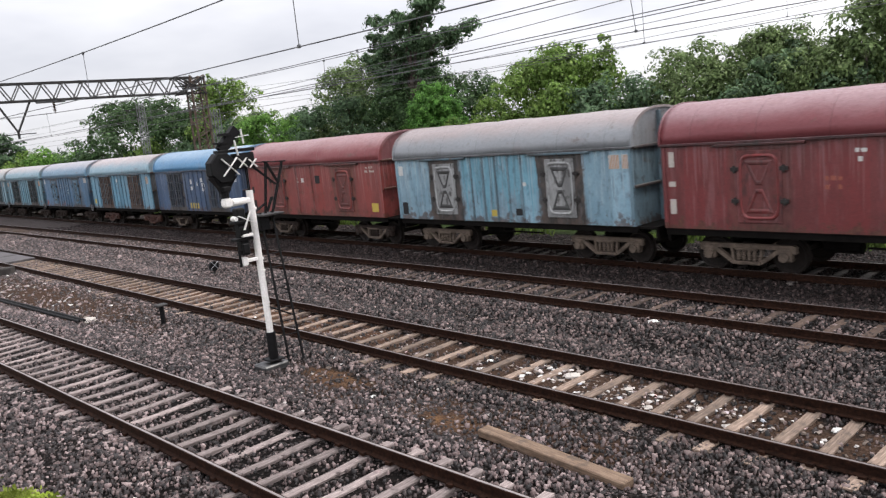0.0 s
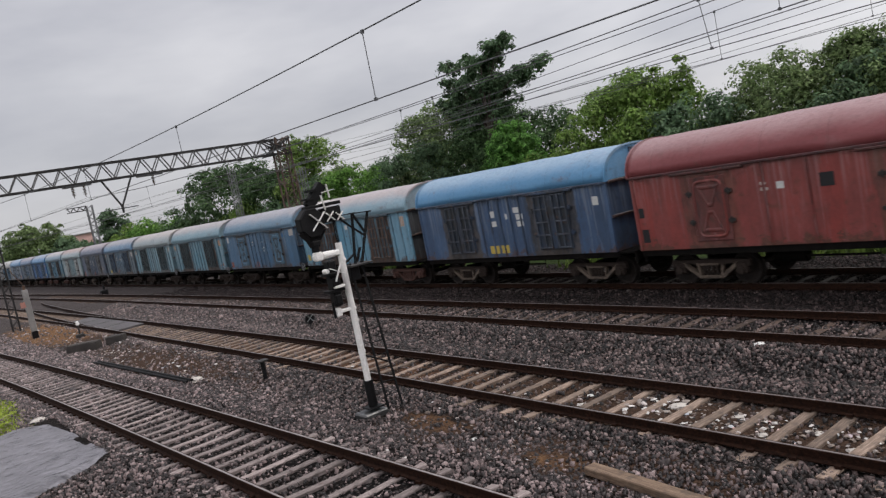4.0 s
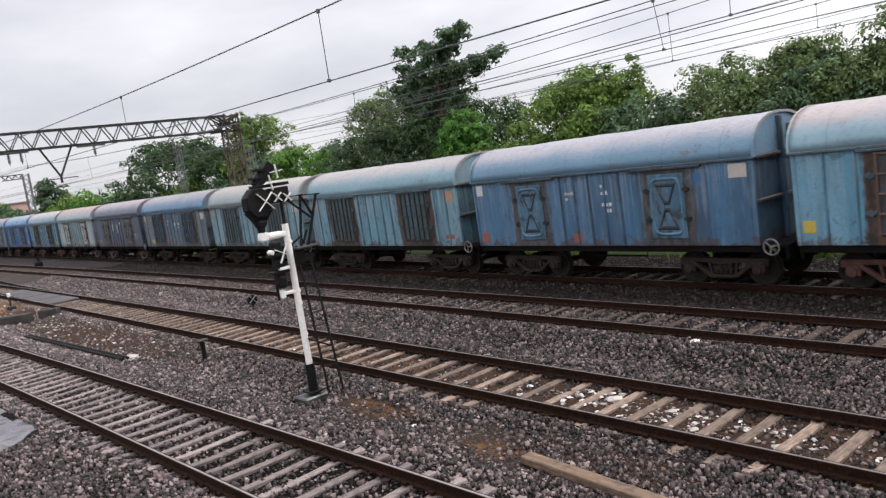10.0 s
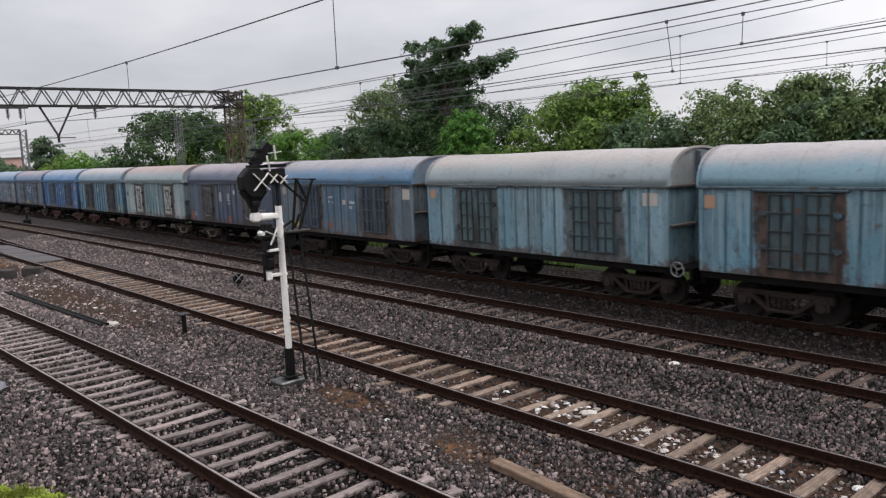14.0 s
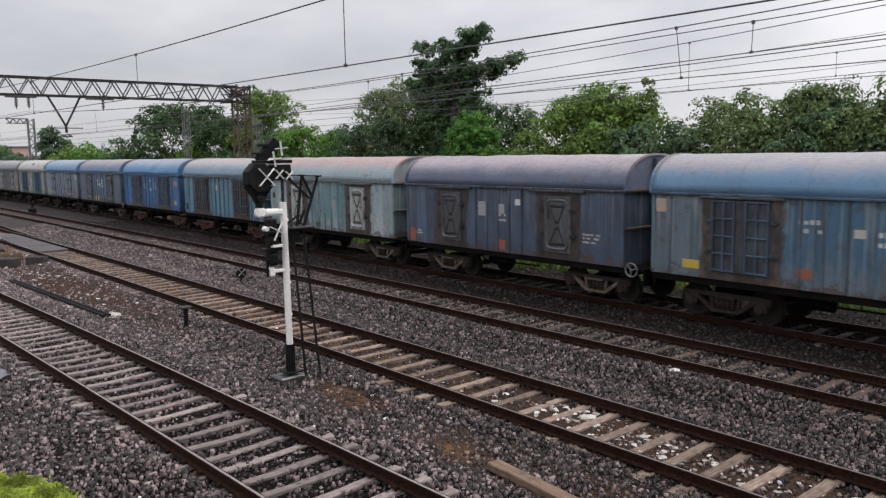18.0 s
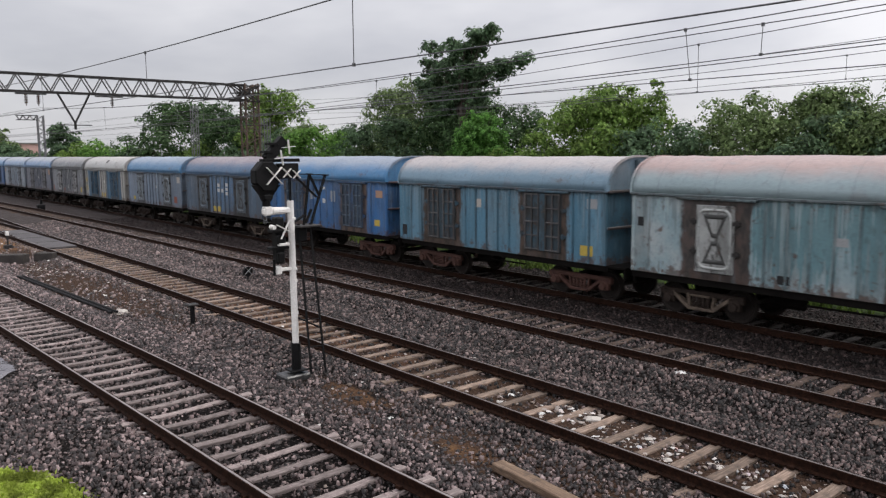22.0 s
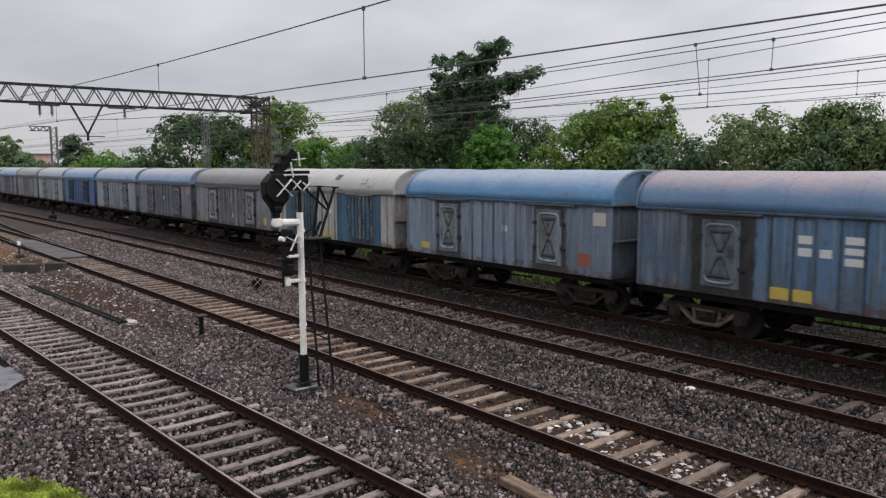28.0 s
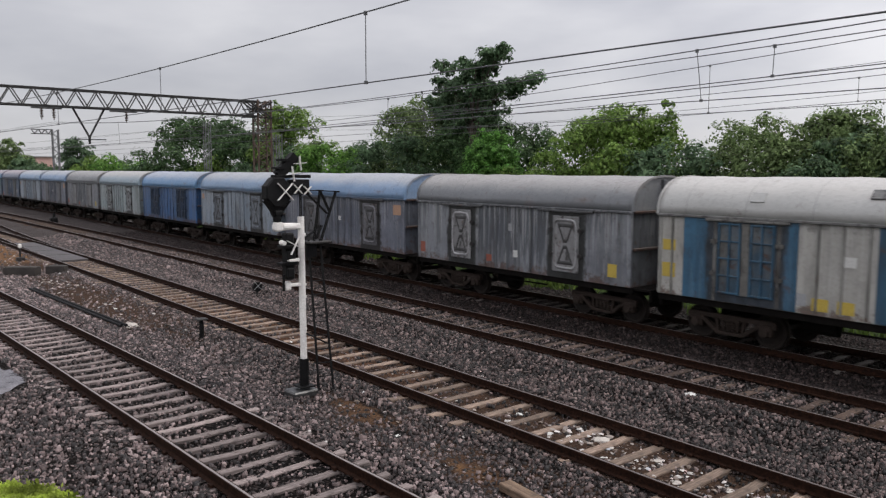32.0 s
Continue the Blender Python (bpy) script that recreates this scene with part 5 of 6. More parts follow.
part("tower", lattice(Shape(), (PX, 23.2, -0.4), (PX, 23.2, 8.9), ((0.35, 0, 0), (0, 0.45, 0)), 11, 0.10, 0.05), STEEL_TOWER, portal, "rusty lattice tower")
part("tower", lattice(Shape(), (PX, -3.2, -0.6), (PX, -3.2, 8.9), ((0.35, 0, 0), (0, 0.45, 0)), 11, 0.10, 0.05), STEEL_TOWER, portal, "rusty lattice tower")
s = Shape()
for y0 in (13.55, 11.9):
    s.beam((PX, y0, 7.85), (PX, 12.72, 6.25), 0.09, 0.09)
s.beam((PX, 12.72, 6.3), (PX, 12.72, 5.9), 0.10, 0.10)
s.beam((PX, 11.9, 6.15), (PX, 13.6, 6.15), 0.05, 0.05)
part("drop_bracket", s, STEEL_DARK, portal, "V-shaped drop bracket")
for y in (10.35, 10.95, 14.75):
    s = Shape()
    insulator(s, PX, y, 7.88)
    part("insulator", s, STEEL_RUST, portal)
for y in (10.6, 14.6):
    part("hanger_plate", Shape().box((PX - 0.1, y - 0.75, 7.72), (PX + 0.1, y + 0.75, 7.86), 0.02), STEEL_GREY, portal)
for dx in (-0.45, 0.0, 0.45):
    part("tower_brace", Shape().beam((PX + dx, 22.0, 7.75), (PX + dx, 23.7, 8.8), 0.07, 0.07), STEEL_DARK, portal)
    part("tower_brace", Shape().beam((PX + dx, 22.0, 8.8), (PX + dx, 23.7, 7.75), 0.07, 0.07), STEEL_DARK, portal)
for z in (7.8, 8.3, 8.75):
    part("tower_brace", Shape().beam((PX - 0.5, 22.1, z), (PX + 0.5, 23.7, z), 0.06, 0.06), STEEL_DARK, portal)
    part("tower_brace", Shape().beam((PX + 0.5, 22.1, z), (PX - 0.5, 23.7, z), 0.06, 0.06), STEEL_DARK, portal)
for (x, y, top, label) in ((-60.9, 26.0, 8.4, "grey lattice mast behind the train"), (-48.2, 25.6, 6.9, "slim grey mast with a short cross arm"), (-60.2, 8.0, 8.25, "thin lattice mast beside the turnout")):
    m = thing("overhead_line_mast", pose(x, y, 0), label, "mast", "overhead line masts")
    part("mast_lattice", lattice(Shape(), (0, 0, -0.4), (0, 0, top), ((0.2, 0, 0), (0, 0.22, 0)), 11, 0.05, 0.03, False), STEEL_GREY if y > 10 else STEEL_DARK, m)
    s = Shape().beam((0, -1.3, top - 0.5), (0, 0.4, top - 0.5), 0.06, 0.06)
    s.beam((0, -1.2, top - 0.5), (0, 0, top - 1.3), 0.05, 0.05)
    part("cross_arm", s, STEEL_DARK, m)
far = thing("overhead_line_mast", Matrix.Identity(4), "distant grey mast with a short lattice arm over the tracks", "mast", "overhead line masts")
part("mast_lattice", lattice(Shape(), (-110, 26.4, -0.4), (-110, 26.4, 9.6), ((0.3, 0, 0), (0, 0.35, 0)), 10, 0.10, 0.05), STEEL_GREY, far)
part("lattice_arm", lattice(Shape(), (-110, 23.6, 9.3), (-110, 26.0, 9.3), ((0.22, 0, 0), (0, 0, 0.28)), 3, 0.09, 0.05), STEEL_DARK, far)


def wire(track, off, pts, r=0.012, name="overhead_wire", label="dark overhead wire above the tracks"):
    """A wire over a track: heights at three places, joined by a parabola."""
    xs, zs = [p[0] for p in pts], [p[1] for p in pts]
    c = np.polyfit(xs, zs, len(pts) - 1)
    grid = np.arange(PX, 22.01, 1.5)
    line = [(float(x), track_y(track, float(x)) + off, float(np.polyval(c, x))) for x in grid]
    ring = [(r * math.cos(a), r * math.sin(a)) for a in np.linspace(0, 2 * math.pi, 6, endpoint=False)]
    s = Shape().sweep([[(x, y + u, z + w) for u, w in ring] for x, y, z in line])
    ends = ((PX, line[0][1], line[0][2]), (-110.0, track_y(track, -110.0) + off, line[0][2] + 0.1))
    s.sweep([[(x, y + u, z + w) for u, w in ring] for x, y, z in reversed(ends)])
    ob = part(name, s, WIRE)
    tagged(ob, label, "wire", "overhead wires")
    return lambda x: (x, track_y(track, x) + off, float(np.polyval(c, x)))


def dropper(top, bottom, x, lean=0.0):
    a, b = top(x), bottom(x + lean)
    ob = part("wire_dropper", Shape().tube(a, b, 0.006, 6).box((a[0] - 0.02, a[1] - 0.015, a[2] - 0.035), (a[0] + 0.02, a[1] + 0.015, a[2] + 0.015)).box((b[0] - 0.02, b[1] - 0.015, b[2] - 0.015), (b[0] + 0.02, b[1] + 0.015, b[2] + 0.025)), WIRE)
    tagged(ob, "thin wire dropper with small clamps", "dropper", "wire droppers")


R_CON, R_CAT = 0.0078, 0.009
con1 = wire(1, 0, ((-2.1, 5.55), (-11.7, 5.585), (-45.0, 5.65)), R_CON)
cat1 = wire(1, 0, ((-7.3, 6.43), (-14.8, 6.37), (-45.0, 7.1)), R_CAT)
con2 = wire(2, 0, ((-3.9, 5.54), (-9.3, 5.57), (-45.0, 5.6)), R_CON)
cat2 = wire(2, 0, ((-4.0, 6.38), (-13.1, 6.22), (-45.0, 7.0)), R_CAT)
con2b = wire(2, 0.12, ((-3.96, 5.86), (-8.9, 5.78), (-45.0, 5.7)), R_CON)
wire(2, 0.30, ((-3.96, 5.83), (-8.9, 5.75), (-45.0, 5.66)), R_CON)
cat2b = wire(2, 0.15, ((-4.0, 6.29), (-8.9, 6.22), (-45.0, 6.95)), R_CON)
con3 = wire(3, 0, ((-5.7, 5.74), (-9.3, 5.75), (-45.0, 5.75)), R_CON)
cat3 = wire(3, 0, ((-5.8, 6.94), (-13.0, 6.62), (-25.9, 6.35)), R_CAT)
con4 = wire(4, 0, ((-7.5, 6.2), (-13.4, 6.1), (-45.0, 5.8)), R_CON)
cat4 = wire(4, 0, ((-7.5, 6.78), (-13.4, 6.64), (-45.0, 6.9)), R_CAT)
wire(4, 4.2, ((-7.5, 7.7), (-20.0, 7.4), (-45.0, 7.9)), R_CON)
wire(4, 4.5, ((-7.5, 6.9), (-20.0, 6.6), (-45.0, 7.1)), R_CON)
for x in (-1.5, -8.0, -14.5, -21.0, -28.0, -36.0):
    dropper(cat1, con1, x)
for x in (-0.5, -6.65, -13.5, -20.0, -27.0, -35.0):
    dropper(cat2, con2, x, 0.1)
for x in (-5.5, -15.0, -25.0):
    dropper(cat2b, con2b, x)
for x in (-2.0, -9.3, -18.0, -27.0, -36.0):
    dropper(cat3, con3, x)
for x in (-8.1, -16.0, -25.0, -35.0):
    dropper(cat4, con4, x)


# ---- the signal that is out of use ----
def strip_cross(s, x, y, z, r, w=0.05, turn=45.0):
    for a in (turn, turn + 90):
        c, d = math.cos(radians(a)) * r, math.sin(radians(a)) * r
        s.beam((x, y - c, z - d), (x, y + c, z + d), 0.012, w, (1, 0, 0))


SX, SY = -14.55, 8.26
sig = thing("colour_light_signal", Matrix.Identity(4), "white and black signal post with taped-over black signal heads", "signal")
part("base_slab", Shape().box((SX - 0.26, SY - 0.38, -0.42), (SX + 0.24, SY + 0.24, -0.25), 0.03), plain("stained_concrete", (0.016, 0.0158, 0.0155), (0.07, 0.07, 0.07), 4.0, 0.35, gloss=0.5), sig, "dark stained concrete base")
part("base_flange", Shape().box((SX - 0.18, SY - 0.18, -0.205), (SX + 0.18, SY + 0.18, -0.17), 0.008), BLACK, sig)
part("post_foot", Shape().tube((SX, SY, -0.18), (SX, SY, 0.42), 0.102, 18), BLACK, sig, "black-painted foot of the post")
s = Shape().tube((SX, SY, 0.42), (SX, SY - 0.02, 3.51), 0.072, 18)
s.smooth = False
part("post", s, WHITE, sig, "white-painted tubular post")
for z in (1.05, 1.75, 2.02, 3.1):
    part("band", Shape().tube((SX, SY, z), (SX, SY, z + 0.05), 0.082, 18), WHITE, sig)
part("bracket_arm", Shape().box((SX - 0.06, 7.58, 3.25), (SX + 0.06, SY, 3.37), 0.02).box((SX - 0.08, 7.6, 3.22), (SX + 0.08, 7.78, 3.42), 0.03).tube((SX, 7.8, 3.31), (SX, 8.1, 3.31), 0.085, 12, 0.075), WHITE, sig, "white bracket arm")
hood = [(7.68 + 0.31 * math.cos(a), 4.04 + 0.33 * math.sin(a)) for a in np.linspace(math.pi / 8, 2 * math.pi + math.pi / 8, 9)[:-1]]
head = part("signal_head", Shape().sweep([[(SX - w * 0.5, 7.68 - w, z), (SX + w * 0.5, 7.68 - w, z), (SX + w * 0.5, 7.68 + w, z), (SX - w * 0.5, 7.68 + w, z)] for z, w in ((3.52, 0.09), (3.66, 0.14), (3.86, 0.27))]).sweep([[(SX + dx, 7.68 + (y - 7.68) * f, 4.04 + (z - 4.04) * f) for y, z in hood] for dx, f in ((-0.22, 0.6), (-0.10, 1.0), (0.10, 1.0), (0.14, 0.92))]).tube((SX, 7.68, 3.42), (SX, 7.68, 3.8), 0.085, 12).box((SX - 0.12, 7.58, 3.56), (SX + 0.12, 7.78, 3.66), 0.02), BLACK, sig, "black octagonal signal head")
s = Shape()
strip_cross(s, SX + 0.16, 7.80, 4.05, 0.25, 0.075)
part("tape_cross", s, WHITE, head, "white tape cross")
route = part("route_indicator", Shape().box((SX - 0.1, 7.6, 4.33), (SX + 0.1, 8.45, 4.40), 0.01).box((SX - 0.08, 7.95, 3.98), (SX + 0.08, 8.43, 4.30), 0.02).beam((SX, 7.72, 4.38), (SX, 8.12, 4.80), 0.16, 0.20).box((SX - 0.1, 7.62, 4.52), (SX + 0.1, 7.86, 4.56)).box((SX - 0.1, 7.74, 4.68), (SX + 0.1, 7.98, 4.73)), BLACK, sig, "black route indicator arm")
for y, z, r, a in ((8.11, 4.10, 0.13, 45), (8.34, 4.07, 0.12, 45), (8.0, 4.42, 0.16, 8), (8.17, 4.64, 0.15, 5)):
    s = Shape()
    strip_cross(s, SX + 0.14, y, z, r, 0.06, a)
    part("tape_cross", s, WHITE, route, "white tape cross")
low = part("lower_signal_head", Shape().box((SX - 0.12, 7.83, 2.18), (SX + 0.10, 8.03, 3.18), 0.03).box((SX - 0.10, 7.70, 2.5), (SX + 0.16, 8.10, 2.56), 0.01).box((SX - 0.10, 7.72, 2.86), (SX + 0.18, 8.08, 2.92), 0.01).box((SX + 0.10, 7.80, 2.62), (SX + 0.2, 8.0, 2.8), 0.02).box((SX + 0.10, 7.82, 2.24), (SX + 0.18, 7.98, 2.44), 0.02).tube((SX + 0.05, 7.78, 1.95), (SX + 0.05, 7.78, 2.3), 0.03, 8), BLACK, sig, "black two-lamp head below the arm")
s = Shape()
strip_cross(s, SX + 0.24, 7.97, 2.93, 0.22, 0.06, 62)
part("tape_cross", s, WHITE, low, "white tape cross")
part("tape_band", Shape().box((SX + 0.10, 7.84, 2.58), (SX + 0.215, 8.08, 2.64), 0.01), WHITE, low, "white tape band")
part("lower_bracket", Shape().box((SX - 0.05, 7.86, 2.02), (SX + 0.05, SY, 2.09), 0.012).box((SX - 0.07, 7.82, 1.96), (SX + 0.07, 7.96, 2.14), 0.02), WHITE, sig, "white lower bracket")
part("lamp_cap", Shape().tube((SX + 0.05, 7.74, 2.98), (SX + 0.2, 7.74, 2.98), 0.055, 12, 0.045), WHITE, sig)
# ladder and its guard, on the far side of the post
LX = SX + 0.35
lad = Shape()
foot_a, foot_b, top_a, top_b = Vector((LX, 8.42, -0.25)), Vector((LX + 0.1, 8.72, -0.25)), Vector((SX, 8.42, 3.0)), Vector((SX, 8.70, 3.0))
for a, b in ((foot_a, top_a), (foot_b, top_b)):
    lad.beam(a, b, 0.035, 0.04)
for k in range(1, 11):
    lad.tube(foot_a.lerp(top_a, k / 11), foot_b.lerp(top_b, k / 11), 0.011, 6)
part("ladder", lad, BLACK, sig, "black steel ladder")
s = Shape().box((SX - 0.25, 8.32, 2.93), (SX + 0.25, 8.86, 2.97), 0.008)
part("standing_plate", s, STEEL_DARK, sig, "small dark standing plate")
part("junction_box", Shape().box((SX - 0.16, 8.36, 2.62), (SX + 0.06, 8.60, 2.92), 0.02), BLACK, sig, "black junction box under the standing plate")
s = Shape()
for a, b in (((8.25, 4.08), (9.15, 4.03)), ((8.55, 2.95), (8.72, 4.06)), ((8.72, 2.95), (9.12, 4.03)), ((8.30, 4.08), (8.90, 3.55)), ((8.72, 4.06), (8.95, 3.6)), ((8.24, 4.08), (8.24, 2.95)), ((8.24, 3.0), (8.6, 3.2)), ((8.6, 3.0), (8.75, 3.3))):
    for dx in (-0.03, 0.03):
        s.beam((SX + dx, *a), (SX + dx, *b), 0.022, 0.022)
for y, z in ((9.13, 4.03), (8.72, 4.06), (8.3, 4.08)):
    s.beam((SX - 0.12, y, z), (SX + 0.12, y, z), 0.03, 0.03)
part("guard_frame", s, BLACK, sig, "black triangular guard frame")
s = Shape()
s.beam((SX, SY, 1.0), (LX + 0.05, 8.6, 0.78), 0.03, 0.03)
part("ladder_stay", s, BLACK, sig)

# a small shunt signal that stands between the second and third tracks
sh = thing("shunt_signal", Matrix.Identity(4), "small black shunt signal disc with a white tape cross", "signal")
gx, gy = -27.3, 13.5
gz = ground_z(gx, gy)
part("stand", Shape().tube((gx, gy, gz - 0.05), (gx, gy, gz + 0.16), 0.05, 10).box((gx - 0.12, gy - 0.12, gz - 0.05), (gx + 0.12, gy + 0.12, gz + 0.03)), STEEL_DARK, sh)
disc = part("disc", Shape().tube((gx - 0.06, gy, gz + 0.32), (gx + 0.06, gy, gz + 0.32), 0.19, 20), BLACK, sh)
s = Shape()
strip_cross(s, gx + 0.07, gy, gz + 0.36, 0.2, 0.04, 40)
part("tape_cross", s, PATCH["grey"], disc, "greyed white tape cross")

# ---- trackside things ----
def trackside():
    # short dark stub post with a cap
    z = ground_z(-21.4, 8.8)
    t = thing("cable_marker_post", pose(-21.4, 8.8, z), "short dark iron marker post with a flat cap", "post")
    part("post", Shape().beam((0, 0, -0.05), (0, 0, 0.56), 0.10, 0.10), BLACK, t)
    part("cap", Shape().box((-0.14, -0.16, 0.54), (0.14, 0.16, 0.60), 0.02), STEEL_DARK, t)
    # timber beam on the ballast
    z = ground_z(-6.7, 7.9)
    ob = part("timber_beam", Shape().box((-1.38, -0.115, 0.0), (1.38, 0.115, 0.13), 0.015), PLANK)
    ob.matrix_basis = pose(-6.68, 7.88, z + 0.02, 0, 0.6, -4.5)
    tagged(ob, "weathered brown timber beam lying on the ballast", "timber")
    # point rods
    t = thing("point_rod", Matrix.Identity(4), "dark steel point rod lying along the track", "rod")
    a, b = Vector((-33.8, 6.9, 0)), Vector((-24.0, 7.35, 0))
    a.z, b.z = ground_z(a.x, a.y) + 0.09, ground_z(b.x, b.y) + 0.09
    for o in (0.0, 0.16):
        part("rod", Shape().tube(a + Vector((0, o, 0)), b + Vector((0, o, 0)), 0.045, 8), BLACK, t)
    for k in range(5):
        p = a.lerp(b, (k + 0.5) / 5)
        part("rod_stool", Shape().box((p.x - 0.08, p.y - 0.06, p.z - 0.13), (p.x + 0.08, p.y + 0.22, p.z - 0.03)), STEEL_RUST, t)
    # concrete troughs and slabs
    DAMP = plain("damp_concrete", (0.018, 0.016, 0.015), (0.065, 0.057, 0.052), 2.5, 0.7)
    for x, y, wx, wy, h, yaw in ((-39.5, 7.8, 0.6, 0.72, 0.42, -38), (-39.2, 9.2, 0.5, 0.42, 0.36, -35)):
        ob = part("concrete_trough", Shape().box((-wx / 2, -wy, 0), (wx / 2, wy, h), 0.012).box((-wx / 2 + 0.08, -wy + 0.05, h), (wx / 2 - 0.08, wy - 0.05, h + 0.02)), DAMP)
        ob.matrix_basis = pose(x, y, ground_z(x, y) - 0.03, 0, 0, yaw)
        tagged(ob, "stained grey concrete cable trough on brown soil", "trough", "concrete troughs")
    # posts by the turnout
    z = ground_z(-52.0, 7.8)
    t = thing("marker_post", pose(-52.0, 7.8, z), "grey concrete post with a black foot", "post")
    part("shaft", Shape().box((-0.16, -0.16, 0.45), (0.16, 0.16, 3.0), 0.03), CONCRETE, t)
    part("foot", Shape().box((-0.17, -0.17, -0.05), (0.17, 0.17, 0.45), 0.03), BLACK, t)
    part("cap", Shape().tube((0, 0, 3.0), (0, 0, 3.25), 0.08, 10).tube((0, 0.05, 3.2), (0, -0.5, 4.3), 0.025, 6), STEEL_RUST, t)
    part("red_plate", Shape().box((0.17, -0.42, 1.95), (0.2, -0.15, 2.3), 0.01), plain("faded_red", (0.32, 0.14, 0.11), (0.42, 0.22, 0.18), 4.0, 0.7), t)
    t = thing("station_board", Matrix.Identity(4), "large cream board on two grey posts", "board")
    part("board", Shape().box((-64.2, 2.2, 2.4), (-63.95, 7.2, 8.6), 0.03), plain("cream_paint", (0.60, 0.58, 0.52), (0.70, 0.68, 0.62), 1.5, 0.6), t)
    for y in (7.0, 2.6):
        part("board_post", Shape().box((-64.25, y - 0.16, -0.6), (-63.9, y + 0.16, 2.6), 0.03), CONCRETE, t)
    z = ground_z(-45.9, 9.0)
    t = thing("point_indicator", pose(-45.9, 9.0, z), "small black point indicator with a white lamp", "indicator")
    part("body", Shape().box((-0.2, -0.2, -0.03), (0.2, 0.2, 0.22), 0.04).tube((0, 0, 0.2), (0, 0, 0.7), 0.05, 8), STEEL_DARK, t)
    part("lamp", Shape().box((-0.08, -0.08, 0.7), (0.08, 0.08, 0.92), 0.03), WHITE, t)
    t = thing("point_indicator", pose(-73.6, 17.2, ground_z(-73.6, 17.2)), "small black point indicator beside the far rails", "indicator")
    part("housing", Shape().box((-0.3, -0.3, -0.03), (0.3, 0.3, 0.55), 0.08), BLACK, t)
    part("lamp_head", Shape().tube((0, 0.05, 0.5), (0, 0.05, 0.95), 0.12, 10, 0.09), BLACK, t)
    # foot crossing boards in the second track
    panel_m = plain("crossing_concrete", (0.035, 0.031, 0.032), (0.095, 0.086, 0.088), 1.2, 0.6)
    t = thing("crossing_boards", Matrix.Identity(4), "smooth grey concrete panels of a foot crossing between the rails", "crossing", "", "structure")
    for k in range(4):
        x = -54.0 + 3.05 * k
        y = track_y(2, x)
        part("panel", Shape().box((x - 1.45, y - 0.78, -0.36), (x + 1.45, y + 0.78, -0.24), 0.02), panel_m, t)


trackside()


def wet_slab():
    """A wet grey sheet of concrete by the near track, wrinkled by its trowel marks."""
    n = Nodes("wet_concrete", 0.3)
    st = n.noise(2.6, 6.0, n.scaled((4.2, 1.0, 1.0)), 0.62)
    fine = n.noise(20.0, 4.0)
    n.bump(n.math("ADD", st, n.math("MULTIPLY", fine, 0.15)), 0.8, 0.08)
    m = n.done(n.ramp(st, (0.34, (0.05, 0.048, 0.056)), (0.5, (0.135, 0.13, 0.145)), (0.7, (0.23, 0.222, 0.245))), n.ramp(st, (0.35, 0.25), (0.6, 0.5)))
    edge = [(-18.7, 3.72), (-20.8, 3.70), (-24.2, 3.42), (-24.9, 2.6), (-24.4, 1.4), (-21.5, 0.9), (-18.3, 1.1), (-17.6, 1.6), (-18.0, 2.6)]
    cx, cy = -21.2, 2.4
    rows = []
    for f in np.linspace(0.06, 1, 26):
        ring = []
        for k in range(72):
            u = k / 72 * len(edge)
            i, w = int(u), u - int(u)
            p, q = edge[i], edge[(i + 1) % len(edge)]
            x, y = p[0] + (q[0] - p[0]) * w, p[1] + (q[1] - p[1]) * w
            j = 1 + 0.03 * noise.noise((k * 0.5, 0, 0)) * f
            x, y = cx + (x - cx) * f * j, cy + (y - cy) * f * j
            ring.append((x, y, -0.185 + 0.03 * noise.noise((x * 1.8 + 0.5 * y, y * 0.8, 0)) + 0.012 * noise.noise((x * 5.0 + y, y * 1.8, 3.0)) - (0.12 if f == 1 else 0)))
        rows.append(ring)
    s = Shape().sweep(rows, closed=True, caps=False)
    s.add(rows[0], [tuple(range(72))])
    s.smooth = True
    ob = part("concrete_slab", s, m)
    tagged(ob, "wet grey concrete slab beside the near track", "slab")


wet_slab()


LEAVES = {
    "deep": leaf_mat("leaves_deep", (0.028, 0.052, 0.03), (0.085, 0.14, 0.072), (0.17, 0.245, 0.135)),
    "dark": leaf_mat("leaves_dark", (0.018, 0.038, 0.016), (0.058, 0.105, 0.042), (0.125, 0.185, 0.08)),
    "light": leaf_mat("leaves_light", (0.045, 0.085, 0.018), (0.135, 0.218, 0.05), (0.25, 0.34, 0.095)),
    "bright": leaf_mat("leaves_bright", (0.03, 0.08, 0.016), (0.105, 0.215, 0.042), (0.21, 0.35, 0.085)),
    "creeper": leaf_mat("leaves_creeper", (0.022, 0.068, 0.015), (0.09, 0.21, 0.042), (0.19, 0.35, 0.09)),
    "grey": leaf_mat("leaves_grey", (0.045, 0.075, 0.028), (0.13, 0.185, 0.072), (0.25, 0.32, 0.14)),
}


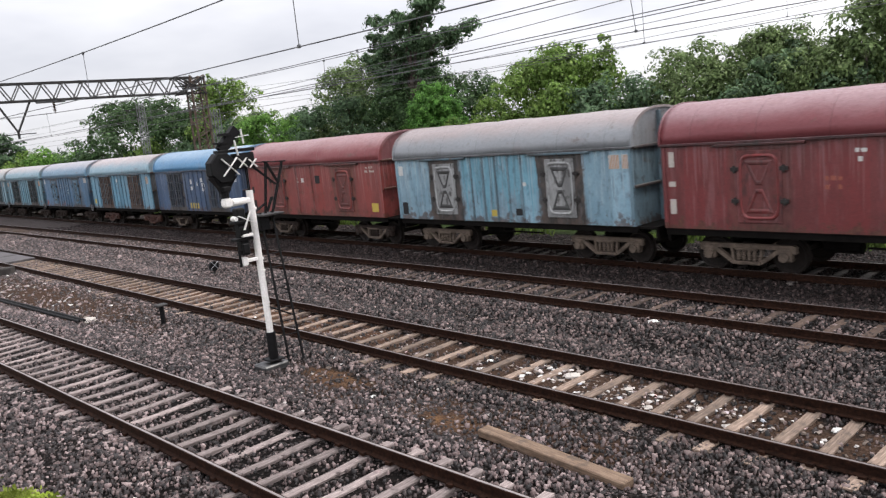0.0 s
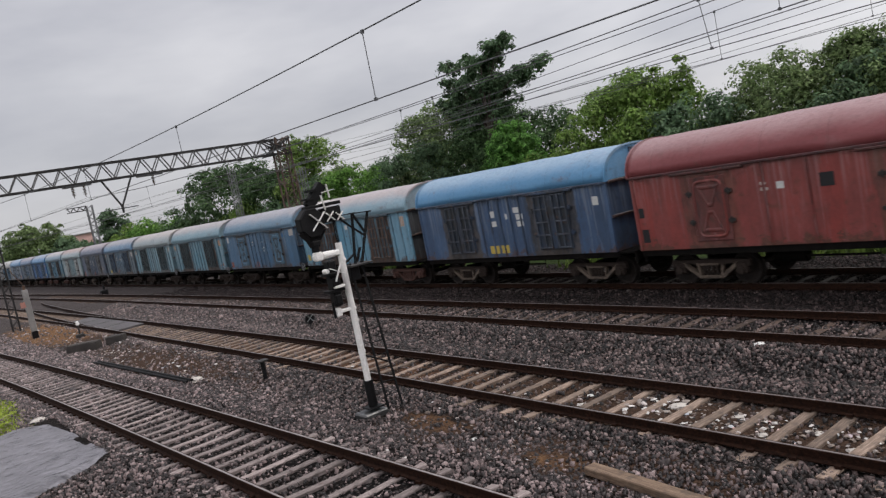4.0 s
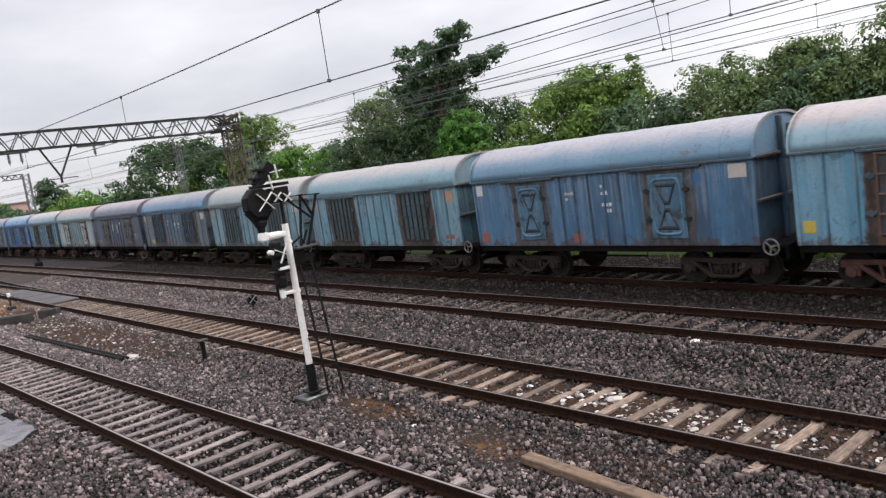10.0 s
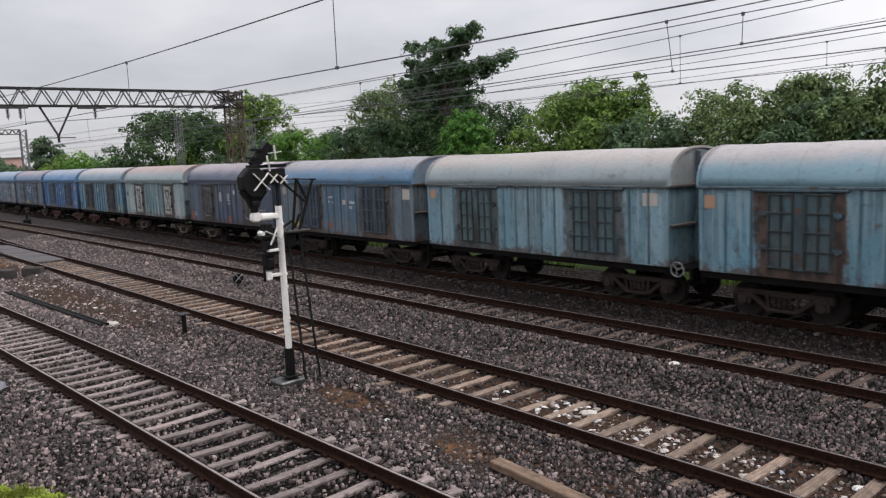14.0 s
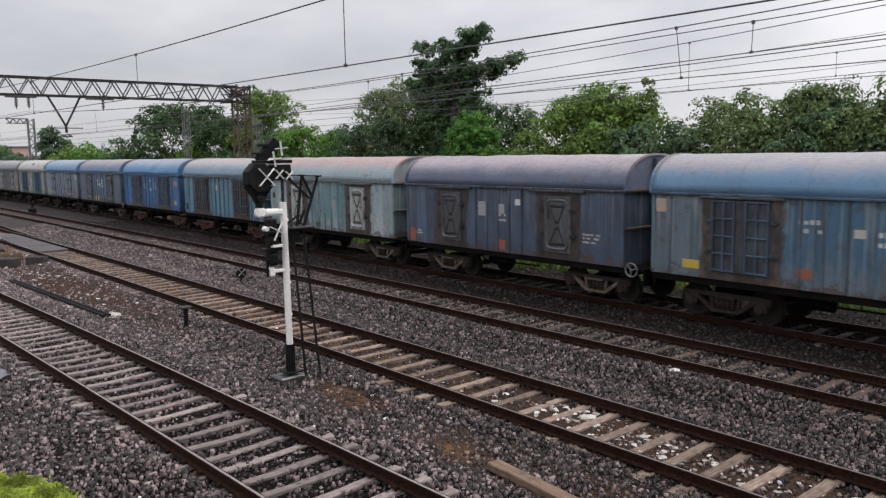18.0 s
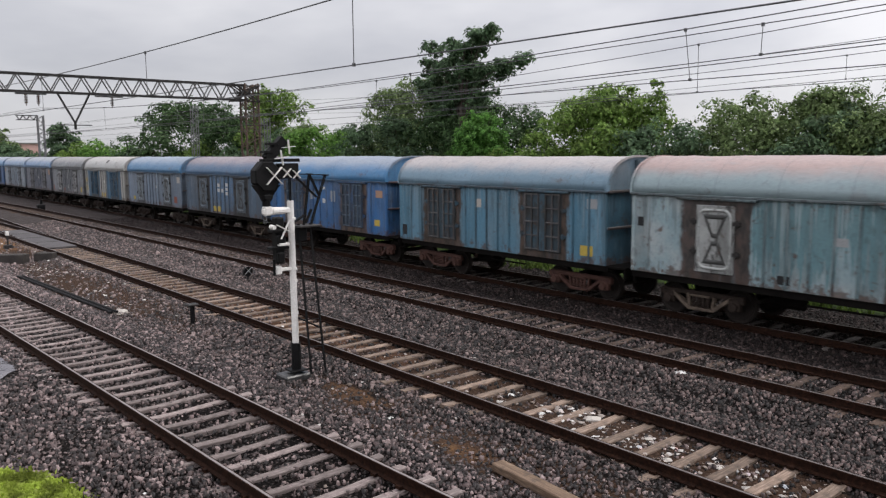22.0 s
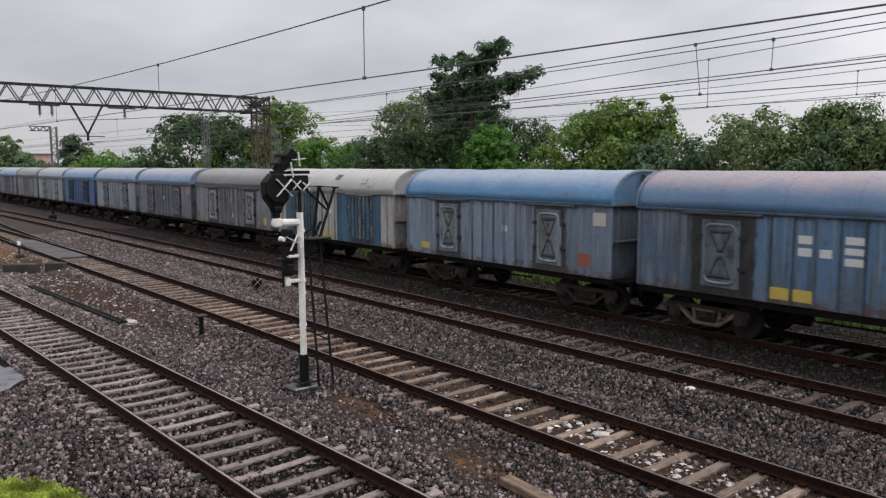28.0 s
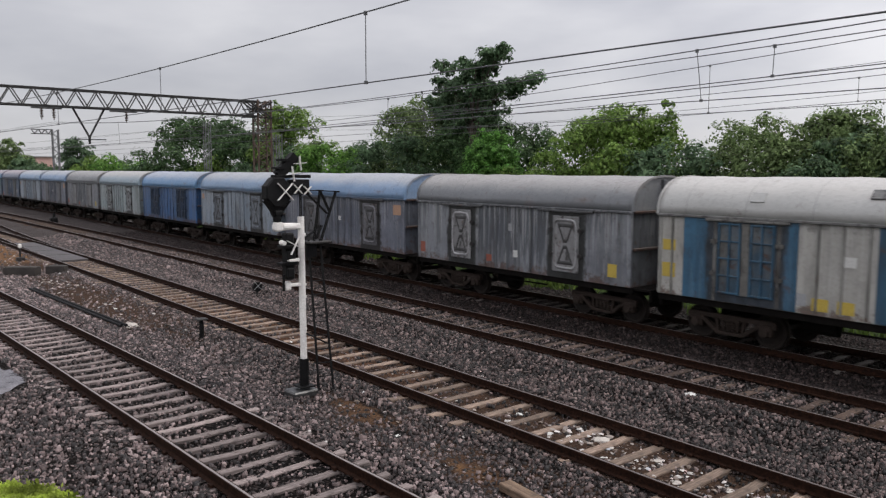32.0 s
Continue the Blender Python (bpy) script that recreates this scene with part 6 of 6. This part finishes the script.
# ---- moss, grass and litter ----
def scatter_blades():
    m = leaf_mat("moss_blades", (0.13, 0.17, 0.02), (0.28, 0.35, 0.06), (0.42, 0.48, 0.13))
    n = 26000
    spots = ((-11.2, 1.8, 1.9, 1.1, 0.45), (-29.0, 1.9, 4.5, 1.3, 0.4), (-17.0, 1.0, 2.0, 0.5, 0.15))
    pts = []
    for cx, cy, rx, ry, share in spots:
        k = int(n * share)
        a, r = RNG.uniform(0, 2 * math.pi, k), np.sqrt(RNG.random(k)) * RNG.uniform(0.8, 1.1, k)
        pts.append(np.stack([cx + rx * r * np.cos(a), cy + ry * r * np.sin(a)], 1))
    p = np.concatenate(pts)
    tuft = RNG.integers(0, 26, 2600)
    tx, ty = RNG.uniform(-60, 3, 26), RNG.uniform(23.6, 26.6, 26)
    g = (tx[tuft] + RNG.normal(0, 0.7, 2600), np.maximum(ty[tuft] + RNG.normal(0, 0.35, 2600), 22.9))
    z = np.array([ground_z(a, b) for a, b in p])
    blades("moss", p, z, RNG.uniform(0.03, 0.09, len(p)), RNG.uniform(0.02, 0.045, len(p)), m, "bright green moss and low grass beside the slab")
    p = np.stack(g, 1)
    z = np.array([ground_z(a, b) for a, b in p])
    blades("grass_tufts", p, z, RNG.uniform(0.1, 0.38, len(p)), RNG.uniform(0.03, 0.08, len(p)), leaf_mat("weeds", (0.02, 0.035, 0.008), (0.075, 0.115, 0.025), (0.16, 0.21, 0.05)), "dark green weeds behind the far track")


def blades(name, p, z, h, w, m, label):
    k = len(p)
    a = RNG.uniform(0, 2 * math.pi, k)
    dx, dy = np.cos(a), np.sin(a)
    lx, ly = RNG.normal(0, 0.35, k) * h, RNG.normal(0, 0.35, k) * h
    v = np.zeros((k, 4, 3))
    v[:, 0] = np.stack([p[:, 0] - dx * w, p[:, 1] - dy * w, z - 0.02], 1)
    v[:, 1] = np.stack([p[:, 0] + dx * w, p[:, 1] + dy * w, z - 0.02], 1)
    v[:, 2] = np.stack([p[:, 0] + dx * w * 0.6 + lx, p[:, 1] + dy * w * 0.6 + ly, z + h], 1)
    v[:, 3] = np.stack([p[:, 0] - dx * w * 0.6 + lx, p[:, 1] - dy * w * 0.6 + ly, z + h * 0.9], 1)
    quick_mesh(name, v.reshape(-1, 3), np.arange(4 * k).reshape(k, 4), m, label, "grass")


scatter_blades()


def litter():
    rnd = random.Random(5)
    n = Nodes("litter_scraps", 0.7)
    m = n.done(n.ramp(n.island(), (0.0, (0.10, 0.075, 0.06)), (0.3, (0.22, 0.18, 0.155)), (0.6, (0.36, 0.33, 0.31)), (0.85, (0.56, 0.54, 0.52)), (0.92, (0.50, 0.32, 0.30)), (0.96, (0.34, 0.36, 0.40)), (1.0, (0.62, 0.6, 0.57))))
    s = Shape()

    def scrap(x, y, r):
        z = ground_z(x, y) + 0.02
        ring = [(r * rnd.uniform(0.5, 1.2) * math.cos(a), r * rnd.uniform(0.4, 1.0) * math.sin(a)) for a in np.linspace(0, 2 * math.pi, 7)[:-1]]
        h = r * rnd.uniform(0.12, 0.5)
        vs = [(x + u, y + w, z + rnd.uniform(-0.02, 0.02)) for u, w in ring] + [(x + u * 0.5, y + w * 0.5, z + h * rnd.uniform(0.6, 1.1)) for u, w in ring]
        s.add(vs, [(k, (k + 1) % 6, 6 + (k + 1) % 6, 6 + k) for k in range(6)] + [tuple(range(6, 12))])

    for cx, cy, sx, sy, k, r in ((-7.6, 10.65, 1.4, 0.4, 170, 0.045), (-5.0, 10.5, 1.6, 0.5, 160, 0.042), (-8.9, 10.75, 0.5, 0.3, 36, 0.07), (-13.0, 10.9, 4.0, 0.6, 45, 0.045), (-30.0, 8.2, 5.0, 0.9, 80, 0.07), (-36.0, 8.7, 2.5, 0.8, 50, 0.08), (-52.0, 8.4, 6.0, 1.2, 60, 0.09), (-11.0, 8.3, 2.5, 0.9, 40, 0.04), (-25.0, 9.0, 6.0, 1.4, 50, 0.045), (-18.0, 5.5, 7.0, 1.2, 22, 0.045), (-14.0, 13.0, 7.0, 2.5, 36, 0.04), (-9.0, 17.3, 3.0, 0.6, 10, 0.05), (-22.0, 3.9, 3.0, 0.5, 10, 0.06), (-20.0, 13.0, 10.0, 2.0, 30, 0.045)):
        for _ in range(k):
            scrap(rnd.gauss(cx, sx), rnd.gauss(cy, sy), r * rnd.uniform(0.5, 1.4))
    ob = part("litter", s, m)
    tagged(ob, "scraps of white and faded paper and plastic on the ballast", "litter", kind="stuff")
    # the first is a black lump added in place of a dark hollow
    for x, y, r, label, key in ((-11.17, 8.3, 0.15, "black lump standing in for a dark hollow", "black"), (-24.3, 7.7, 0.26, "crumpled pale rag on brown soil", "pale"), (-11.1, 8.25, 0.09, "small white crumpled paper", "white"), (-25.0, 3.3, 0.2, "pale crumpled sack beside the moss", "pale"), (-8.55, 10.95, 0.16, "crumpled pale plastic bag between the rails", "pale"), (-8.7, 14.05, 0.12, "white scrap of paper on the ballast", "white")) + tuple((x, y, r, "crumpled white plastic scrap between the sleepers", k) for x, y, r, k in ((-8.2, 10.75, 0.09, "pale"), (-7.75, 10.45, 0.09, "pale"), (-7.3, 10.9, 0.08, "pale"), (-6.6, 10.35, 0.08, "pale"), (-5.9, 10.7, 0.08, "pale"), (-5.2, 10.3, 0.09, "pale"), (-9.4, 10.5, 0.08, "white"), (-4.4, 10.6, 0.08, "white"), (-10.6, 10.9, 0.07, "white"), (-3.9, 10.95, 0.09, "white"))):
        t = Shape()
        rows = []
        for j in range(6):
            f = j / 5
            rows.append([(math.cos(a) * r * (1 - f ** 2 * 0.9) * (1 + 0.9 * noise.noise((math.cos(a) * 2 + x, math.sin(a) * 2, f * 2))), math.sin(a) * r * (1 - f ** 2 * 0.9) * (1 + 0.9 * noise.noise((math.cos(a) * 2, math.sin(a) * 2 + y, f * 3))), r * f * 0.5 + 0.1 * r * noise.noise((math.cos(a) * 3, math.sin(a) * 3, j))) for a in np.linspace(0, 2 * math.pi, 13)[:-1]])
        t.sweep(rows)
        ob = part("crumpled_scrap", t, UNDER if key == "black" else PATCH[key])
        ob.matrix_basis = pose(x, y, ground_z(x, y))
        tagged(ob, label, "litter")


litter()

# ---- trees ----
def crown_mesh(blobs, count, size, seed, flat=0.5, fuzz=0.2, spray=34, span=0.31):
    """Leaves in sprays set on and in uneven clumps; a spray is a flat drooping cushion, each leaf a small bent quad."""
    g = np.random.default_rng(seed)
    b = np.array(blobs, float)
    vol = b[:, 3] ** 2
    m = max(30, count // spray)
    which = g.choice(len(b), m, p=vol / vol.sum())
    d = g.normal(size=(m, 3)) + np.array([0, 0, 0.25])
    d /= np.linalg.norm(d, axis=1)[:, None]
    lump = np.array([noise.noise((q[0] * 2.2 + w * 3.1, q[1] * 2.2, q[2] * 2.2)) for q, w in zip(d, which)])
    r = b[which, 3] * g.uniform(0.3, 1.0, m) ** 0.45 * (1 + 0.5 * lump) * (1 + fuzz * np.clip(g.normal(size=m), -1.5, 2.2))
    mid = b[which, :3] + d * r[:, None] * np.array([1, 1, 0.8])
    wide = np.clip(b[which, 3] * span * g.uniform(0.65, 1.35, m), 0.13, 0.75)
    s_of = g.integers(0, m, count)
    o = g.normal(size=(count, 3)) * wide[s_of][:, None] * np.array([0.75, 0.75, 0.3])
    o[:, 2] -= 0.45 * (o[:, 0] ** 2 + o[:, 1] ** 2) / wide[s_of]
    c = mid[s_of] + o
    n = 0.45 * d[s_of] + 0.7 * o / wide[s_of][:, None] + g.normal(0, 0.33, (count, 3)) + np.array([0, 0, flat + 0.35])
    n /= np.linalg.norm(n, axis=1)[:, None]
    u = np.cross(n, g.normal(size=(count, 3)))
    u /= np.linalg.norm(u, axis=1)[:, None] + 1e-9
    w = np.cross(n, u)
    s = size * g.uniform(0.55, 1.35, count)
    v = np.stack([c - u * s[:, None], c + w * s[:, None] * 0.55 + n * s[:, None] * 0.15, c + u * s[:, None], c - w * s[:, None] * 0.55 + n * s[:, None] * 0.15], 1)
    return v.reshape(-1, 3), np.arange(4 * count).reshape(count, 4)


def tree(x, y, blobs, leaf, count, size, seed, label, trunk=0.22, lean=0.0, category="tree", fork_at=0.42, fuzz=0.13, spray=34, span=0.31):
    """blobs: offsets from the foot and radius of each clump."""
    z0 = ground_z(x, y)
    t = thing("tree", pose(x, y, z0), label, category, "trees behind the line")
    rnd = random.Random(seed)
    s = Shape()
    top = max(b[2] for b in blobs)
    fork = Vector((lean, 0, top * fork_at))
    s.tube((0, 0, -0.3), fork * 0.5, trunk, 9, trunk * 0.8)
    s.tube(fork * 0.5, fork, trunk * 0.8, 9, trunk * 0.6)
    for b in blobs[::4]:
        e = Vector(b[:3])
        mid = fork.lerp(e, 0.5) + Vector((rnd.uniform(-0.3, 0.3), rnd.uniform(-0.3, 0.3), 0.25))
        start = fork * rnd.uniform(0.7, 1.0)
        s.tube(start, mid, trunk * 0.22, 6, trunk * 0.13)
        s.tube(mid, e, trunk * 0.13, 6, trunk * 0.05)
        for _ in range(3):
            q = e + Vector((rnd.uniform(-1, 1), rnd.uniform(-1, 1), rnd.uniform(-0.3, 0.9))) * b[3] * 0.8
            s.tube(mid.lerp(e, 0.7), q, trunk * 0.12, 5, trunk * 0.04)
    part("trunk", s, BARK, t)
    v, f = crown_mesh(blobs, int(count * (1.25 if abs(x) < 60 else 0.9)), size * (0.73 if abs(x) < 60 else 0.85), seed, 0.5, fuzz, spray, span)
    quick_mesh("crown", v, f, LEAVES[leaf], "", "", t, False)
    return t


def clumps(rnd, w, h0, h1, n, r):
    """n clumps spread over a crown of half-width w, between the heights h0 and h1."""
    out = []
    for _ in range(n):
        f = rnd.random()
        z = h0 + (h1 - h0) * f
        k = w * math.sqrt(max(0.05, 1 - (2 * f - 0.75) ** 2 / 1.7))
        a = rnd.uniform(0, 2 * math.pi)
        q = math.sqrt(rnd.random())
        out.append((k * q * math.cos(a), k * q * math.sin(a) * 0.8, z - r * 0.5, r * rnd.uniform(0.65, 1.2)))
    return out


def woods():
    rnd = random.Random(11)
    # the tall tree: boughs given by middle, half-width, half-height and number of clumps
    boughs = ((-0.4, 12.3, 1.9, 0.6, 15), (1.4, 12.75, 1.4, 0.35, 7), (2.8, 13.0, 0.7, 0.2, 4), (-2.5, 12.75, 0.45, 0.2, 3), (-3.3, 11.35, 0.6, 0.35, 4), (-1.2, 11.1, 1.7, 0.6, 12), (2.1, 10.75, 1.5, 0.45, 9), (4.7, 11.0, 1.5, 0.3, 8), (3.4, 10.3, 0.9, 0.25, 4), (-1.3, 9.9, 2.2, 0.6, 13), (1.3, 9.9, 1.2, 0.45, 6), (-0.9, 9.1, 2.3, 0.6, 12), (-3.2, 10.4, 1.2, 0.5, 8), (3.5, 10.7, 1.3, 0.25, 7), (0.9, 12.35, 1.0, 0.5, 7), (0.6, 11.3, 1.0, 0.5, 6), (0.1, 8.8, 1.7, 0.6, 11), (0.2, 10.6, 1.2, 0.7, 8), (1.0, 11.8, 0.9, 0.5, 5), (-0.6, 11.7, 1.2, 0.5, 7), (2.3, 9.7, 1.3, 0.5, 6))
    blobs = []
    for x, z, wx, wz, k in boughs:
        for j in range(k):
            a, q = rnd.uniform(0, 2 * math.pi), math.sqrt(rnd.random())
            blobs.append((x + wx * q * math.cos(a), rnd.uniform(-0.8, 0.8), z - 0.45 + wz * q * math.sin(a), rnd.uniform(0.24, 0.5)))
    tree(-37.6, 34, blobs, "deep", 15000, 0.17, 3, "tall dark green tree with spreading layered boughs", 0.2, 0.0, "tree", 0.68, 0.2, 13, 0.4)
    tree(-43.9, 34.6, clumps(random.Random(101), 3.6, 3.5, 11.1, 42, 1.15), "grey", 24000, 0.15, 5, "bushy grey-green tree beside the tall one")
    tree(-40.2, 36.5, clumps(random.Random(102), 3.4, 3.0, 9.6, 26, 1.25), "dark", 15000, 0.16, 25, "dark green tree in the second row")
    tree(-35.4, 36, clumps(random.Random(103), 3.0, 3.0, 8.3, 26, 1.1), "dark", 14000, 0.15, 6, "dark green tree behind a leafy dome")
    tree(-26.0, 34, clumps(random.Random(104), 4.0, 2.5, 8.3, 58, 1.1) + [(3.0, 0, 8.6, 0.42), (3.1, 0, 8.1, 0.55), (2.8, 0, 7.5, 0.8), (2.2, 0.3, 7.0, 0.9), (3.2, 0, 6.6, 0.9), (-2.3, 0, 8.1, 0.5), (-2.0, 0, 7.4, 1.0), (-0.8, 0.4, 8.0, 0.9), (0.6, -0.3, 8.2, 0.9), (1.7, 0.2, 7.9, 0.9), (-3.3, 0, 6.8, 0.9)], "light", 30000, 0.14, 7, "light green feathery tree by the line")
    tree(-19.1, 34.5, clumps(random.Random(105), 2.8, 2.5, 7.3, 44, 0.8), "grey", 14000, 0.12, 8, "thin grey-green tree with gaps of sky between its leaves")
    tree(-13.9, 34.0, clumps(random.Random(106), 3.4, 2.5, 7.7, 56, 1.15), "grey", 28000, 0.12, 9, "grey-green spreading tree by the line")
    tree(-10.2, 34.5, clumps(random.Random(107), 2.2, 4.0, 9.0, 26, 0.85), "grey", 10000, 0.14, 10, "tall thin grey-green tree behind the train")
    tree(-3.0, 34, clumps(random.Random(108), 3.0, 3.0, 9.0, 14, 1.4), "deep", 6000, 0.18, 12, "dark green roadside tree in leaf")
    tree(-65.0, 36, clumps(random.Random(109), 4.0, 3.5, 11.2, 42, 1.3), "light", 17000, 0.17, 13, "light green tree behind the lattice tower")
    tree(-81.0, 34.5, clumps(random.Random(110), 9.4, 3.0, 10.7, 84, 1.5) + [(-9.5, 0, 8.3, 1.2), (-11.0, 0, 8.0, 1.0), (-8.0, 0, 9.0, 1.3)], "dark", 27000, 0.2, 14, "broad dark green tree beyond the portal")
    tree(-70.8, 35.5, clumps(random.Random(113), 3.6, 3.0, 10.2, 34, 1.3), "dark", 13000, 0.18, 26, "dark green tree beyond the lattice tower")
    tree(-130.0, 34, clumps(random.Random(111), 3.2, 3.0, 9.8, 18, 1.4), "deep", 7000, 0.28, 16, "distant dark green tree beyond the wires")
    tree(-192.0, 34, clumps(random.Random(112), 9.5, 3.0, 12.4, 40, 2.2), "grey", 13000, 0.42, 17, "distant grey-green tree by the line")
    # leafy dome and low bushes
    dome = [(rr * math.cos(a), 0.8 * rr * math.sin(a), z, 0.85) for z, rr in ((2.6, 1.5), (3.9, 1.25), (5.0, 1.2), (6.1, 1.0)) for a in np.linspace(z, z + 2 * math.pi, 8)[:-1]] + [(0.45 * math.cos(a), 0.4 * math.sin(a), 6.85, 0.8) for a in (0.3, 2.4, 4.5)]
    tree(-32.7, 31.0, dome, "creeper", 24000, 0.1, 21, "dense rounded bush overgrown with creepers", 0.15, 0, "bush", 0.42, 0.04, 30, 0.2)
    for i, (x, y, w, h, leaf) in enumerate(((-36.8, 30.6, 2.0, 4.8, "light"), (-38.0, 33.0, 2.8, 7.8, "dark"), (-41.5, 32.5, 2.8, 7.4, "deep"), (-45.0, 31, 2.8, 7.0, "deep"), (-48.6, 31, 2.8, 7.0, "bright"), (-53.0, 32, 3.0, 7.2, "bright"), (-57.5, 32, 3.0, 7.2, "deep"), (-29.0, 31.5, 2.6, 6.4, "light"), (-25.5, 32, 2.6, 6.4, "light"), (-22.3, 32.5, 3.0, 6.7, "deep"), (-19.0, 32.5, 3.2, 6.5, "deep"), (-16.6, 33.2, 3.0, 7.3, "grey"), (-13.6, 32.5, 3.2, 7.0, "deep"), (-10.8, 33, 3.0, 7.0, "grey"), (-31.2, 34.0, 2.4, 7.4, "dark"), (-6.0, 32, 2.6, 6.0, "deep"), (-66.0, 32, 3.5, 6.6, "deep"), (-75.0, 32, 3.5, 6.2, "light"), (-89.0, 32, 4.0, 6.6, "deep"), (-98.0, 33, 4.0, 6.6, "bright"), (-108.0, 33, 4.5, 7.0, "bright"), (-117.0, 33, 4.0, 6.6, "light"), (-146.0, 33, 5.0, 5.6, "deep"), (-162.0, 33, 5.0, 6.5, "deep"), (-225.0, 33, 9.0, 9.0, "grey"), (-48.5, 35, 3.0, 7.4, "deep"), (-53.5, 35, 3.0, 7.4, "deep"), (-59.0, 34.5, 3.0, 7.8, "grey"))):
        far_k = max(1.0, abs(x) / 55.0)
        tree(x, y, clumps(random.Random(300 + i), w, 0.8, h, 24, 0.95 * far_k), leaf, 9000, 0.13 * far_k, 40 + i, "leafy " + {"bright": "bright green", "dark": "very dark green", "deep": "dark green", "light": "light green", "grey": "grey-green"}[leaf] + " bush behind the train", 0.1, 0, "bush")


def far_house():
    t = thing("house", pose(-231, 52, -0.6), "small pink-walled house far behind the trees", "house")
    pink = plain("pink_plaster", (0.50, 0.30, 0.27), (0.60, 0.40, 0.36), 0.6, 0.8)
    part("wall", Shape().box((-2, -2.2, 0), (2, 2.2, 8.2), 0.05), pink, t)
    part("roof", Shape().box((-2.4, -2.6, 8.2), (2.4, 2.6, 8.5), 0.05), CONCRETE, t)
    for x in (-1.1, 1.1):
        for z in (2.0, 6.4):
            part("window", Shape().box((x - 0.7, -2.26, z), (x + 0.7, -2.18, z + 1.6), 0.02), STEEL_DARK, t)


far_house()
woods()
motions()
